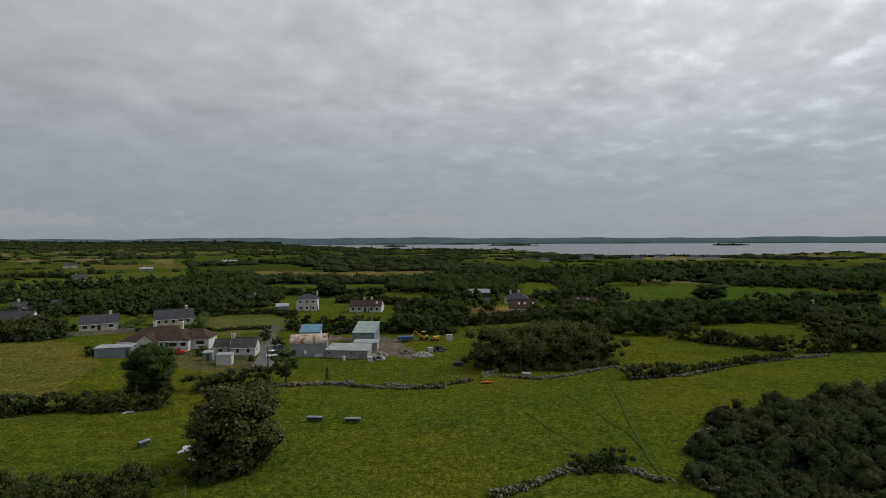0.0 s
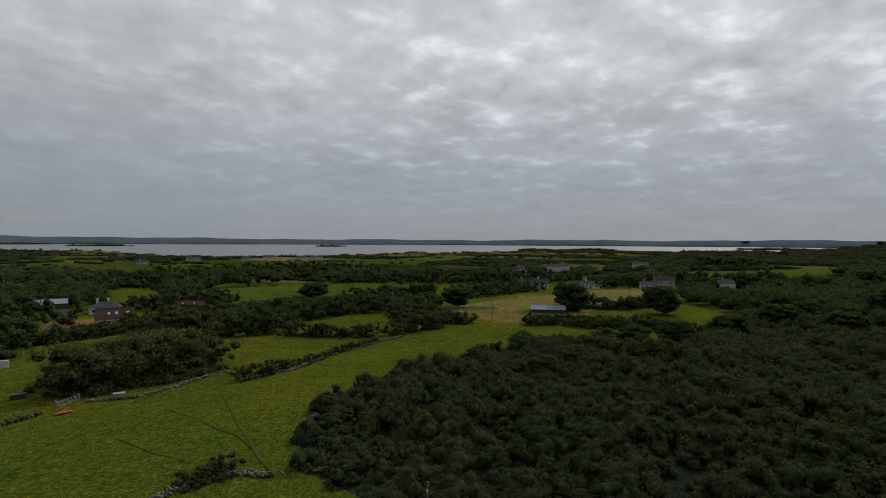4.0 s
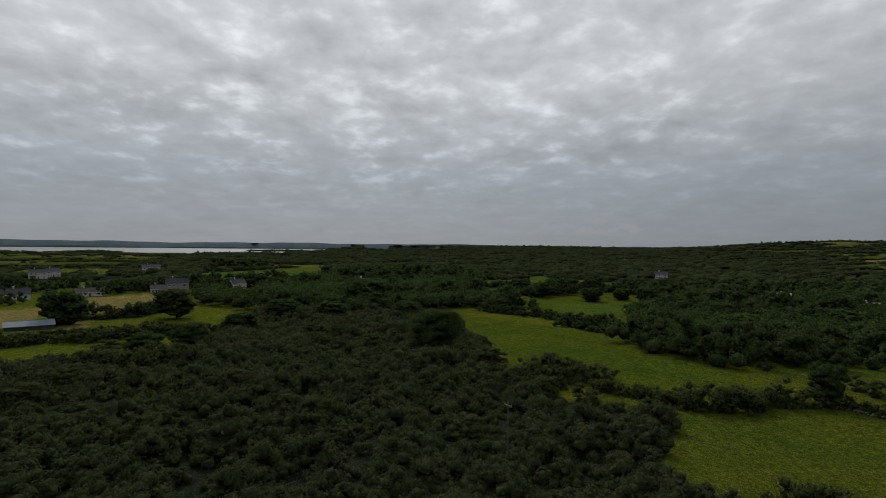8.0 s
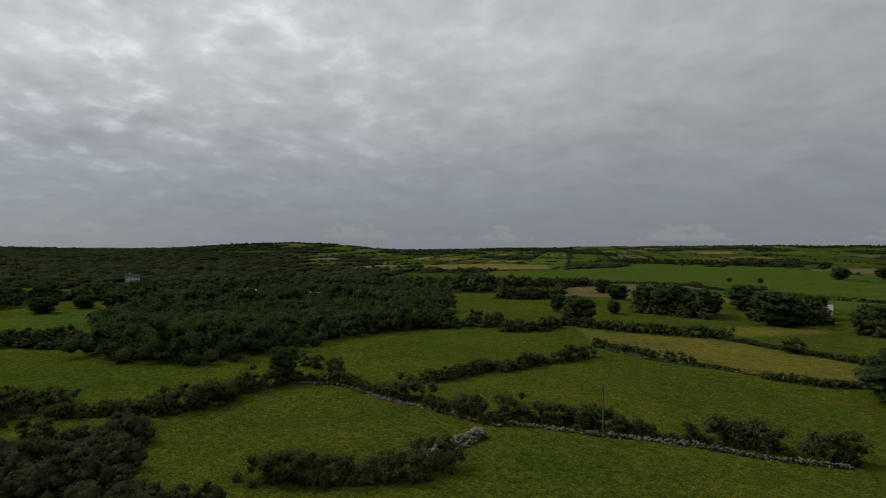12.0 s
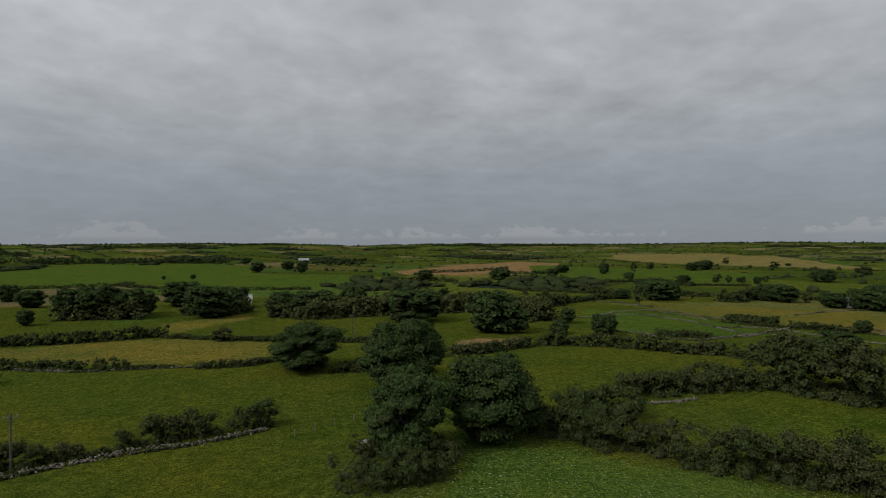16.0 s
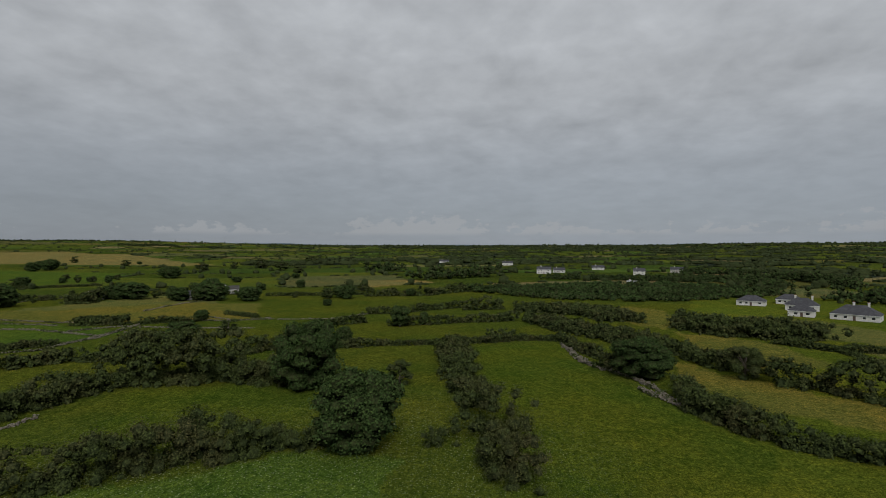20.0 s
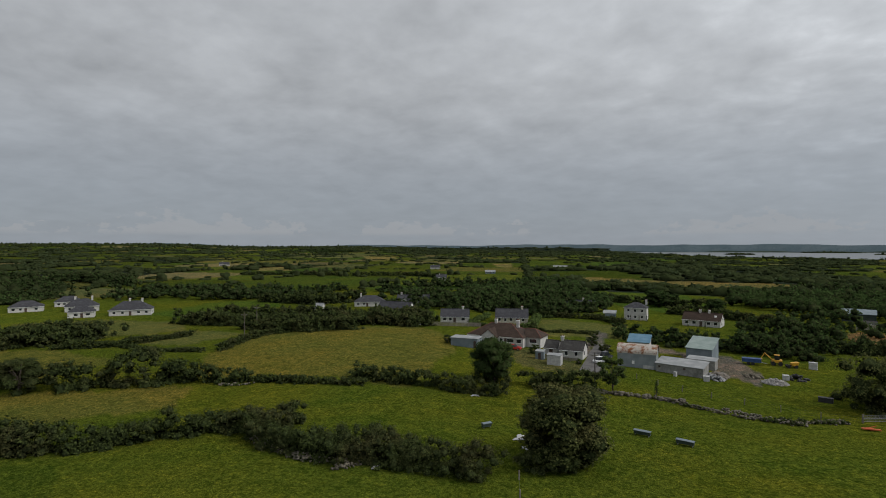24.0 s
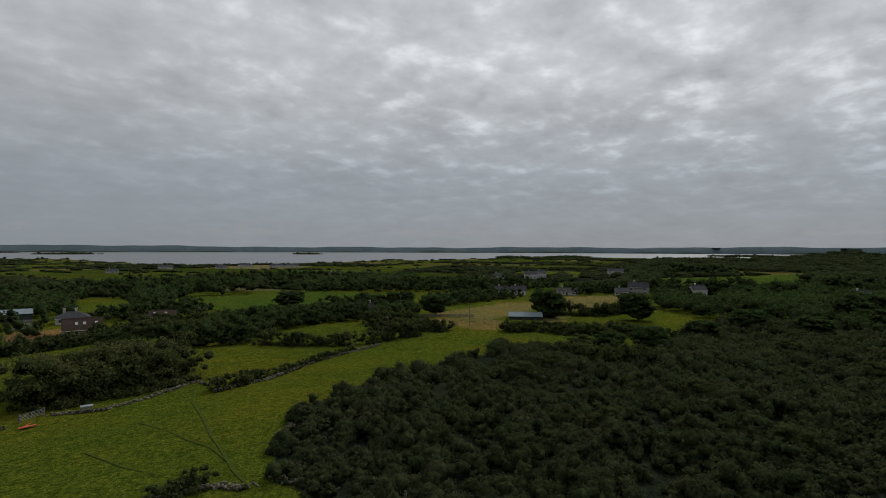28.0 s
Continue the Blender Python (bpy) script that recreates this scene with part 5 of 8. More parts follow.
grow("round", -199.9, -51.3, 7.8, 3.9)
grow("round", -206.2, -43.5, 5.3, 2.1)
hedge([(-242.1, -78.3), (-246.9, -64.3), (-262.6, -52.5), (-277.2, -35.3)], 3.4, 4)
hedge([(-264.7, -31.9), (-271.4, -15.7)], 5.8, 6)
hedge([(-323.3, -104.6), (-334.3, -69.4), (-370.6, -47.2)], 5.6, 5)
grow("round", -328.9, -78.2, 4.9, 2.4)
thicket([(-223.5, 0.1), (-200.1, 11.6), (-183.3, 24.8), (-172.5, 33.2), (-164.3, 38.4)], 4.6, 10)
thicket([(-263, -2.8), (-258.5, 12.3), (-248.4, 27.3), (-228, 34.7)], 5.2, 16)
hedge([(-141, 14.7), (-134.6, 20.4)], 3.5, 3)
drystone([(-161.5, 9.7), (-145, 11.9), (-137.9, 16.8), (-130.2, 22.1), (-121, 25.4), (-111.9, 27.3), (-109.4, 28.8)], 1.3)
hedge([(-121.7, 31.1), (-107.8, 29.3), (-100.1, 32.5)], 4.1, 4)
hedge([(-99.5, 32.4), (-94.7, 35.7), (-93, 37.3)], 4.3, 5)
hedge([(-160.7, 36.5), (-158.3, 42.2), (-152, 46.2), (-143.8, 49.8), (-136.3, 54)], 4.3, 3)
grow("bush", -139.9, 49.5, 6.2, 3.9)
wood([(-496.6, -110.5), (-539.3, -68.7), (-542.8, -42.5)], 15, 25)
wood([(-680.1, -220), (-685.9, -173.5)], 15, 20)
wood([(-378.7, -48.2), (-382, -11.8), (-374.4, 36.5)], 5, 24)
wood([(-365.1, 35.6), (-338.9, 73.1), (-367.9, 109.8)], 5, 28)
wood([(-512, 11.2), (-507.7, 80.2), (-512.9, 139.2), (-531.6, 210.3)], 6, 18)
thicket([(-212.4, 56.6), (-203.2, 63.9), (-213.4, 84.4)], 5.2, 16)
hedge([(-107.5, 28.6), (-98.2, 32.2), (-91.1, 36.6), (-86.2, 43.3)], 3.7, 4)
hedge([(-86.2, 43.3), (-83.2, 47.1), (-81, 51.6), (-77.3, 55.4), (-73.1, 57)], 4, 4)
hedge([(-73.5, 57.3), (-70.2, 60.7), (-70.1, 65.5)], 3.2, 4)
hedge([(-59, 55.1), (-57.1, 59.5), (-57, 60.6)], 3.8, 5)
hedge([(-54.6, 55.2), (-50.8, 59.2), (-42.7, 63.5)], 3.2, 6)
drystone([(-119.9, 22), (-111.7, 25.8), (-106.6, 28.4)], 1.3)
drystone([(-69.7, 55.2), (-62.6, 54.1), (-56.3, 53.4)], 1.4)
drystone([(-50.8, 53.6), (-49.1, 57.2)], 1.2)
hedge([(-156.5, 38.5), (-150.5, 40.9), (-139.9, 45.1)], 4.2, 3)
grow("bush", -133.6, 47.4, 7.5, 4.1)
hedge([(-130, 52.3), (-117.9, 63), (-109.8, 70.1)], 6.9, 5)
hedge([(-109, 69.6), (-97.5, 76.2)], 3.3, 3)
hedge([(-97.8, 76.5), (-86, 82.2), (-75, 87.5)], 1.4, 2.5)
drystone([(-100.9, 71.3), (-95.8, 74.9)], 0.9)
drystone([(-245.2, 60.3), (-222, 58), (-202.4, 56.7)], 1)
thicket([(-215.8, 58.6), (-201.2, 63.6), (-193.6, 75.4), (-194.4, 90.5)], 7.2, 14)
hedge([(-166.3, 83.5), (-147.2, 83.5), (-132.6, 88.5)], 1.2, 2)
hedge([(-181.2, 72.9), (-167.2, 84), (-163.5, 104.5)], 1.9, 4)
hedge([(-204.6, 126.9), (-168.8, 130)], 5.5, 8)
hedge([(-146.9, 119.9), (-128.7, 123.1), (-120.3, 132.9)], 4.4, 8)
hedge([(-250.2, 201.5), (-219.6, 209.9), (-208.8, 230.6)], 4.9, 5)
wood([(-431.5, 75.4), (-387.4, 97.3), (-395.4, 129.6), (-367.3, 150.4)], 5, 20)
wood([(-566.3, 139.4), (-509.4, 167), (-442.4, 181.1)], 6.5, 22)
wood([(-340, 176.2), (-318.2, 197.3), (-268.1, 222.1)], 8.6, 40)
wood([(-635.8, 159.7), (-652.1, 213.8), (-575.2, 235.5), (-436.7, 233.4)], 9, 14)
grow("dense", 199.7, 138.6, 12.3, 7)
grow("round", 220.6, 107.3, 12.2, 7.9)
grow("dense", 184.4, 0.5, 9, 7.6)
grow("dense", 275.8, 36.6, 13.2, 9.7)
thicket([(130.7, 85.1), (132.3, 75.6), (142, 64.8)], 6, 8)
hedge([(211.4, 142.3), (222.3, 127.3), (251.5, 125.7)], 5.7, 6)
thicket([(163.7, 110.1), (182.4, 97.6), (184.3, 82.5)], 4.3, 10)
wood([(640.2, 266.7), (681.9, 241.9), (666.4, 216.7)], 15, 30)
wood([(464.3, 95), (460.2, 51.1), (456.3, 4.1), (492.3, -26.4)], 14.4, 60)
wood([(351.3, 157.6), (384.6, 136.3), (379.1, 87.1)], 11, 30)
wood([(309.2, 17.9), (305.8, 2.5), (331.6, -17.9)], 10.9, 30)
wood([(363.7, 74.3), (325.3, 39.6), (323.2, 18.7)], 10.5, 40)
wood([(316.7, 200.1), (363.7, 188.4)], 7.6, 30)
wood([(276.8, -26.9), (285.2, -48.6)], 12.1, 12)
wood([(277.3, 19.1), (285.2, -5.6), (294.1, -26.5)], 7.9, 30)
wood([(352.3, -49.6), (353.8, -80.9)], 11.2, 30)
grow("dense", 163, 1.2, 11.2, 6.9)
hedge([(112.9, -19.4), (114.3, -26.5)], 2.8, 4)
hedge([(124, -16.5), (120.5, -27.8), (122.2, -35.7)], 4.8, 8)
hedge([(112.3, -32.9), (105.4, -43.6), (106.2, -50.9)], 2.5, 3)
wood([(263.0, -21.4), (251.1, -36.5), (238.7, -50.2), (194.9, -58.2)], 4.6, 8)
wood([(215.2, -49.4), (203.9, -62.6), (187.6, -69.6)], 6, 10)
wood([(396.4, -90.6), (381.5, -116.8), (334.9, -146)], 11, 20)
wood([(282.4, -128), (253.4, -163.3), (231.4, -192.7), (210.1, -206.5)], 11.2, 40)
wood([(392.5, -184.2), (373.7, -275.1), (308.2, -318.9), (274.3, -355.9)], 8.9, 80)
wood([(145.8, 231.2), (151.5, 214.8), (163.8, 219.6)], 7.5, 20)
wood([(191.8, 205.8), (222.6, 213.3), (259.2, 215)], 6, 25)
wood([(237.8, 319), (257.1, 283.8), (306.1, 277.1), (349.8, 258.3)], 8.6, 70)
thicket([(117.3, 155.2), (127.1, 146.2), (135, 139.8)], 5.2, 8)
grow("round", 165, 175.1, 9.1, 6.2)
wood([(363, 178.4), (388.6, 164.9)], 7.5, 30)
grove([(167.4, -59.8), (139.8, -69.5), (133.3, -84.4), (141.2, -108.4), (143.2, -159.9), (133.6, -180), (217.2, -292.5), (290.3, -293.9), (328, -223.9), (256.4, -166.4), (277.4, -146.7), (348.4, -181.9), (289, -103.1)], 7)
grove([(350.3, 116.4), (436.6, 86.8), (409.5, 33.9), (339.4, -30.5), (271, -34.2), (265.3, -5.2), (250.9, 17.3), (243.6, 42.2), (268, 73)], 7)
grove([(349.8, 157), (453.6, 92.8), (482.7, -25.9), (285.5, -15.5), (277.7, 16), (277.2, 56.6), (238.7, 84.4), (274.6, 123.1)], 7)
grove([(66.3, 265.7), (80.1, 260), (102.5, 266.1), (125.3, 263.7), (162.3, 351.8), (139.3, 397), (106, 424.6)], 8)
grove([(-150, 238), (-185, 330), (-179.4, 473.2), (-105.2, 391.2), (-67.7, 251.6), (-95.1, 226.1)], 5.5)
grove([(-368.1, -46.9), (-430, 0), (-470, 80), (-440, 140), (-354.2, 140.1), (-321.5, 69.4), (-326.6, 11.4)], 3.4)
track([(43.4, 122.6), (38.1, 110.2), (35.3, 96.2), (33.0, 86.9), (31.0, 75.9), (29.9, 71.0), (29.3, 65.1)], 0.36, "narrow trodden path across the pasture")
track([(26.6, 102.3), (28.7, 94.8), (29.6, 87.0), (30.9, 81.7), (30.7, 74.9)], 0.24, "faint trodden line joining the pasture path")
track([(17.0, 92.1), (19.6, 82.2), (22.3, 76.4)], 0.2, "faint sheep line across the pasture")
track([(-13.5, -84.1), (-10.3, -76.2), (-7.4, -67.1)], 0.4, "worn wheel line across the grass")
grove([(72.2, 204.2), (97.6, 206.7), (109.1, 184.2), (134.8, 183.1), (159.9, 181.8), (184.9, 210.3), (157.9, 212.4), (139, 228.9), (106.2, 239.8), (82.6, 233.7)], 4)
grove([(194.8, 342), (264.3, 300.7), (365.2, 415.5), (335.3, 480.6), (254.9, 453.4)], 5)
grove([(-22.2, 321.3), (8.9, 288.8), (46.9, 265.8), (64.7, 366.3), (12.4, 401.2), (-27.1, 393.7)], 7)
drystone([(-215.2, -269.4), (-259.7, -280), (-282.9, -265.5), (-292.1, -235.9)], 0.9)
drystone([(-94.3, -252.9), (-109.4, -239.1), (-120, -219.9), (-141, -211.1)], 0.9)
drystone([(-220.4, -178), (-248.9, -181.6), (-282.1, -179.9)], 0.9)
drystone([(-176.2, -275.8), (-188.8, -263.1), (-189.4, -231.3)], 0.9)
drystone([(-166, -164.5), (-179.7, -154.2), (-179.3, -128), (-184.2, -103.4)], 0.9)
grow("bush", -223.4, -265.7, 3.3, 2.3)
grow("bush", -235, -265.9, 3.3, 2.1)
grow("bush", -246.8, -266, 2.9, 1.9)
grow("bush", -276.5, -243, 3.2, 2.1)
grow("bush", -296, -229.3, 3.8, 2.7)
grow("bush", -344.8, -239.3, 3.4, 2.4)
grow("bush", -173, -316.8, 4.1, 3.6)
grow("bush", -163.9, -326.9, 3.4, 2.6)
grow("bush", -214.8, -335.9, 4.2, 3.4)
grow("bush", -251.1, -371.1, 4.1, 2)
grow("bush", -290.7, -373.6, 4.3, 2.8)
grow("bush", -285.6, -279.8, 4.1, 2.1)
grow("bush", -351.6, -244.1, 4.5, 2.7)
grow("bush", -305.3, -144.1, 3.9, 2.4)
thicket([(-18.6, -253.2), (-37.1, -257.4), (-56.1, -258.2), (-84.4, -260.1)], 11.5, 12)
thicket([(-82.9, -255.5), (-103.9, -255.7), (-108.8, -237.8), (-113.2, -211)], 11.5, 12)
thicket([(89.8, -283.2), (74.9, -284.4), (59.9, -281)], 10.5, 8)
thicket([(-1.8, -272.2), (-18.8, -254.8)], 7.5, 8)
thicket([(38.9, -295.5), (23.3, -281.7), (9.9, -306.5)], 8.5, 6)
grow("dense", -275.5, -178.9, 12.3, 4.4)
grow("dense", -272.2, -184.7, 10.2, 3.8)
grow("dense", -280.8, -159.6, 7.5, 6)
grow("dense", -274.7, -231.3, 9.7, 6.5)
grow("round", -270.3, -241.3, 7.7, 3.7)
grow("dense", -221.6, -265.4, 11.9, 8.7)
grow("dense", -478, -354.8, 11.1, 7.6)
grow("bush", -477.2, -620.4, 13.1, 4.9)
grow("bush", -538.4, -664.9, 10.7, 6.3)
grow("bush", -360.4, -403.5, 5.6, 5.1)
grow("bush", -400.4, -398.5, 7, 3.5)
grow("bush", -386.1, -372.9, 6.6, 2.7)
grow("bush", -392.9, -364.7, 5.5, 3.3)
grow("bush", -426, -369.9, 5.7, 3.4)
grow("bush", -645.3, -661.7, 13.3, 9.5)
grow("bush", -592.8, -635.5, 10.8, 7.2)
grow("bush", -658.3, -443.9, 10.7, 9.2)
grow("bush", -705.9, -424.4, 10.9, 5.4)
grow("bush", -726.3, -393, 13.7, 11)
grow("bush", -655.4, -328.3, 13.2, 11)
grow("bush", -932, -406.9, 13.3, 11)
grow("bush", -306.2, -123.6, 5.7, 4.2)
grow("bush", -314.8, -117.1, 7.1, 4)
grow("bush", -357.8, -118.6, 6.2, 4.3)
grow("bush", -594.3, -275.4, 9.3, 7)
grow("bush", -278.5, -217, 4.9, 2.8)
grow("bush", -834.4, -813.5, 11.9, 7.2)
grow("bush", -735.5, -624.8, 9.7, 7.8)
wood([(495.9, -1409.1), (354.8, -1386.5), (235.6, -1352.4), (83, -1324.7)], 15, 22)
wood([(1607.3, -2391.7), (1511.1, -2628.7), (1033.6, -2215.5), (638, -1787.9)], 15, 18)
wood([(237.3, -325.1), (227.1, -337.9), (238, -393.9)], 15, 22)
thicket([(181.2, -299.8), (163.6, -305.1), (155.7, -326.5)], 8.8, 10)
thicket([(235.1, -402), (209.9, -431.3), (195.6, -480.3)], 10.2, 9)
hedge([(-307.5, -653.9), (-321.5, -618.1), (-384.4, -670.1)], 4.6, 2)
hedge([(-208.8, -721), (-302.6, -759), (-378.9, -815.2)], 4.3, 2)
hedge([(-120.3, -510.8), (-154.1, -532.6), (-170.5, -480.7)], 4.4, 2.5)
thicket([(-521.1, -1343.4), (-560.2, -1297.2), (-648, -1377.3)], 15, 8)
hedge([(-251.3, -428.1), (-268.3, -403), (-307.9, -406.9), (-339.2, -369.5)], 3.7, 3)
hedge([(-178.1, -366.1), (-197.6, -343.3), (-216.1, -324.6)], 2.1, 2)
thicket([(-131.3, -261.1), (-143.2, -259), (-153.4, -262.6)], 7.4, 8)

# bushes, walls and trees of the open grazing
hedge([(-187.0, -180.8), (-194.9, -165.8)], 2.2, 3)
hedge([(-131.5, -157.6), (-142.0, -144.5)], 2.4, 3)
hedge([(-185.4, -151.7), (-197.1, -140.9)], 1.6, 2.5)
hedge([(-222.0, -137.6), (-214.5, -118.5)], 1.8, 2.5)
hedge([(-196.3, -84.2), (-202.7, -75.5), (-210.0, -69.0)], 3.2, 4)
hedge([(-309.9, -164.6), (-318.3, -144.7), (-329.0, -122.4), (-332.4, -109.1)], 2.4, 3)
hedge([(-305.5, -385.6), (-324.1, -346.2), (-348.9, -317.6)], 2.0, 3)
hedge([(-295.9, -226.2), (-306.4, -204.8), (-320.0, -180.1)], 3.0, 3)
grow("dense", -199.8, -135.0, 4.6, 2.6)
grow("dense", -270.8, -109.3, 3.6, 2.2)
grow("dense", -313.4, -117.8, 7.0, 4.0)
grow("dense", -115.7, -166.8, 7.5, 4.2)
grow("dense", -100.6, -172.6, 5.0, 3.0)
grow("dense", -466.8, -346.5, 9.0, 5.5)
grow("dense", -440.8, -387.3, 3.2, 2.2)
grow("dense", -404.7, -390.9, 3.4, 2.4)
grow("dense", -378.8, -380.9, 3.0, 2.0)
grow("dense", -661.4, -699.1, 9.0, 6.5)
grow("dense", -807.8, -660.1, 5.0, 4.0)
grow("dense", -420.7, -250.7, 5.0, 4.0)
grow("dense", -485.2, -227.1, 5.0, 3.6)
grow("dense", -357.4, -193.5, 5.0, 3.2)
grow("dense", -726.8, -485.4, 6.0, 5.0)
grow("dense", -266.4, -322.3, 10.0, 6.0)
grow("dense", -258.1, -296.4, 7.0, 4.0)
drystone([(-144.9, -218.4), (-165.8, -209.5), (-167.7, -179.4), (-158.8, -144.7)], 1.0)
drystone([(-158.8, -144.7), (-179.4, -149.7), (-195.5, -155.4)], 1.0)
drystone([(-125.5, -158.6), (-133.1, -142.4), (-158.8, -144.7)], 1.0)
drystone([(-195.5, -155.4), (-201.4, -122.4), (-215.7, -112.5)], 1.0)
# tall round trees in the woods across the sheep field
grow("dense", 355.1, -53.5, 10, 6.5)
grow("dense", 334.2, -62.1, 9, 6)
grow("dense", 355.3, -76.6, 10, 7)
grow("dense", 364.9, -90.0, 9, 6)
grow("dense", 314.7, -89.4, 8, 5.5)
grow("dense", 305.5, -119.3, 8.5, 5.5)
grow("dense", 321.5, -109.9, 7, 4.5)
grow("dense", 311.3, -38.7, 9, 6)
grow("dense", 178.6, -100.0, 9, 7.5)
grow("dense", 173.3, -85.5, 7, 5)
grow("dense", 182.4, -80.8, 6.5, 5)
grow("dense", 167.3, -107.1, 8, 6)
grow("dense", 164.2, -119.7, 7, 5.5)
grow("dense", 158.4, -134.0, 7, 6)
grow("dense", 233.6, -122.1, 8, 6)
grow("dense", 201.8, -153.4, 8, 6)
# taller bushes and small trees that stand out of the scrub
grow("dense", 147.9, 81.5, 6, 4.5)
grow("dense", 164.3, 76.0, 6.5, 5)
grow("bush", 138.4, 85.6, 5.5, 4)
grow("dense", 192.6, 70.0, 6.5, 5)
grow("dense", 230.2, 66.8, 7.5, 6)
grow("dense", 231.8, 45.4, 6.5, 5.5)
grow("dense", 263.4, 33.7, 8, 6.5)
grow("dense", 235.7, 14.0, 6.5, 5.5)
grow("bush", 177.7, 40.3, 5.5, 4.5)
grow("bush", 158.9, 19.3, 5, 4)
grow("bush", 142.3, -3.7, 5, 4.2)
grow("bush", 135.1, -13.5, 5.5, 4.2)
grow("bush", 113.3, 42.2, 4.5, 3.2)
grow("bush", 108.2, 53.9, 4.5, 3.2)
grow("bush", 111.2, 76.3, 5, 3.6)
grow("bush", 94.0, 21.2, 4.2, 3)
grow("bush", 101.2, 7.9, 4.2, 3)
grow("bush", 82.1, 45.1, 4.2, 3)
grow("bush", 108.9, -21.3, 4, 3)
grow("bush", 101.2, -28.3, 4.2, 3)
grow("bush", 83.3, -4.1, 4, 3)
grow("bush", 99.0, 76.2, 4.6, 3.4)
# woods along the far ridge
wood([(693.6, -2588.7), (544.7, -2562.7), (419.2, -2647.0), (273.9, -2605.6)], 11, 26)
wood([(193.9, -2773.2), (94.9, -2718.3), (-0.0, -2780.0), (-94.9, -2718.3)], 11, 22)
wood([(-482.7, -2483.5), (-527.6, -2413.0), (-597.8, -2458.4), (-639.3, -2385.8)], 10, 20)
wood([(-798.2, -2610.7), (-869.3, -2524.5), (-978.3, -2548.7), (-1043.3, -2457.7)], 12, 26)
wood([(-1171.4, -2631.0), (-1265.6, -2520.0), (-1410.9, -2510.7), (-1494.4, -2391.5)], 12, 30)
wood([(-1909.4, -1659.8), (-1910.5, -1565.6), (-2002.7, -1546.0), (-1998.3, -1451.8)], 10, 24)
wood([(-1676.1, 1618.6), (-1586.3, 1623.7), (-1579.1, 1713.3), (-1489.3, 1713.2)], 12, 26)
wood([(1434.5, -1836.1), (1344.9, -1828.7), (1325.3, -1916.4), (1236.3, -1903.8)], 10, 20)

# ---- buildings ----
def roof_material(name, a, b_, course=0.28):
    """Slates or tiles in courses."""
    m, t, b = material(name, 0.85, spec=0.15)
    v = place(t)
    wave = t.nodes.new("ShaderNodeTexBrick")
    wave.inputs["Scale"].default_value = 1.0
    wave.inputs["Brick Width"].default_value, wave.inputs["Row Height"].default_value = 0.4, course
    wave.inputs["Mortar Size"].default_value = 0.02
    wave.inputs["Color1"].default_value, wave.inputs["Color2"].default_value = (*a, 1), (*b_, 1)
    wave.inputs["Mortar"].default_value = (*(k * 0.5 for k in a), 1)
    t.links.new(v, wave.inputs["Vector"])
    c = blend(t, calc(t, "MULTIPLY", span(t, speckle(t, v, 0.6, 5), 0.45, 0.7), 0.5), wave.outputs[0], tuple(k * 1.35 for k in b_))
    t.links.new(c, b.inputs["Base Color"])
    relief(t, b, wave.outputs[1], 0.3, 0.02)
    return m


def sheet_material(name, a, b_, rust=None, rust_amount=0.55, metal=0.25, rough=0.55):
    """Corrugated sheet, weathered."""
    m, t, b = material(name, max(rough, 0.78), metal * 0.4, 0.12)
    v = place(t)
    rib = t.nodes.new("ShaderNodeTexWave")
    rib.inputs["Scale"].default_value = 2.0
    t.links.new(v, rib.inputs["Vector"])
    c = blend(t, span(t, speckle(t, v, 0.5, 5), 0.35, 0.65), a, b_)
    if rust:
        c = blend(t, span(t, speckle(t, v, 0.45, 6, 0.7), rust_amount - 0.08, rust_amount + 0.06), c, rust)
    t.links.new(c, b.inputs["Base Color"])
    relief(t, b, rib.outputs[1], 0.5, 0.03)
    return m


M_SLATE = roof_material("dark_slate", (0.040, 0.041, 0.047), (0.060, 0.060, 0.066))
M_TILE = roof_material("brown_roof_tile", (0.038, 0.026, 0.020), (0.056, 0.038, 0.029))
M_GREYTILE = roof_material("grey_roof_tile", (0.042, 0.040, 0.038), (0.060, 0.058, 0.055))
M_RENDER = grained("white_render", (0.42, 0.415, 0.40), (0.52, 0.51, 0.49), 0.8, 0.9, bump=0.15, stain=(0.45, 0.45, 0.42))
M_CREAM = grained("cream_render", (0.42, 0.39, 0.32), (0.50, 0.47, 0.39), 0.8, 0.9, bump=0.15)
M_STONEWALL = grained("grey_stone_facing", (0.24, 0.23, 0.21), (0.34, 0.33, 0.30), 1.6, 0.9, bump=0.6)
M_BLOCK = grained("bare_concrete_block", (0.20, 0.20, 0.19), (0.28, 0.275, 0.26), 1.2, 0.95, bump=0.4, stain=(0.12, 0.12, 0.11))
M_GALV = sheet_material("galvanised_sheet", (0.20, 0.225, 0.24), (0.27, 0.295, 0.31))
M_RUST = sheet_material("rusted_sheet", (0.36, 0.33, 0.29), (0.44, 0.40, 0.35), (0.20, 0.085, 0.040), 0.52)
M_PALE = sheet_material("pale_roof_sheet", (0.23, 0.24, 0.245), (0.31, 0.32, 0.32), metal=0.05)
M_GREENROOF = sheet_material("grey_green_roof_sheet", (0.20, 0.25, 0.235), (0.26, 0.31, 0.29), metal=0.05)
M_BLUE = sheet_material("blue_roof_sheet", (0.085, 0.17, 0.24), (0.12, 0.21, 0.28), metal=0.05)
M_GREYSHEET = sheet_material("grey_blue_cladding", (0.15, 0.185, 0.205), (0.20, 0.235, 0.26), metal=0.05)
M_DARKSHEET = sheet_material("dark_green_cladding", (0.03, 0.045, 0.04), (0.05, 0.06, 0.055), metal=0.05)
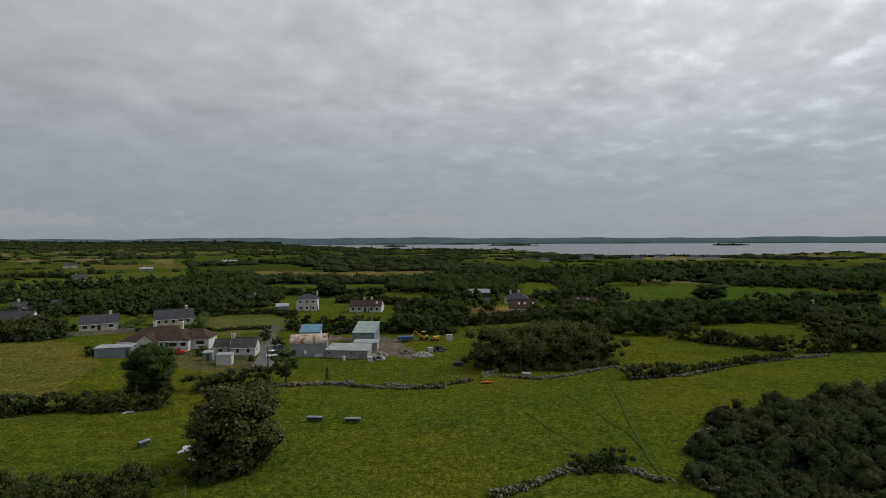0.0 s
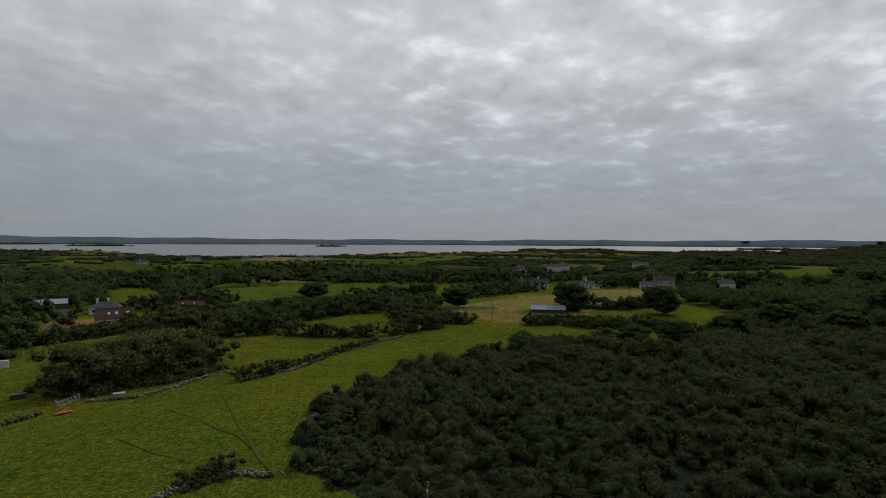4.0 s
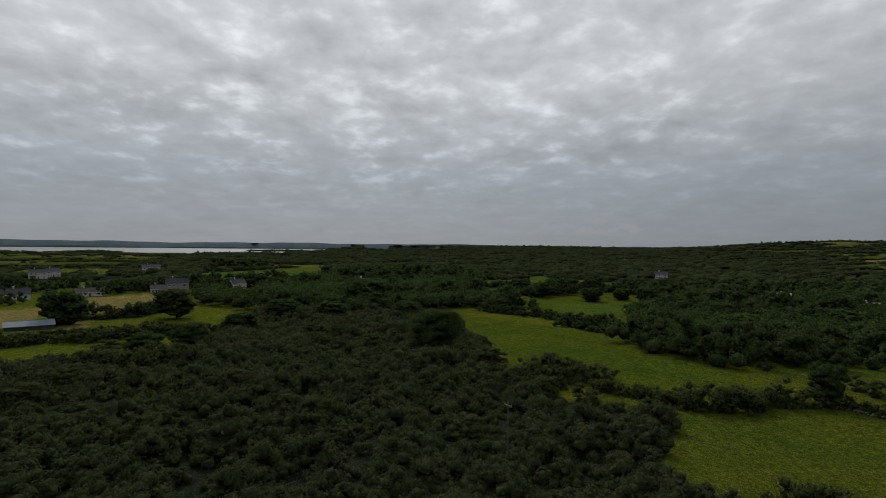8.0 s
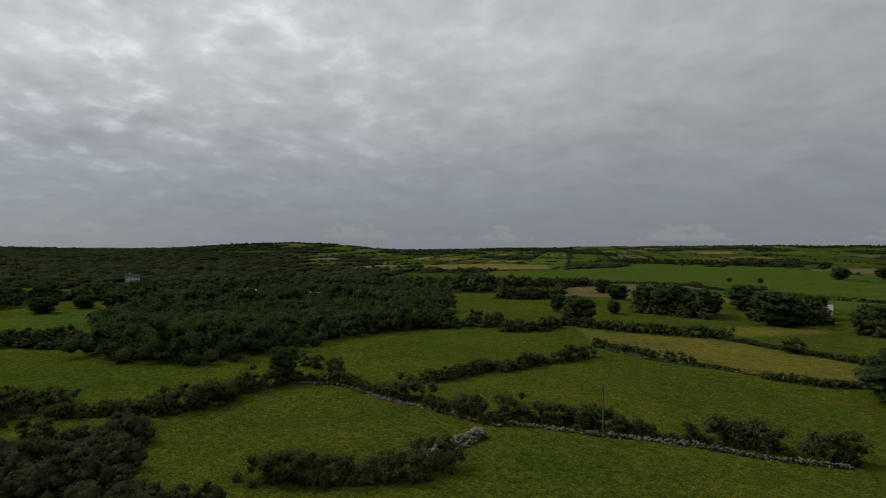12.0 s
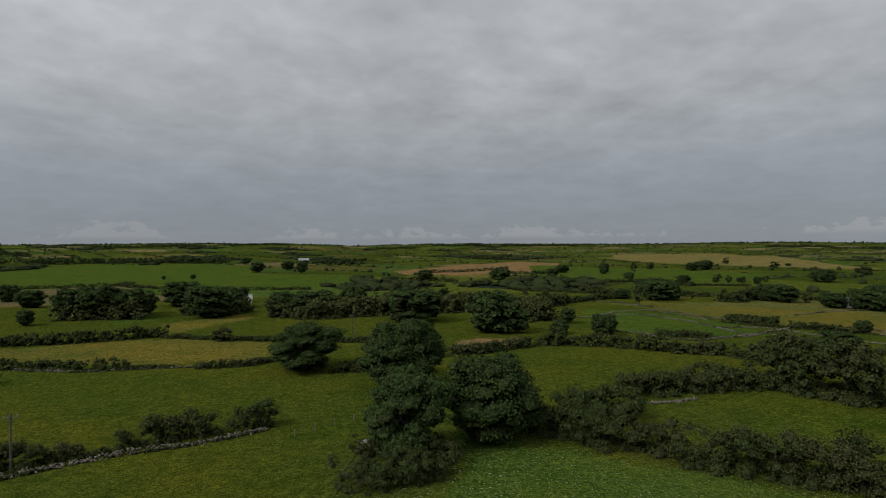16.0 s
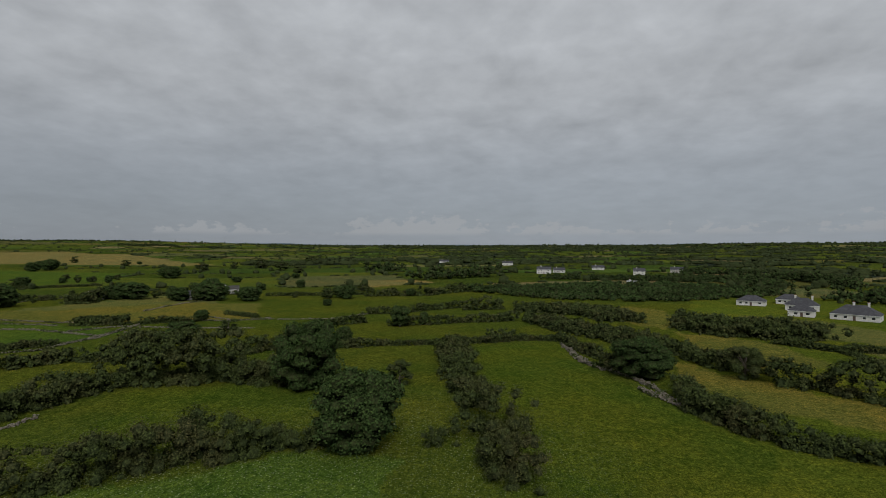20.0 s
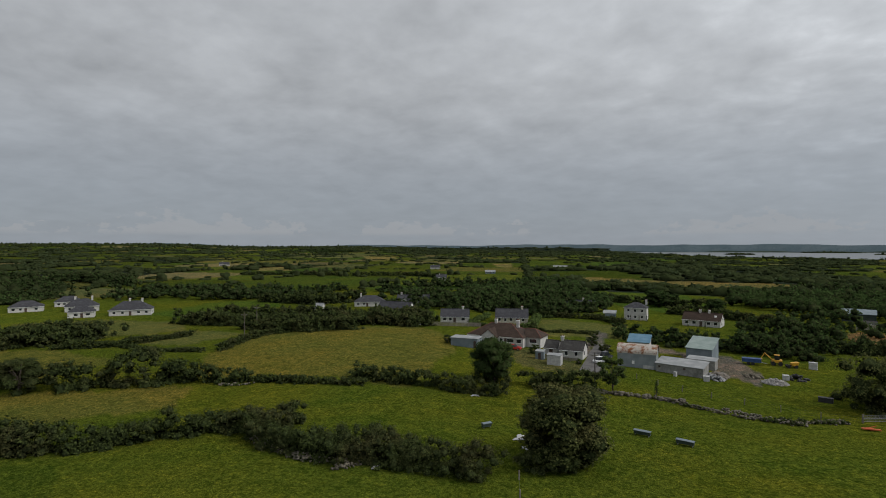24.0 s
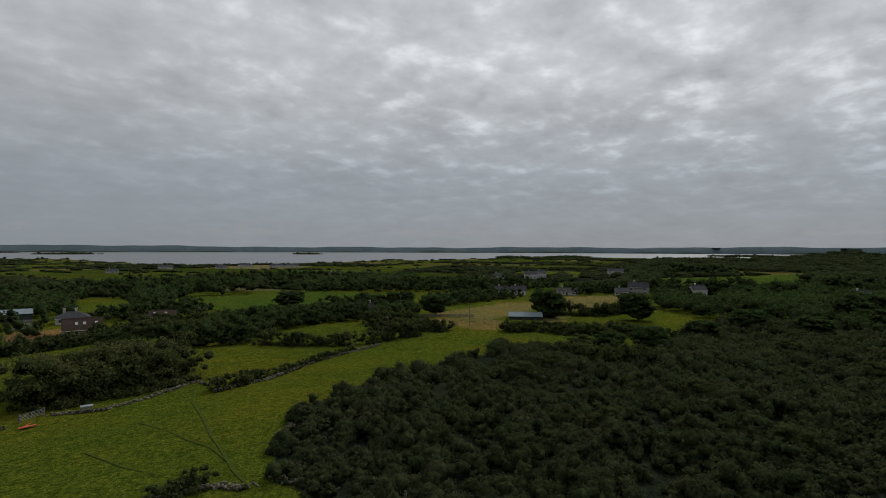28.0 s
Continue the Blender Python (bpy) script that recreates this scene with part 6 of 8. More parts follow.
M_PANE = grained("window_glass", (0.015, 0.018, 0.020), (0.03, 0.034, 0.036), 1.0, 0.12, bump=0.0, spec=0.6)
M_FRAME = grained("white_window_frame", (0.7, 0.7, 0.69), (0.78, 0.78, 0.77), 2.0, 0.5, bump=0.05)
M_DOOR = grained("dark_door_paint", (0.05, 0.035, 0.03), (0.08, 0.05, 0.04), 2.0, 0.6, bump=0.1)
M_RIDGE = grained("red_ridge_tile", (0.15, 0.055, 0.04), (0.19, 0.07, 0.05), 2.0, 0.8)
M_TIMBER = grained("weathered_timber", (0.13, 0.115, 0.095), (0.20, 0.18, 0.155), 2.0, 0.9, bump=0.5)
M_POLE = grained("creosoted_pole_wood", (0.06, 0.052, 0.042), (0.10, 0.088, 0.074), 1.5, 0.9, bump=0.5)
M_STEEL = grained("galvanised_steel", (0.20, 0.205, 0.21), (0.28, 0.285, 0.29), 3.0, 0.6, 0.4, bump=0.1)
M_WIRE = grained("line_wire", (0.06, 0.06, 0.06), (0.10, 0.10, 0.10), 1.0, 0.5, 0.6, bump=0.0)
M_PLASTIC = grained("white_plastic", (0.38, 0.38, 0.38), (0.50, 0.50, 0.49), 1.5, 0.55, bump=0.1)
M_TROUGH = grained("dark_green_plastic", (0.035, 0.055, 0.045), (0.055, 0.075, 0.062), 2.0, 0.6, bump=0.1)
M_BLACK = grained("black_plastic", (0.02, 0.02, 0.022), (0.035, 0.035, 0.036), 2.0, 0.6, bump=0.1)
M_YELLOW = grained("yellow_machine_paint", (0.50, 0.26, 0.02), (0.60, 0.33, 0.04), 1.5, 0.5, bump=0.1, stain=(0.2, 0.12, 0.06))
M_ORANGE = grained("orange_red_paint", (0.42, 0.08, 0.025), (0.50, 0.11, 0.04), 1.5, 0.55, bump=0.1)
M_TRAILER = grained("blue_trailer_paint", (0.02, 0.05, 0.15), (0.035, 0.075, 0.20), 1.5, 0.5, bump=0.1)
M_CARWHITE = grained("white_car_paint", (0.70, 0.70, 0.70), (0.76, 0.76, 0.76), 1.0, 0.25, bump=0.0, spec=0.6)
M_CARDARK = grained("dark_car_paint", (0.03, 0.035, 0.05), (0.05, 0.055, 0.07), 1.0, 0.25, bump=0.0, spec=0.6)
M_CARRED = grained("red_car_paint", (0.42, 0.03, 0.025), (0.48, 0.04, 0.03), 1.0, 0.25, bump=0.0, spec=0.6)
M_RUBBER = grained("tyre_rubber", (0.02, 0.02, 0.02), (0.035, 0.035, 0.035), 3.0, 0.9, bump=0.2)
M_GRAVEL = grained("grey_gravel", (0.22, 0.21, 0.20), (0.32, 0.31, 0.29), 2.5, 0.95, bump=0.8)
M_TARMAC = grained("worn_tarmac", (0.075, 0.072, 0.07), (0.11, 0.105, 0.10), 0.7, 0.95, bump=0.4)


def part(name, bm, mat, parent, label=""):
    me = bpy.data.meshes.new(name)
    bm.to_mesh(me)
    bm.free()
    me.materials.append(mat)
    ob = new(name, me)
    ob.parent = parent
    return tagged(ob, label) if label else ob


def box(x0, x1, y0, y1, z0, z1, bevel=0.0, bm=None):
    own = bm or bmesh.new()
    made = bmesh.ops.create_cube(own, size=1, matrix=Matrix.Translation(((x0 + x1) / 2, (y0 + y1) / 2, (z0 + z1) / 2)) @ Matrix.Diagonal((x1 - x0, y1 - y0, z1 - z0, 1)))
    if bevel:
        edges = list({e for v in made["verts"] for e in v.link_edges})
        bmesh.ops.bevel(own, geom=edges, offset=bevel, segments=1, affect="EDGES")
    return own


def prism(outline, axis, a, b, bm=None):
    """An outline in the other two axes, drawn out along x or y from a to b."""
    own = bm or bmesh.new()
    put = (lambda u, v, k: (k, u, v)) if axis == "x" else (lambda u, v, k: (u, k, v))
    lo = [own.verts.new(put(u, v, a)) for u, v in outline]
    hi = [own.verts.new(put(u, v, b)) for u, v in outline]
    own.faces.new(lo[::-1])
    own.faces.new(hi)
    for i in range(len(outline)):
        j = (i + 1) % len(outline)
        own.faces.new((lo[i], lo[j], hi[j], hi[i]))
    bmesh.ops.recalc_face_normals(own, faces=own.faces[:])
    return own


def solid(points, faces, bm=None):
    own = bm or bmesh.new()
    vs = [own.verts.new(p) for p in points]
    for f in faces:
        own.faces.new([vs[i] for i in f])
    bmesh.ops.recalc_face_normals(own, faces=own.faces[:])
    return own


def rod(p, q, r0, r1, sides=8, bm=None):
    own = bm or bmesh.new()
    p, q = Vector(p), Vector(q)
    turn = (q - p).to_track_quat("Z", "Y")
    rings = [[own.verts.new(c + turn @ Vector((r * math.cos(2 * math.pi * k / sides), r * math.sin(2 * math.pi * k / sides), 0))) for k in range(sides)] for c, r in ((p, r0), (q, r1))]
    for k in range(sides):
        own.faces.new((rings[0][k], rings[0][(k + 1) % sides], rings[1][(k + 1) % sides], rings[1][k]))
    own.faces.new(rings[0][::-1])
    own.faces.new(rings[1])
    return own


def thing(name, x, y, turn, label, category, group="", sink=0.0):
    ob = new(name)
    ob.matrix_basis = pose(x, y, float(land(x, y)) - sink, 0, 0, turn)
    return tagged(ob, label, category, group)


def window(parent, x, z, w, h, face="front", at=0.0):
    """A framed window on the front (at y), or on a side wall (at x)."""
    t = 0.06
    if face == "front":
        fr = part("window", box(x - w / 2, x + w / 2, at - t, at + 0.02, z, z + h), M_FRAME, parent)
        part("pane", box(x - w / 2 + 0.07, x + w / 2 - 0.07, at - t - 0.012, at - t + 0.01, z + 0.07, z + h - 0.07), M_PANE, fr)
        part("sill", box(x - w / 2 - 0.08, x + w / 2 + 0.08, at - 0.14, at, z - 0.08, z), M_FRAME, fr)
    else:
        s = 1 if at > 0 else -1
        xa, xb = sorted((at - 0.02 * s, at + t * s))
        fr = part("window", box(xa, xb, x - w / 2, x + w / 2, z, z + h), M_FRAME, parent)
        xa, xb = sorted((at + t * s - 0.01 * s, at + (t + 0.012) * s))
        part("pane", box(xa, xb, x - w / 2 + 0.07, x + w / 2 - 0.07, z + 0.07, z + h - 0.07), M_PANE, fr)


def house(x, y, turn, w, d, wall, rise_, style, roof_mat, wall_mat, label, chimneys=(0.3,), windows=(), door=None, storeys=1, name="house", sides=True, porch=None, ridge=None, skylights=()):
    """A house whose front stands on the local x axis and looks towards -y."""
    top = thing(name, x, y, turn, label, "house", "houses of the townland", 0.15)
    e, o = 0.35, 0.14
    half = d / 2
    if style == "gable":
        part("wall", prism([(0, -0.5), (d, -0.5), (d, wall), (half, wall + rise_ - 0.05), (0, wall)], "x", -w / 2, w / 2), wall_mat, top)
        for s, n in ((0, "front"), (1, "back")):
            y0 = -e if s == 0 else d + e
            z0 = wall - e * rise_ / half
            a, b = (y0, z0), (half, wall + rise_)
            part("roof", prism([a, b, (half, wall + rise_ + o), (y0, z0 + o)], "x", -w / 2 - 0.2, w / 2 + 0.2), roof_mat, top)
        part("ridge", box(-w / 2 - 0.2, w / 2 + 0.2, half - 0.12, half + 0.12, wall + rise_ + o - 0.04, wall + rise_ + o + 0.08), ridge or roof_mat, top)
    else:
        part("wall", box(-w / 2, w / 2, 0, d, -0.5, wall), wall_mat, top)
        k = min(half, w / 2 - 0.4)
        P = [(-w / 2 - e, -e, wall), (w / 2 + e, -e, wall), (w / 2 + e, d + e, wall), (-w / 2 - e, d + e, wall), (-w / 2 + k, half, wall + rise_), (w / 2 - k, half, wall + rise_)]
        part("roof", solid(P, [(0, 1, 5, 4), (1, 2, 5), (2, 3, 4, 5), (3, 0, 4), (3, 2, 1, 0)]), roof_mat, top)
        if ridge:
            for i, j in ((0, 4), (1, 5), (4, 5), (2, 5), (3, 4)):
                part("ridge", rod(P[i], P[j], 0.08, 0.08, 5), ridge, top)
    part("gutter", box(-w / 2 - 0.2, w / 2 + 0.2, -e - 0.1, -e, wall - 0.16, wall - 0.04), M_FRAME, top)
    for f in chimneys:
        cx = (f - 0.5) * w
        st = part("chimney", box(cx - 0.4, cx + 0.4, half - 0.35, half + 0.35, wall + rise_ - 1.0, wall + rise_ + 1.0, 0.03), wall_mat, top)
        part("cap", box(cx - 0.48, cx + 0.48, half - 0.43, half + 0.43, wall + rise_ + 1.0, wall + rise_ + 1.12), M_FRAME, st)
        for q in (-0.18, 0.18):
            part("pot", rod((cx + q, half, wall + rise_ + 1.12), (cx + q, half, wall + rise_ + 1.45), 0.11, 0.09), M_RIDGE, st)
    level = wall / storeys
    for s in range(storeys):
        for f, ww in windows:
            window(top, (f - 0.5) * w, s * level + 0.95, ww, 1.15)
    if door is not None:
        q = (door - 0.5) * w
        dr = part("door", box(q - 0.5, q + 0.5, -0.06, 0.03, -0.05, 2.1), M_DOOR, top)
        part("handle", box(q + 0.33, q + 0.4, -0.11, -0.06, 1.0, 1.08), M_STEEL, dr)
        part("step", box(q - 0.8, q + 0.8, -0.9, -0.02, -0.3, -0.08), M_BLOCK, top)
    if sides:
        for s in (-1, 1):
            window(top, d * 0.33, 0.95, 1.1, 1.15, "side", s * w / 2)
            if style == "gable" and rise_ > 2.4:
                window(top, half, wall + 0.3, 0.8, 0.9, "side", s * w / 2)
    for f in skylights:
        q = (f - 0.5) * w
        zz = wall + rise_ * 0.55
        yy = half * 0.55
        sl = rise_ / half
        part("skylight", solid([(q - 0.4, yy - 0.4, zz - 0.4 * sl + 0.2), (q + 0.4, yy - 0.4, zz - 0.4 * sl + 0.2), (q + 0.4, yy + 0.4, zz + 0.4 * sl + 0.2), (q - 0.4, yy + 0.4, zz + 0.4 * sl + 0.2)] + [(q - 0.4, yy - 0.4, zz - 0.4 * sl), (q + 0.4, yy - 0.4, zz - 0.4 * sl), (q + 0.4, yy + 0.4, zz + 0.4 * sl), (q - 0.4, yy + 0.4, zz + 0.4 * sl)],
             [(0, 1, 2, 3), (0, 1, 5, 4), (1, 2, 6, 5), (2, 3, 7, 6), (3, 0, 4, 7)]), M_PLASTIC, top)
    if porch:
        f, pw, pd, ph = porch
        q = (f - 0.5) * w
        part("porch_wall", prism([(q - pw / 2, -0.4), (q + pw / 2, -0.4), (q + pw / 2, wall), (q, wall + ph - 0.05), (q - pw / 2, wall)], "y", -pd, 0.02), wall_mat, top)
        for s in (-1, 1):
            z0 = wall - 0.3 * ph / (pw / 2)
            part("porch_roof", prism([(q + s * (pw / 2 + 0.3), z0), (q, wall + ph), (q, wall + ph + o), (q + s * (pw / 2 + 0.3), z0 + o)], "y", -pd - 0.25, half), roof_mat, top)
        window(top, q, 0.8, pw * 0.5, 1.3, "front", -pd)
    return top


W4 = ((0.12, 1.3), (0.32, 1.3), (0.70, 1.3), (0.88, 1.3))
W3 = ((0.15, 1.4), (0.35, 1.2), (0.8, 1.4))

# the lane past the cottage
track([(-38.9, 127.4), (-40.2, 133.9), (-42.1, 144.2), (-44.6, 157.2), (-46.4, 166.2)], 4.6, "worn grey tarmac lane between the farm buildings", M_TARMAC, "lane")

# the farm's long bungalow and its cottage
bungalow = house(-71.8, 143.0, 4, 17.5, 11.0, 2.5, 3.2, "hip", M_TILE, M_RENDER, "long white bungalow with brown tiled hip roof and red ridges", (0.40, 0.80), ((0.08, 1.2), (0.16, 1.2), (0.62, 1.0), (0.78, 2.2), (0.93, 1.5)), 0.70, porch=(0.42, 5.0, 1.6, 2.0), ridge=M_RIDGE, sides=False)
part("wing_wall", box(8.7, 13.2, 2.5, 9.5, -0.5, 2.5), M_RENDER, bungalow)
wp = [(8.5, 2.1, 2.5), (13.6, 2.1, 2.5), (13.6, 9.9, 2.5), (8.5, 9.9, 2.5), (7.5, 6.0, 4.6), (10.6, 6.0, 4.6)]
part("wing_roof", solid(wp, [(0, 1, 5, 4), (1, 2, 5), (2, 3, 4, 5), (3, 0, 4), (3, 2, 1, 0)]), M_TILE, bungalow)
for i, j in ((1, 5), (4, 5), (2, 5)):
    part("wing_ridge", rod(wp[i], wp[j], 0.08, 0.08, 5), M_RIDGE, bungalow)
window(bungalow, 11.0, 0.9, 2.2, 1.2, "front", 2.5)
house(-47.4, 139.5, 6, 6.2, 6.0, 2.3, 2.1, "gable", M_GREYTILE, M_RENDER, "small white cottage with grey tiled gable roof", (0.02,), ((0.3, 0.9), (0.72, 0.9)), None, name="cottage")
house(-53.4, 140.5, 6, 3.6, 5.0, 2.0, 1.7, "gable", M_GREYTILE, M_RENDER, "low white outhouse built against the cottage", (), (), 0.5, name="outhouse", sides=False)

# neighbours
house(-105.4, 176.0, 28, 10.8, 8.0, 2.4, 2.5, "gable", M_SLATE, M_RENDER, "white bungalow with slate gable roof beside a timber fence", (0.78,), W3, 0.5)
house(-89.0, 192.0, 24, 12.6, 8.0, 2.3, 3.0, "gable", M_SLATE, M_CREAM, "cream bungalow with wide dark slate roof", (0.82,), ((0.12, 1.1), (0.3, 1.1), (0.48, 1.1), (0.66, 1.1), (0.85, 1.1)), None)
house(-164.0, 231.0, 30, 17.0, 9.0, 2.5, 3.0, "gable", M_SLATE, M_RENDER, "white bungalow with dark slate roof among garden trees", (0.12,), W4, 0.5, porch=(0.25, 4.0, 1.2, 2.0))
house(-139.0, 180.0, 8, 15.0, 9.0, 2.4, 3.6, "gable", M_SLATE, M_RENDER, "slate-roofed house with white gable half hidden by bushes", (), W3, 0.5)
house(-83.5, 258.0, 10, 14.0, 8.0, 2.4, 2.8, "gable", M_SLATE, M_CREAM, "cream bungalow with slate roof and projecting gable", (0.6,), W3, 0.5, porch=(0.8, 5.0, 1.5, 2.3))
house(-52.0, 235.0, 6, 9.0, 7.0, 5.2, 2.2, "hip", M_SLATE, M_RENDER, "two-storey white farmhouse with slate hip roof", (0.95,), ((0.2, 1.0), (0.5, 1.0), (0.8, 1.0)), None, storeys=2)
house(-26.0, 227.5, -6, 13.5, 7.5, 2.5, 2.6, "gable", M_TILE, M_RENDER, "white bungalow with red-brown tiled roof and chimneys", (0.42, 0.66), W4, 0.5, skylights=(0.85,))
house(42.0, 250.0, -10, 11.0, 8.0, 2.6, 2.4, "hip", M_SLATE, M_CREAM, "cream bungalow with dark hip roof", (0.25, 0.6), W3, None)
house(39.3, 216.5, -8, 11.5, 8.0, 2.2, 3.6, "gable", M_TILE, M_STONEWALL, "stone-fronted house with big brown roof and skylights", (), ((0.15, 1.0), (0.35, 1.0), (0.8, 1.0)), 0.58, skylights=(0.35, 0.55, 0.85))
house(26.0, 244.0, -6, 6.0, 5.0, 2.6, 0.9, "gable", M_GREYTILE, M_CREAM, "small cream flat-fronted annexe", (), ((0.3, 0.8), (0.7, 0.8)), None, name="annexe", sides=False)
house(138.0, 193.0, -36, 11.0, 8.0, 2.4, 3.2, "gable", M_GREYTILE, M_RENDER, "grey-tiled house sunk among trees", (0.8,), (), None)
house(145.5, 190.0, 40, 4.0, 5.0, 2.3, 1.6, "gable", M_SLATE, M_RENDER, "white garage with small slate gable", (), (), 0.5, name="garage", sides=False)
house(70.0, 235.0, -18, 10.0, 7.0, 2.2, 2.4, "gable", M_TILE, M_CREAM, "low brown-roofed house behind hedges", (), (), None, skylights=(0.2, 0.6))
house(-307.5, 112.0, 66, 13.5, 9.0, 2.6, 2.8, "hip", M_SLATE, M_RENDER, "white bungalow with slate hip roof on the lane", (), W3, 0.5)
house(-262.0, 116.0, 62, 10.0, 8.0, 2.7, 3.0, "hip", M_SLATE, M_RENDER, "white house wing with hip roof and tall windows", (), ((0.3, 1.6), (0.75, 1.6)), 0.52)
house(-253.0, 132.5, 54, 17.0, 10.0, 2.7, 3.8, "hip", M_SLATE, M_RENDER, "large white bungalow with slate hip roof and chimneys", (0.45, 0.75), W4, 0.5)
house(-288.0, 128.0, 66, 14.0, 9.0, 2.7, 3.4, "hip", M_SLATE, M_RENDER, "white bungalow with slate roof behind its neighbours", (0.3, 0.8), W3, None)
house(-316.0, 134.0, 66, 12.0, 8.0, 2.6, 2.8, "hip", M_SLATE, M_RENDER, "white bungalow with slate hip roof", (), W3, None)
house(-179.5, 214.5, 38, 15.5, 9.0, 2.5, 3.0, "hip", M_SLATE, M_RENDER, "white bungalow with slate hip roof and end chimney", (0.2,), W4, 0.42)
house(-182.4, 180.0, 10, 4.0, 5.0, 1.6, 2.6, "gable", M_PALE, M_RENDER, "white gabled shed standing in the hedges", (), (), None, name="gabled_shed", sides=False)
# the village and scattered houses: place, turn, width, wall, roof
house(326, 298, -44, 13, 8, 2.6, 3, "gable", M_GREYTILE, M_CREAM, "grey-roofed cream house by the village road", (0.3,), W3, 0.5)
house(353, 308, -30, 12, 8, 2.8, 3.2, "gable", M_TILE, M_RENDER, "white gabled house with brown roof by the road", (0.3,), W3, 0.5)
house(419, 351, -48, 14, 8, 2.6, 3, "hip", M_SLATE, M_RENDER, "white house with slate roof up the road", (0.3,), W3, 0.5)
house(267, 221, -46, 9, 8, 2.6, 3.2, "gable", M_SLATE, M_RENDER, "white house with slate roof and bay", (0.3,), W3, 0.5)
house(276, 215, -52, 10, 8, 2.8, 3.2, "gable", M_SLATE, M_RENDER, "white house with slate roof beside its twin", (0.3,), W3, 0.5)
house(450, 334, -50, 13, 8, 5.2, 2.8, "gable", M_SLATE, M_RENDER, "tall white two-storey house with slate roof", (0.3,), W3, 0.5, storeys=2)
house(486, 347, -40, 11, 8, 5, 2.8, "gable", M_SLATE, M_RENDER, "white two-storey house end-on to the road", (0.3,), W3, 0.5, storeys=2)
house(303, 196, -55, 14, 8, 2.4, 2.4, "gable", M_GREYTILE, M_RENDER, "long low grey-roofed house behind a field", (0.3,), W3, 0.5)
house(586, 313, -60, 18, 10, 4.8, 3.2, "gable", M_SLATE, M_RENDER, "big white house at the edge of the woods", (0.3,), W3, 0.5, storeys=2)
house(338, 164, -60, 13, 8, 5, 3.4, "gable", M_SLATE, M_STONEWALL, "large stone house with slate roof", (0.3,), W3, 0.5, storeys=2)
house(327, 170, -62, 9, 8, 2.6, 2.4, "gable", M_SLATE, M_STONEWALL, "stone house wing with slate roof", (0.3,), W3, 0.5)
house(357, 132, -45, 9, 8, 4, 3, "gable", M_SLATE, M_RENDER, "white gabled house among trees", (0.3,), W3, 0.5)
house(386, 53, -60, 9, 8, 4.6, 3, "gable", M_SLATE, M_RENDER, "white gabled house standing in the woods", (0.3,), W3, 0.5, storeys=2)
house(365, 823, -24, 22, 10, 2.8, 3.2, "hip", M_SLATE, M_RENDER, "wide white house near the lake shore", (0.3,), W3, 0.5)
house(400, 788, -27, 22, 10, 2.6, 3, "hip", M_SLATE, M_RENDER, "low white house near the lake shore", (0.3,), W3, 0.5)
house(419, 775, -30, 22, 10, 2.6, 3, "hip", M_SLATE, M_RENDER, "low white house among shore trees", (0.3,), W3, 0.5)
house(315, 792, -20, 16, 10, 2.6, 3, "gable", M_SLATE, M_RENDER, "white cottage near the lake", (0.3,), W3, 0.5)
house(305, 475, -33, 18, 10, 2.2, 2.6, "gable", M_TILE, M_CREAM, "low brown-roofed house in the trees", (0.3,), W3, 0.5)
house(545, -226, -112, 12, 8, 4.5, 3, "gable", M_SLATE, M_RENDER, "white house alone in the bog woodland", (0.3,), W3, 0.5, storeys=2)
house(333, -215, -120, 8, 8, 2.4, 1, "gable", M_PALE, M_RENDER, "low white shed among trees", (0.3,), W3, 0.5)
house(271, -219, -128, 9, 8, 2.4, 0.9, "gable", M_PALE, M_RENDER, "low pale-roofed shed among trees", (0.3,), W3, 0.5)
house(224, -239, -137, 5, 8, 2.8, 1.8, "gable", M_PALE, M_RENDER, "small white gabled shed in the wood", (0.3,), W3, 0.5)
house(13, -351, -178, 7, 8, 2.6, 2.4, "gable", M_PALE, M_RENDER, "small white house by the pasture", (0.3,), W3, 0.5)
house(-271, -192, 125, 9, 8, 2.6, 2.4, "gable", M_SLATE, M_RENDER, "white cottage among dark trees", (0.3,), W3, 0.5)
house(-320, -196, 121, 12, 8, 2.8, 2.2, "gable", M_GREYTILE, M_RENDER, "white-walled cottage beside tall trees", (0.3,), W3, 0.5)
house(-262, -243, 133, 10, 8, 2.6, 1.6, "gable", M_GREYTILE, M_STONEWALL, "stone outbuilding with low roof", (0.3,), W3, 0.5)
house(-613, 9, 89, 16, 10, 5, 3, "gable", M_SLATE, M_RENDER, "long white two-storey house far across the fields", (0.3,), W3, 0.5, storeys=2)
house(-650, 27, 87, 14, 8, 3, 3, "gable", M_SLATE, M_RENDER, "white farmhouse far across the fields", (0.3,), W3, 0.5)
house(-734, 81, 84, 16, 10, 3, 3, "gable", M_SLATE, M_RENDER, "white farmhouse far off", (0.3,), W3, 0.5)
house(-917, -47, 93, 18, 10, 4, 3, "gable", M_SLATE, M_RENDER, "white house on a far lane", (0.3,), W3, 0.5)
house(-997, -170, 100, 18, 10, 3, 3, "gable", M_SLATE, M_RENDER, "white cottage on a far lane", (0.3,), W3, 0.5)
house(-602, 109, 80, 12, 8, 4.5, 3, "gable", M_SLATE, M_RENDER, "white house behind far hedges", (0.3,), W3, 0.5, storeys=2)
house(-655, 160, 76, 14, 8, 4, 3, "gable", M_SLATE, M_STONEWALL, "grey house behind far hedges", (0.3,), W3, 0.5)
house(-450, 76, 80, 8, 8, 2.6, 1, "gable", M_PALE, M_RENDER, "low pale shed in the scrub", (0.3,), W3, 0.5)
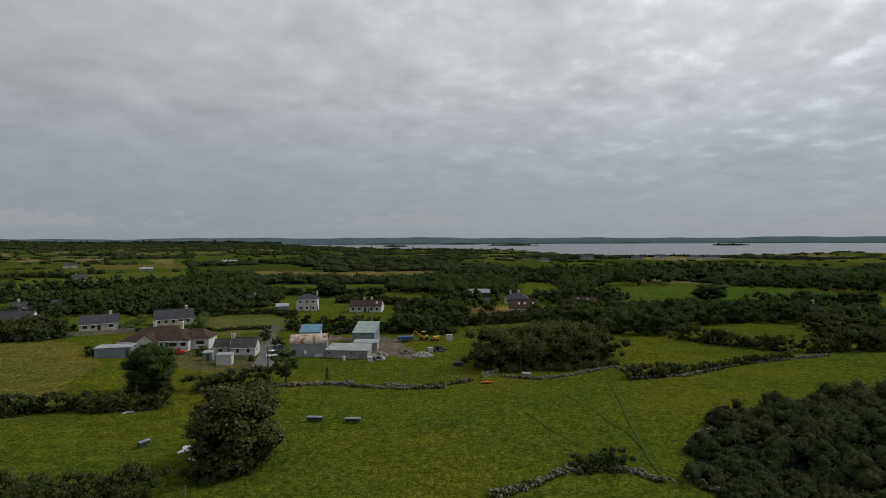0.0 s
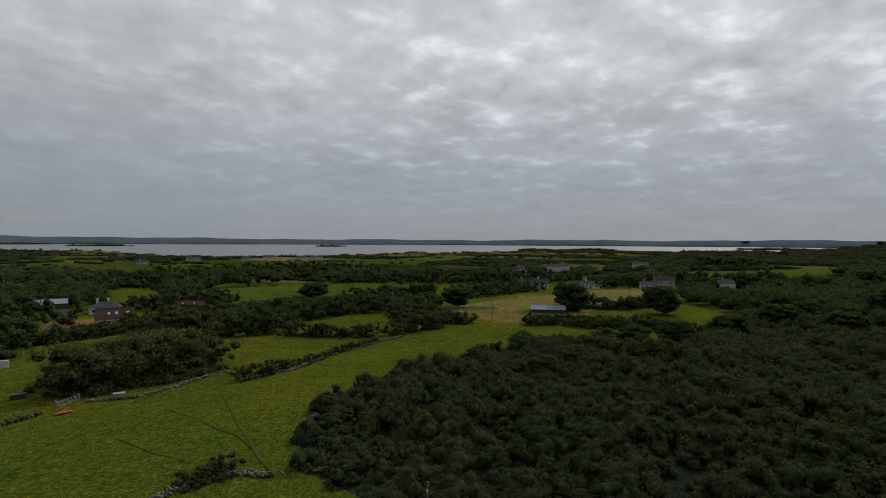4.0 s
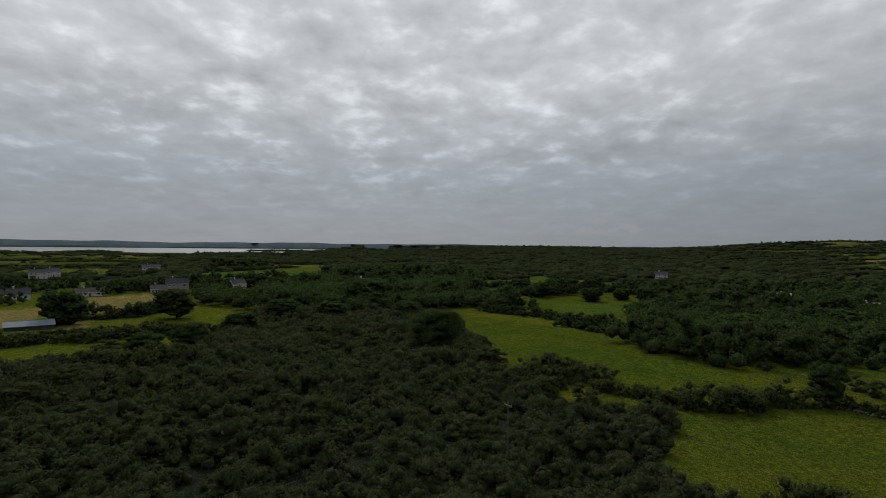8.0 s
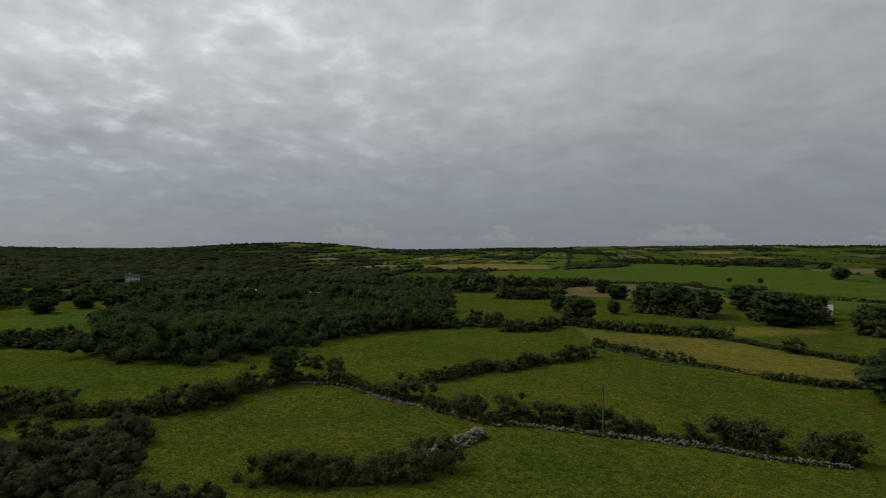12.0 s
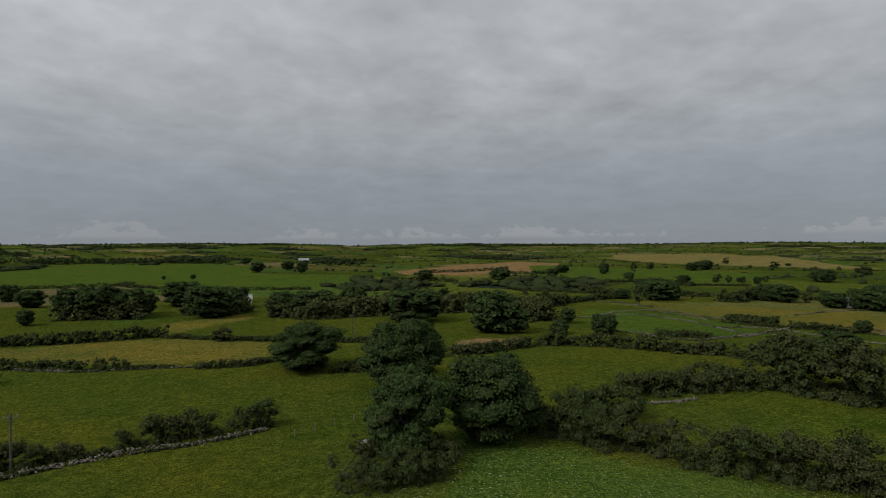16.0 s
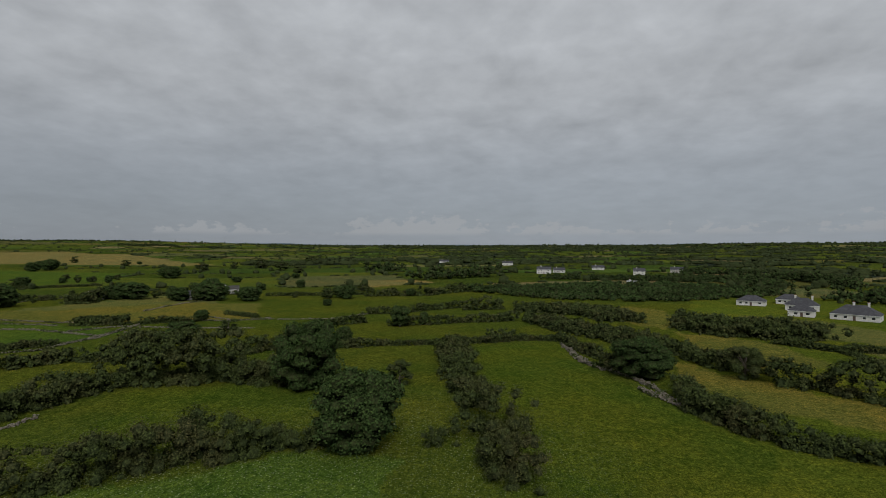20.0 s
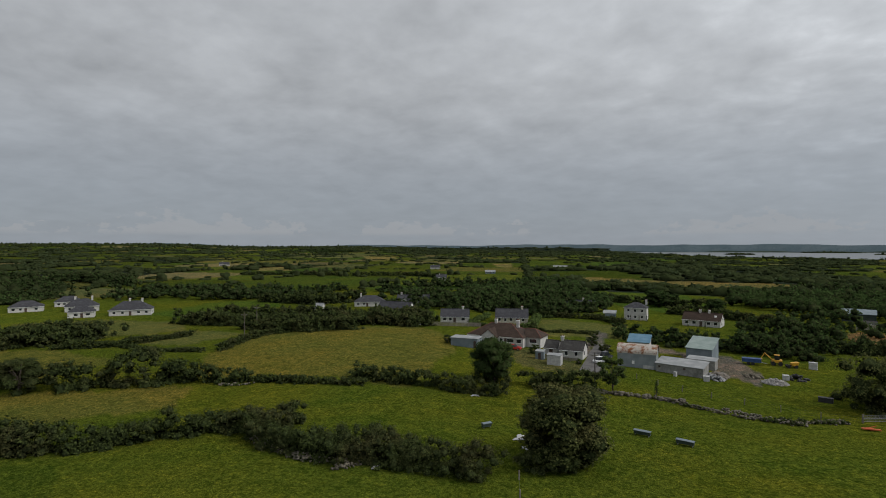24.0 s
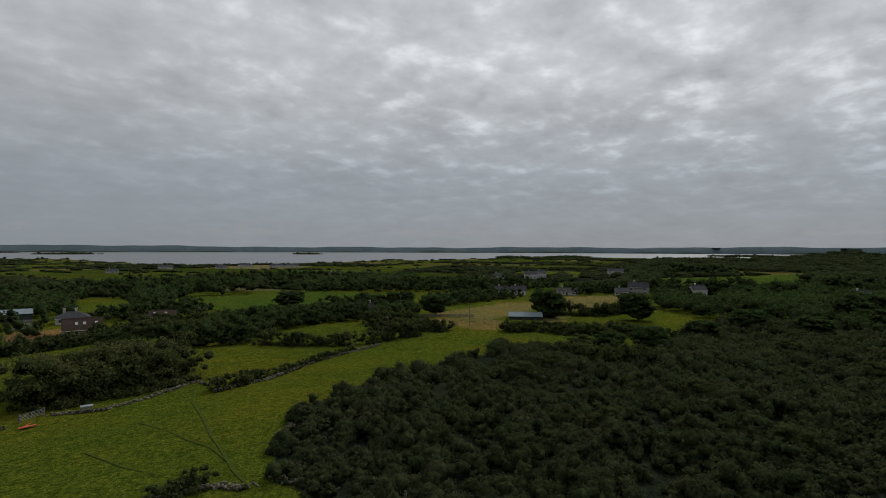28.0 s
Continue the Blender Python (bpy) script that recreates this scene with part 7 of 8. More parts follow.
house(-290, 566, 27, 12, 8, 2.6, 1.4, "gable", M_PALE, M_GREYSHEET, "grey sheet-roofed barn behind the woods", (0.3,), W3, 0.5)
house(-273, 756, 20, 20, 10, 3, 1.5, "gable", M_PALE, M_RENDER, "pale-roofed barn far off", (0.3,), W3, 0.5)
house(-423, 652, 33, 14, 8, 2.8, 3, "gable", M_SLATE, M_RENDER, "white house far among hedges", (0.3,), W3, 0.5)
house(-267, 422, 32, 10, 8, 2.6, 2.6, "gable", M_SLATE, M_RENDER, "white cottage hidden by trees", (0.3,), W3, 0.5)
house(255, 845, -17, 20, 10, 3, 3, "gable", M_SLATE, M_RENDER, "white house on the shore road", (0.3,), W3, 0.5)
house(167, 754, -12, 14, 8, 2.6, 2.6, "gable", M_SLATE, M_RENDER, "small house in the shore fields", (0.3,), W3, 0.5)
house(-84, -1377, 176, 26, 10, 4, 4, "gable", M_PALE, M_STONEWALL, "grey farm buildings on the far rise", (0.3,), W3, 0.5)
house(-793, 570, 54, 16, 10, 3, 3, "gable", M_SLATE, M_RENDER, "white house among far hedges", (0.3,), W3, 0.5)


# ---- farm sheds ----
def shed(name, x, y, turn, w, d, front, back, wall_mat, roof_mat, label, openings=(), over=0.25):
    """A lean-to shed; its roof falls from back to front."""
    top = thing(name, x, y, turn, label, "shed", "farm sheds", 0.1)
    part("wall", prism([(0, -0.4), (d, -0.4), (d, back), (0, front)], "x", -w / 2, w / 2), wall_mat, top)
    sl = (back - front) / d
    part("roof", prism([(-over, front - over * sl + 0.03), (d + over, back + over * sl + 0.03), (d + over, back + over * sl + 0.13), (-over, front - over * sl + 0.13)], "x", -w / 2 - over, w / 2 + over), roof_mat, top)
    for f, ww, z0, z1 in openings:
        q = (f - 0.5) * w
        part("door", box(q - ww / 2, q + ww / 2, -0.07, 0.03, z0, z1), M_PLASTIC if z1 < 1.6 else M_DOOR, top)
    return top


barrel = thing("round_roofed_shed", -30.6, 139.8, 6, "galvanised hay shed with rusty curved roof", "shed", "farm sheds", 0.1)
part("wall", box(-4.6, 4.6, 0, 6.0, -0.4, 3.6), M_GALV, barrel)
arc = [(3.0 - 3.0 * math.cos(k * math.pi / 12), 3.6 + 1.9 * math.sin(k * math.pi / 12)) for k in range(13)]
part("gable", prism(arc, "x", -4.55, -4.45), M_GALV, barrel)
part("gable", prism(arc, "x", 4.45, 4.55), M_GALV, barrel)
outer = [(3.0 - 3.12 * math.cos(k * math.pi / 12), 3.58 + 2.02 * math.sin(k * math.pi / 12)) for k in range(13)]
part("roof", prism(outer + arc[::-1], "x", -4.8, 4.8), M_RUST, barrel)
part("door", box(1.6, 4.0, -0.06, 0.03, -0.1, 0.9), M_PLASTIC, barrel, "low white door panel")
part("hatch", box(-1.1, -0.5, -0.06, 0.03, 1.0, 1.8), M_FRAME, barrel)
shed("low_shed", -20.6, 138.3, -9, 10.8, 4.6, 2.2, 3.0, M_BLOCK, M_PALE, "long block shed with pale sheet roof", ((0.08, 0.5, 1.2, 1.7), (0.62, 0.5, 1.4, 1.8)))
shed("tall_shed", -18.6, 158.5, -6, 6.4, 8.0, 3.4, 5.4, M_GREYSHEET, M_GREENROOF, "tall grey clad shed with grey-green lean-to roof")
shed("side_shed", -17.0, 148.5, -7, 6.5, 3.0, 2.3, 2.6, M_BLOCK, M_PALE, "low block lean-to with pale roof")
shed("blue_roofed_shed", -35.6, 165.0, 6, 6.0, 6.0, 2.3, 3.7, M_RENDER, M_BLUE, "white-walled shed with blue sheet roof")
shed("container_store", -76.2, 132.4, 10, 8.0, 4.0, 2.5, 2.6, M_GREYSHEET, M_PALE, "blue-grey cabin store with white roof", ((0.9, 0.7, 0.0, 1.9),))
shed("garden_shed", -53.6, 132.8, 10, 2.2, 2.0, 2.1, 2.3, M_GREYSHEET, M_PALE, "small blue-grey garden shed", ((0.5, 0.7, 0.0, 1.8),), 0.1)
shed("white_cabin", -48.2, 128.8, 8, 3.4, 2.6, 2.5, 2.6, M_PLASTIC, M_PALE, "plain white flat-roofed cabin", (), 0.12)
shed("timber_lean_to", -111.0, 157.0, 30, 5.0, 3.5, 1.8, 2.3, M_RENDER, M_PALE, "low white lean-to by the fence")
shed("blue_gabled_shed", -62.4, 234.0, 12, 5.0, 4.0, 2.4, 3.2, M_GREYSHEET, M_PALE, "small grey-blue shed by the farmhouse")
shed("dark_barn", 26.5, 271.0, -6, 11.0, 8.0, 3.2, 4.4, M_DARKSHEET, M_GREYSHEET, "dark clad barn with grey roof")
barn = thing("low_barn", 183.5, 139.0, -50, "low dark-clad barn with grey sheet roof behind bushes", "barn", "farm sheds", 1.1)
part("wall", prism([(0, -0.4), (7, -0.4), (7, 2.6), (3.5, 3.9), (0, 2.6)], "x", -6.8, 6.8), M_DARKSHEET, barn)
for pair_ in (((-0.5, 2.45), (3.5, 3.95)), ((7.5, 2.45), (3.5, 3.95))):
    (ya_, za_), (yb_, zb_) = pair_
    part("roof", prism([(ya_, za_), (yb_, zb_), (yb_, zb_ + 0.12), (ya_, za_ + 0.12)], "x", -7.2, 7.2), M_GREYSHEET, barn)
part("ridge", box(-7.2, 7.2, 3.35, 3.65, 4.02, 4.14), M_GREYSHEET, barn)
part("door", box(-2.0, 2.0, -0.06, 0.03, -0.1, 2.4), M_DARKSHEET, barn)
hedge([(150.7, 123.6), (158.8, 119.5), (166.1, 114.4)], 4.2, 5)



# gardens of the farm and its neighbours
garden_hedge([(-97.2, 174.2), (-101.3, 188.3), (-107.0, 206.4)], 1.8, 1.6)
garden_hedge([(-79.3, 180.2), (-75.9, 183.3)], 2.0, 1.8)
garden_hedge([(-77.2, 184.2), (-86.4, 211.6)], 2.4, 1.8)
garden_hedge([(-96.5, 172.8), (-90.8, 173.2)], 1.4, 1.2)
garden_hedge([(-163.9, 211.8), (-170.3, 229.7)], 1.6, 1.4)
garden_hedge([(-89.2, 218.4), (-83.5, 221.3)], 1.2, 1.2)
for gx, gy, gh in ((-57.5, 139.0, 2.6), (-41.5, 152.0, 3.0), (-44.0, 157.0, 2.2), (-83.0, 134.5, 2.4), (-48.8, 163.0, 3.2), (-43.6, 134.6, 1.6)):
    put_tree("bush", gx, gy, gh, gh * 0.6, int(gh * 10))
for gx, gy in ((-56.5, 231.5), (-53.0, 231.0), (-49.5, 230.8), (-46.5, 231.0), (-30.0, 223.5), (-24.0, 222.5), (-160.0, 222.0), (-151.0, 224.0)):
    put_tree("fir", gx, gy, 2.6, 0.8, int(-gx))


# ---- poles and lines ----
def utility_pole(x, y, tall=8.8, turn=0.0, arm=True):
    top = thing("utility_pole", x, y, turn, "weathered wooden utility pole with crossarm", "utility pole", "utility poles", 0.2)
    part("pole", rod((0, 0, -0.4), (0, 0, tall), 0.15, 0.10, 10), M_POLE, top)
    if arm:
        a = part("crossarm", box(-0.85, 0.85, -0.06, 0.06, tall - 0.75, tall - 0.62), M_TIMBER, top)
        for q in (-0.75, 0, 0.75):
            part("insulator", rod((q, 0, tall - 0.62), (q, 0, tall - 0.40), 0.045, 0.03), M_STEEL, a)
        part("brace", rod((-0.5, 0, tall - 0.7), (0, 0, tall - 1.3), 0.02, 0.02, 5), M_STEEL, top)
        part("brace", rod((0.5, 0, tall - 0.7), (0, 0, tall - 1.3), 0.02, 0.02, 5), M_STEEL, top)
    return top


POLES = [(30.4, 36.0, 9.0, 45), (73.0, -9.6, 9.4, 30), (34.0, -89.3, 8.7, 20), (-33.2, 113.0, 8.0, 0), (109.0, 138.0, 8.2, 30), (75.6, 205.0, 8.5, 0),
         (156.0, 188.5, 9.0, 0), (217.0, 286.6, 9.5, 0), (-134.0, 103.0, 8.5, 40), (-148.0, 118.7, 8.5, 40), (-26.8, -181.7, 8.8, 0), (246.0, 354.0, 9.5, 0), (150.0, 140.0, 8.5, 0)]
for px_, py_, ph_, pt_ in POLES:
    utility_pole(px_, py_, ph_, pt_)


def line_wire(a, b, sag, off=0.0):
    (xa, ya, ha, ta), (xb, yb, hb, tb) = a, b
    pa = Vector((xa + off * math.cos(radians(ta)), ya + off * math.sin(radians(ta)), float(land(xa, ya)) + ha - 0.55))
    pb = Vector((xb + off * math.cos(radians(tb)), yb + off * math.sin(radians(tb)), float(land(xb, yb)) + hb - 0.55))
    line = [(pa.lerp(pb, k / 16) - Vector((0, 0, 4 * sag * (k / 16) * (1 - k / 16))), 0.0055) for k in range(17)]
    me = limb_mesh([line])
    me.materials.append(M_WIRE)
    tagged(new("power_line", me), "thin sagging overhead power line", "power line", "power lines")


for o_ in (-0.75, 0.75):
    line_wire(POLES[0], POLES[1], 0.9, o_)
    line_wire(POLES[1], POLES[2], 1.2, o_)
line_wire(POLES[8], POLES[9], 0.4)


# ---- vehicles and yard things ----
def car(x, y, turn, paint, label, tall=1.45):
    top = thing("car", x, y, turn, label, "car", "parked cars")
    body = part("body", prism([(-2.1, 0.30), (2.1, 0.30), (2.15, 0.62), (1.9, 0.80), (0.85, 0.92), (-1.9, 0.95), (-2.12, 0.75)], "y", -0.85, 0.85), paint, top)
    part("cabin", solid([(-1.75, -0.78, 0.93), (0.95, -0.78, 0.9), (0.95, 0.78, 0.9), (-1.75, 0.78, 0.93), (-1.35, -0.6, tall), (0.25, -0.6, tall), (0.25, 0.6, tall), (-1.35, 0.6, tall)],
         [(0, 1, 5, 4), (1, 2, 6, 5), (2, 3, 7, 6), (3, 0, 4, 7), (4, 5, 6, 7)]), M_PANE, top, "dark glazed cabin")
    part("roof", box(-1.3, 0.2, -0.58, 0.58, tall, tall + 0.05), paint, top)
    for qx in (-1.3, 1.35):
        for qy in (-0.8, 0.8):
            wh = part("wheel", rod((qx, qy - 0.1, 0.31), (qx, qy + 0.1, 0.31), 0.31, 0.31, 12), M_RUBBER, top)
            part("rim", rod((qx, qy - 0.115, 0.31), (qx, qy + 0.115, 0.31), 0.19, 0.19, 10), M_STEEL, wh)
    for qy in (-0.6, 0.6):
        part("headlight", box(2.0, 2.14, qy - 0.18, qy + 0.18, 0.56, 0.7), M_PLASTIC, top)
    return top


car(-39.6, 139.6, 70, M_CARWHITE, "white car parked on the farm lane", 1.7)
car(-39.9, 146.0, 75, M_CARDARK, "dark van parked behind the white car", 1.9)
car(-64.0, 139.5, 10, M_CARRED, "red car parked before the bungalow")

trailer = thing("farm_trailer", -6.5, 162.0, 4, "blue tipping farm trailer", "trailer")
part("bed", box(-2.2, 2.2, -1.0, 1.0, 0.75, 1.7, 0.03), M_TRAILER, trailer)
part("drawbar", rod((2.2, 0, 0.75), (3.6, 0, 0.5), 0.07, 0.05), M_STEEL, trailer)
for qx in (-0.7, 0.3):
    for qy in (-0.95, 0.95):
        part("wheel", rod((qx, qy - 0.15, 0.42), (qx, qy + 0.15, 0.42), 0.42, 0.42, 12), M_RUBBER, trailer)


def digger(x, y, turn):
    top = thing("digger", x, y, turn, "old yellow digger with raised bucket arm", "digger")
    part("body", box(-1.3, 1.0, -0.75, 0.75, 0.7, 1.5, 0.08), M_YELLOW, top)
    cab = part("cab", box(-0.7, 0.4, -0.6, 0.6, 1.5, 2.6, 0.05), M_PANE, top)
    part("cab_roof", box(-0.8, 0.5, -0.68, 0.68, 2.6, 2.72), M_YELLOW, cab)
    part("arm", rod((0.9, 0, 1.4), (2.6, 0, 3.0), 0.16, 0.13, 6), M_YELLOW, top)
    part("arm", rod((2.6, 0, 3.0), (3.4, 0, 1.6), 0.13, 0.1, 6), M_YELLOW, top)
    part("bucket", prism([(3.1, 1.5), (3.8, 1.4), (4.0, 0.9), (3.3, 0.8)], "y", -0.5, 0.5), M_YELLOW, top)
    for qx in (-0.9, 0.7):
        for qy in (-0.8, 0.8):
            part("wheel", rod((qx, qy - 0.18, 0.55), (qx, qy + 0.18, 0.55), 0.55, 0.55, 14), M_RUBBER, top)
    return top


digger(-1.0, 164.5, 185)
dumper = thing("dumper", 2.6, 163.2, 20, "small orange-yellow dumper with open skip", "dumper")
part("skip", prism([(-0.3, 0.6), (0.9, 0.6), (1.3, 1.5), (-0.5, 1.3)], "y", -0.7, 0.7), M_YELLOW, dumper)
part("chassis", box(-1.5, 1.0, -0.5, 0.5, 0.45, 0.7), M_BLACK, dumper)
for qx in (-1.1, 0.6):
    for qy in (-0.65, 0.65):
        part("wheel", rod((qx, qy - 0.13, 0.4), (qx, qy + 0.13, 0.4), 0.4, 0.4, 12), M_RUBBER, dumper)


def heap(name, x, y, r, tall, mat, label, n=220, seed=3, size=0.4):
    """A pile of loose pieces."""
    rng = np.random.default_rng(seed)
    a, q = rng.uniform(0, 2 * math.pi, n), np.sqrt(rng.uniform(0, 1, n))
    xx, yy = x + r * q * np.cos(a), y + r * q * np.sin(a)
    z = land(xx, yy) + tall * (1 - q) * rng.uniform(0.4, 1, n)
    me = stones_mesh(np.column_stack([xx, yy, z]), size * rng.uniform(0.5, 1.4, (n, 3)), rng)
    me.materials.append(mat)
    return tagged(new(name, me), label, "heap", kind="stuff")


heap("gravel_heap", -1.0, 142.0, 2.6, 1.1, M_GRAVEL, "low heap of grey gravel in the yard", 260, 3)
heap("scrap_heap", -13.2, 138.5, 2.6, 1.2, M_STEEL, "scrap metal heaped by the shed end", 60, 4, 0.55)
heap("wood_heap", -12.5, 141.5, 2.2, 1.0, M_TIMBER, "heap of old broken timber beside the shed", 50, 5, 0.8)
heap("rubble_heap", -5.5, 146.0, 2.0, 0.7, M_STONE, "scattered pale rubble in the yard", 40, 6, 0.5)
heap("machinery_heap", 3.0, 149.0, 2.5, 1.2, M_BLACK, "dark machine parts lying in the yard", 36, 7, 0.6)
heap("pallet_heap", -28.0, 150.5, 3.0, 1.0, M_BLACK, "dark oddments stacked behind the sheds", 50, 8, 0.7)


def plain_box(name, x, y, turn, w, d, h, mat, label, category, z=0.0):
    top = thing(name, x, y, turn, label, category)
    part("body", box(-w / 2, w / 2, -d / 2, d / 2, z, z + h, 0.04), mat, top)
    part("lid", box(-w / 2 - 0.03, w / 2 + 0.03, -d / 2 - 0.03, d / 2 + 0.03, z + h, z + h + 0.06), mat, top)
    return top


plain_box("water_tank", -14.3, 135.2, 10, 1.2, 1.0, 1.1, M_PLASTIC, "white plastic water tank by the shed corner", "tank")
plain_box("fridge_box", -21.0, 136.0, -8, 0.7, 0.7, 1.0, M_PLASTIC, "white discarded appliance against the shed", "box")
plain_box("white_tank", 6.9, 164.0, -6, 1.8, 1.0, 1.7, M_PLASTIC, "white cube tank at the field edge", "tank")
plain_box("white_tank", 1.0, 147.0, 12, 1.2, 1.2, 1.1, M_PLASTIC, "small white tank in the yard", "tank")
plain_box("black_bin", 7.5, 129.4, -8, 2.4, 1.0, 0.9, M_BLACK, "black feed bin in the small field", "bin")


def trough(x, y, turn, w=2.5):
    top = thing("feed_trough", x, y, turn, "dark green covered feed trough on short legs", "trough", "feed troughs")
    part("tub", prism([(-0.35, 0.75), (-0.25, 0.22), (0.25, 0.22), (0.35, 0.75)], "x", -w / 2, w / 2), M_TROUGH, top)
    part("lid", prism([(-0.42, 0.75), (0.42, 0.75), (0.42, 0.82), (0, 0.92), (-0.42, 0.82)], "x", -w / 2 - 0.05, w / 2 + 0.05), M_GREYSHEET, top)
    for qx in (-w / 2 + 0.2, w / 2 - 0.2):
        for qy in (-0.2, 0.2):
            part("leg", box(qx - 0.04, qx + 0.04, qy - 0.04, qy + 0.04, 0, 0.24), M_STEEL, top)


trough(-18.6, 89.0, -4)
trough(-12.2, 88.0, -6)
trough(-41.2, 79.0, 60, 1.6)


def tarp(x, y, turn, w, d, label, seed):
    rng = np.random.default_rng(seed)
    n = 14
    top = thing("plastic_sheet", x, y, turn, label, "sheet")
    u, v = np.meshgrid(np.linspace(-1, 1, n), np.linspace(-1, 1, n))
    ang = np.arctan2(v, u)
    edge = 1 + 0.25 * np.sin(ang * 3 + seed) + 0.15 * np.sin(ang * 7)
    z = 0.08 + 0.14 * np.abs(np.sin(u * 3 + v * 4)) * (1 - 0.5 * (u * u + v * v)).clip(0.1) + rng.uniform(0, 0.06, (n, n))
    verts = np.stack([u * w / 2 * edge, v * d / 2 * edge, z], -1).reshape(-1, 3)
    k = np.arange((n - 1) * (n - 1))
    i = k // (n - 1) * n + k % (n - 1)
    quads = np.stack([i, i + 1, i + n + 1, i + n], 1)
    under = verts.copy()
    under[:, 2] -= 0.06
    me = mesh_from(np.concatenate([verts, under]), np.concatenate([quads, quads[:, ::-1] + n * n]), name="sheet")
    me.materials.append(M_PLASTIC)
    ob = new("sheet", me)
    ob.parent = top


tarp(-33.9, 77.8, 20, 2.6, 1.9, "crumpled white silage sheet in the grass", 2)
tarp(-31.9, 74.0, 0, 1.4, 0.9, "grey-white board and sheet by the bush", 5)
tarp(-46.8, 57.2, 30, 0.9, 1.9, "white plastic sheet leaning in the hedge", 7)
tarp(-51.5, 94.0, 30, 1.4, 0.9, "scrap of white plastic by the hedge", 9)
tarp(28.6, -154.6, 20, 2.0, 1.2, "white bag lying by the field wall", 11)


def field_gate(xa, ya, xb, yb):
    length, turn = math.hypot(xb - xa, yb - ya), math.degrees(math.atan2(yb - ya, xb - xa))
    top = thing("field_gate", xa, ya, turn, "galvanised five-bar field gate", "gate")
    for z in (0.25, 0.5, 0.75, 0.98, 1.2):
        part("bar", rod((0.1, 0, z), (length - 0.1, 0, z), 0.03, 0.03, 6), M_STEEL, top)
    for q in (0.1, length / 2, length - 0.1):
        part("upright", rod((q, 0, 0.15), (q, 0, 1.25), 0.035, 0.035, 6), M_STEEL, top)
    for q in (0, length):
        part("post", box(q - 0.12, q + 0.12, -0.12, 0.12, -0.3, 1.45, 0.02), M_TIMBER, top)


field_gate(12.0, 117.0, 15.8, 119.4)
mower = thing("hay_mower", 12.6, 112.2, 10, "orange-red mower frame lying in the grass", "mower")
part("frame", box(-1.3, 1.3, -0.25, 0.25, 0.2, 0.4, 0.03), M_ORANGE, mower)
part("arm", rod((-0.8, 0, 0.35), (0.9, 0.6, 0.75), 0.06, 0.05), M_ORANGE, mower)
part("deck", box(-0.5, 0.6, 0.1, 0.9, 0.1, 0.3, 0.04), M_ORANGE, mower)
crate = thing("slatted_crate", 21.8, 116.6, -12, "grey slatted feeder crate by the thicket wall", "crate")
part("floor", box(-0.9, 0.9, -0.6, 0.6, 0.1, 0.2), M_TIMBER, crate)
for k in range(9):
    q = -0.85 + k * 0.2125
    part("slat", box(q - 0.06, q + 0.06, -0.64, -0.58, 0.1, 1.05), M_STEEL, crate)
for s in (-0.92, 0.92):
    part("side", box(s - 0.03, s + 0.03, -0.6, 0.6, 0.1, 1.05), M_STEEL, crate)
part("roof", box(-1.0, 1.0, -0.7, 0.7, 1.05, 1.12), M_GALV, crate)


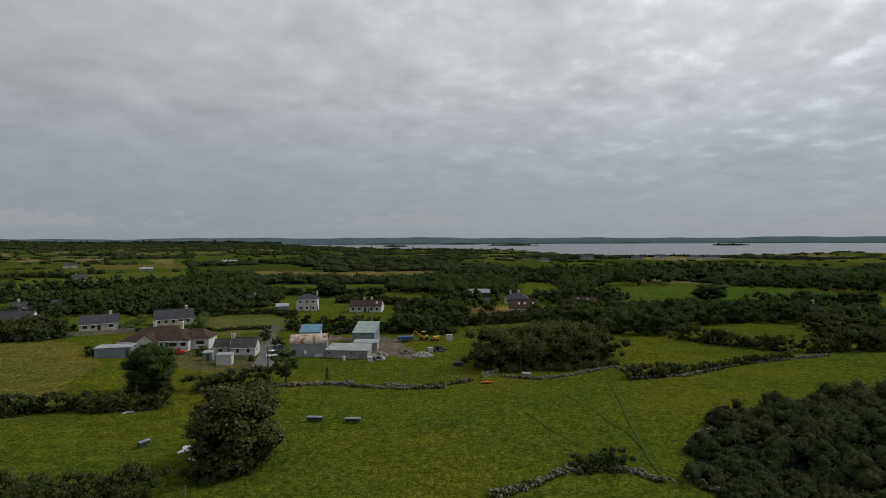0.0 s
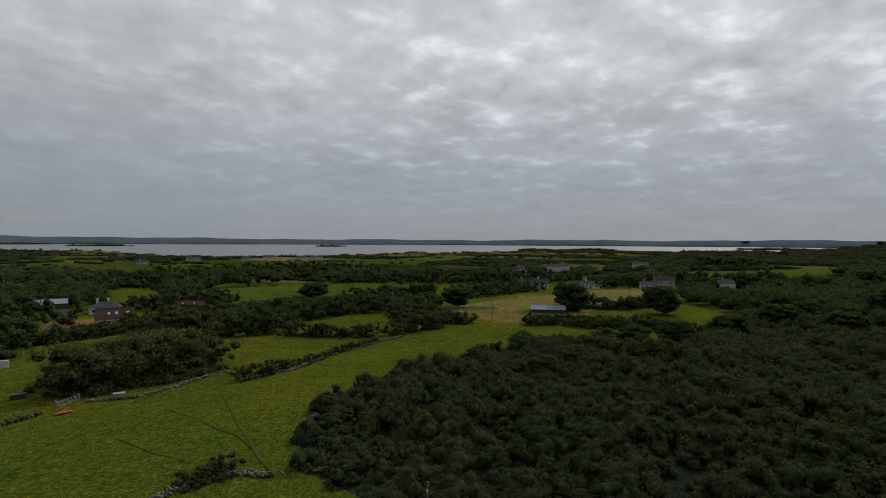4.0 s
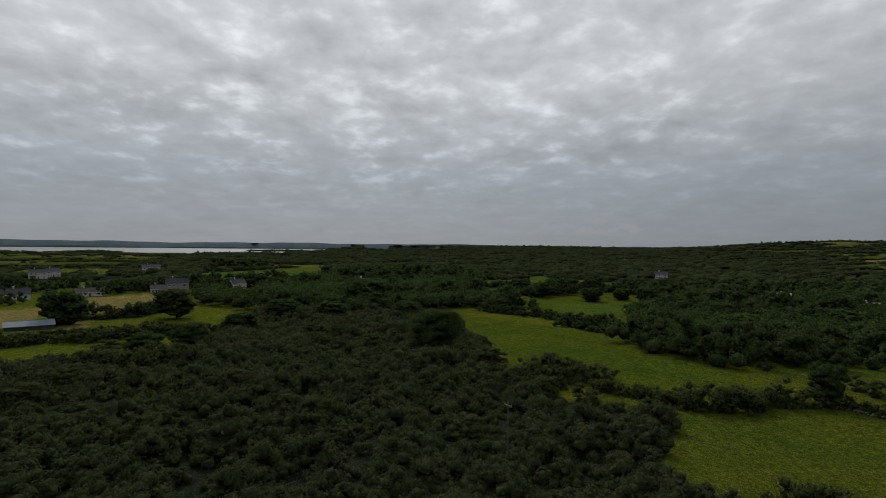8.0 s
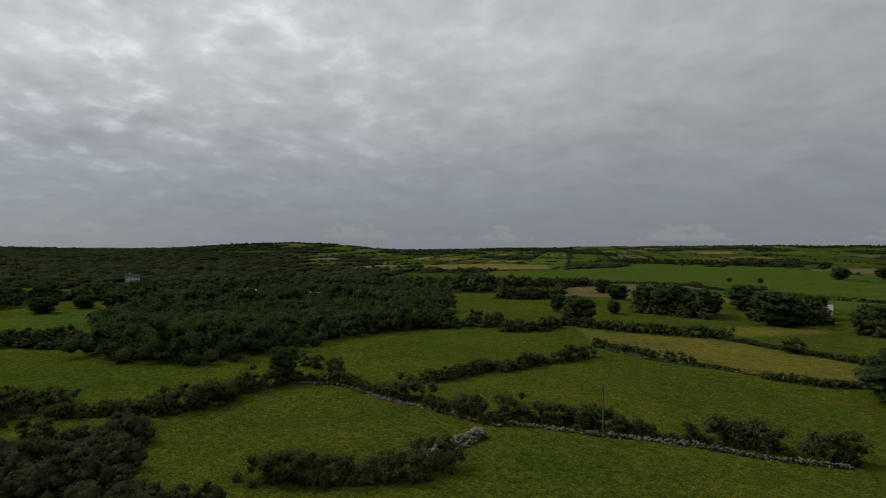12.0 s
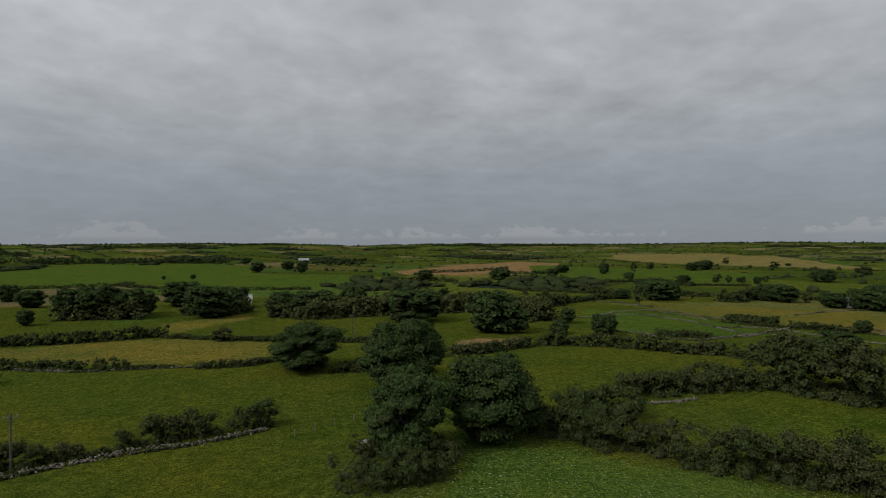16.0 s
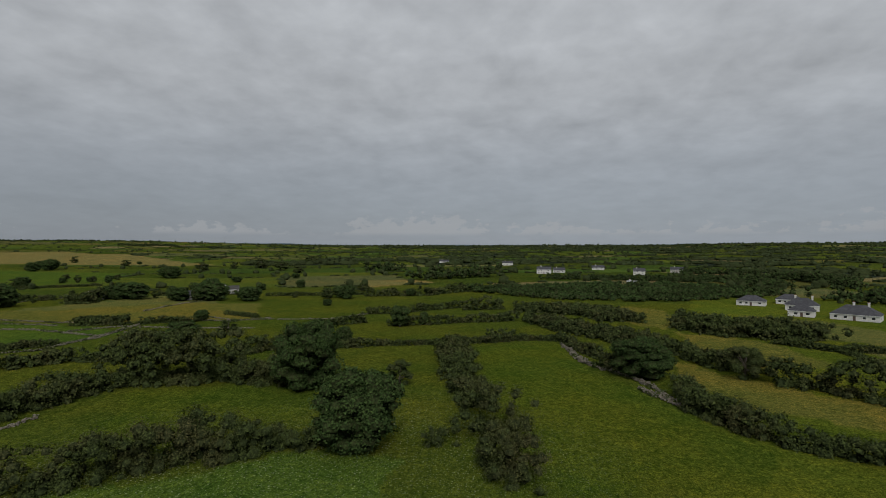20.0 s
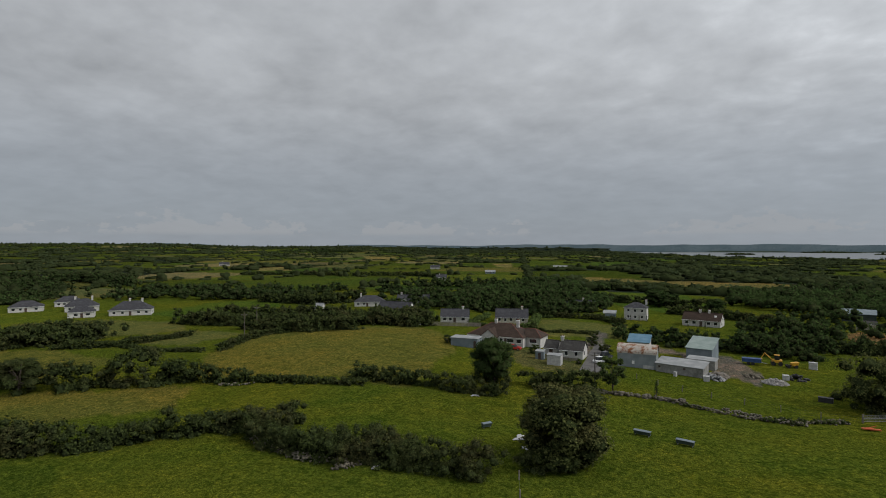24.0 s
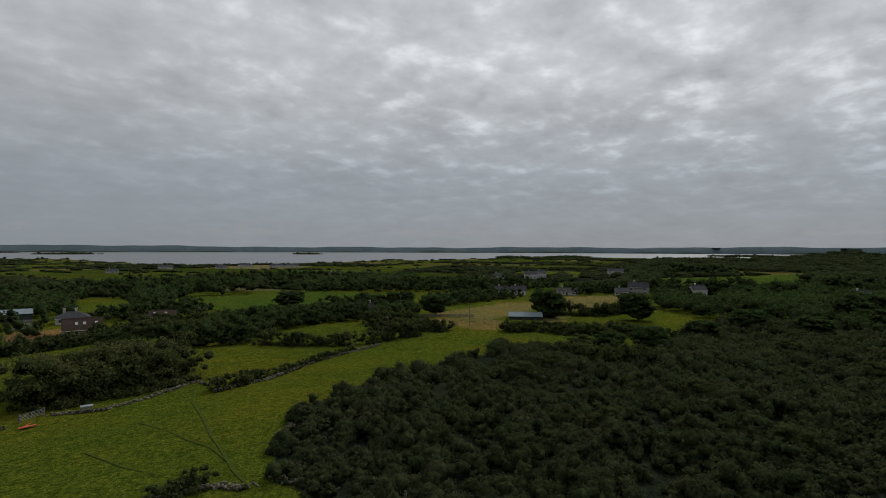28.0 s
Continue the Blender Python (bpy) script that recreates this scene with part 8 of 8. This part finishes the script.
def post_fence(points, gap, tall, wires, label, mat=None, boards=False):
    top = tagged(new("field_fence"), label, "fence", "fences")
    mid, length = along(points, gap)
    last = None
    for x, y in mid:
        z = float(land(x, y))
        part("post", box(x - 0.07, x + 0.07, y - 0.07, y + 0.07, z - 0.3, z + tall), mat or M_TIMBER, top)
        if last is not None:
            for k in range(wires):
                h = tall * (k + 1) / (wires + 0.4)
                if boards:
                    part("board", prism([(-0.02, h - 0.09), (0.02, h - 0.09), (0.02, h + 0.09), (-0.02, h + 0.09)], "x", 0, 1), mat or M_TIMBER, top).matrix_basis = look_along(last, (x, y, z))
                else:
                    part("wire", rod((last[0], last[1], last[2] + h), (x, y, z + h), 0.008, 0.008, 3), M_WIRE, top)
        last = (x, y, z)
    return top


def look_along(a, b):
    a, b = Vector(a), Vector(b)
    way = b - a
    return Matrix.Translation(a) @ way.to_track_quat("X", "Z").to_matrix().to_4x4() @ Matrix.Diagonal((way.length, 1, 1, 1))


post_fence([(-28.0, 128.0), (-19.0, 122.5), (-11.0, 119.5), (-1.0, 116.8), (6.0, 115.5), (12.0, 116.6)], 5.5, 1.2, 3, "wire fence on timber posts below the yard")
post_fence([(-4.0, -92.0), (-8.5, -94.5), (-14.5, -97.0)], 3.0, 1.2, 3, "short wire fence on timber posts across a gap")
post_fence([(-107.5, 158.5), (-100.0, 164.0), (-92.0, 172.0)], 2.2, 1.5, 5, "weathered board fence round a garden", boards=True)
post_fence([(-53.0, 134.5), (-44.0, 136.5)], 2.2, 1.0, 3, "low board fence before the cottage", boards=True)
post_fence([(152.0, 172.0), (163.0, 166.0), (172.0, 158.0)], 2.5, 1.4, 4, "timber stock pens beside the barn", boards=True)
post_fence([(-28.5, 63.7), (-26.2, 58.8)], 5.0, 1.25, 2, "grey fence stakes at a field corner")

planks = thing("plank_stack", -14.6, -85.6, 30, "pale loose planks dropped in the grass", "planks")
for k in range(6):
    part("plank", box(-1.1 + 0.1 * k, 1.0 + 0.13 * k, -0.6 + 0.2 * k, -0.45 + 0.2 * k, 0.02 + 0.03 * (k % 2), 0.07 + 0.03 * (k % 2)), M_TIMBER if k % 2 else M_PLASTIC, planks)

# big pale boulders of the wall below the farm
stone_wall([(-34.5, 111.5), (-30.0, 110.8), (-24.0, 112.0), (-16.0, 113.0)], 0.9, 77, 0.2, "row of big pale limestone boulders", True)
stone_wall([(49.9, -62.4), (49.7, -68.2), (49.6, -75.6)], 1.9, 78, 0.5, "tumbled bank of pale limestone blocks", True)
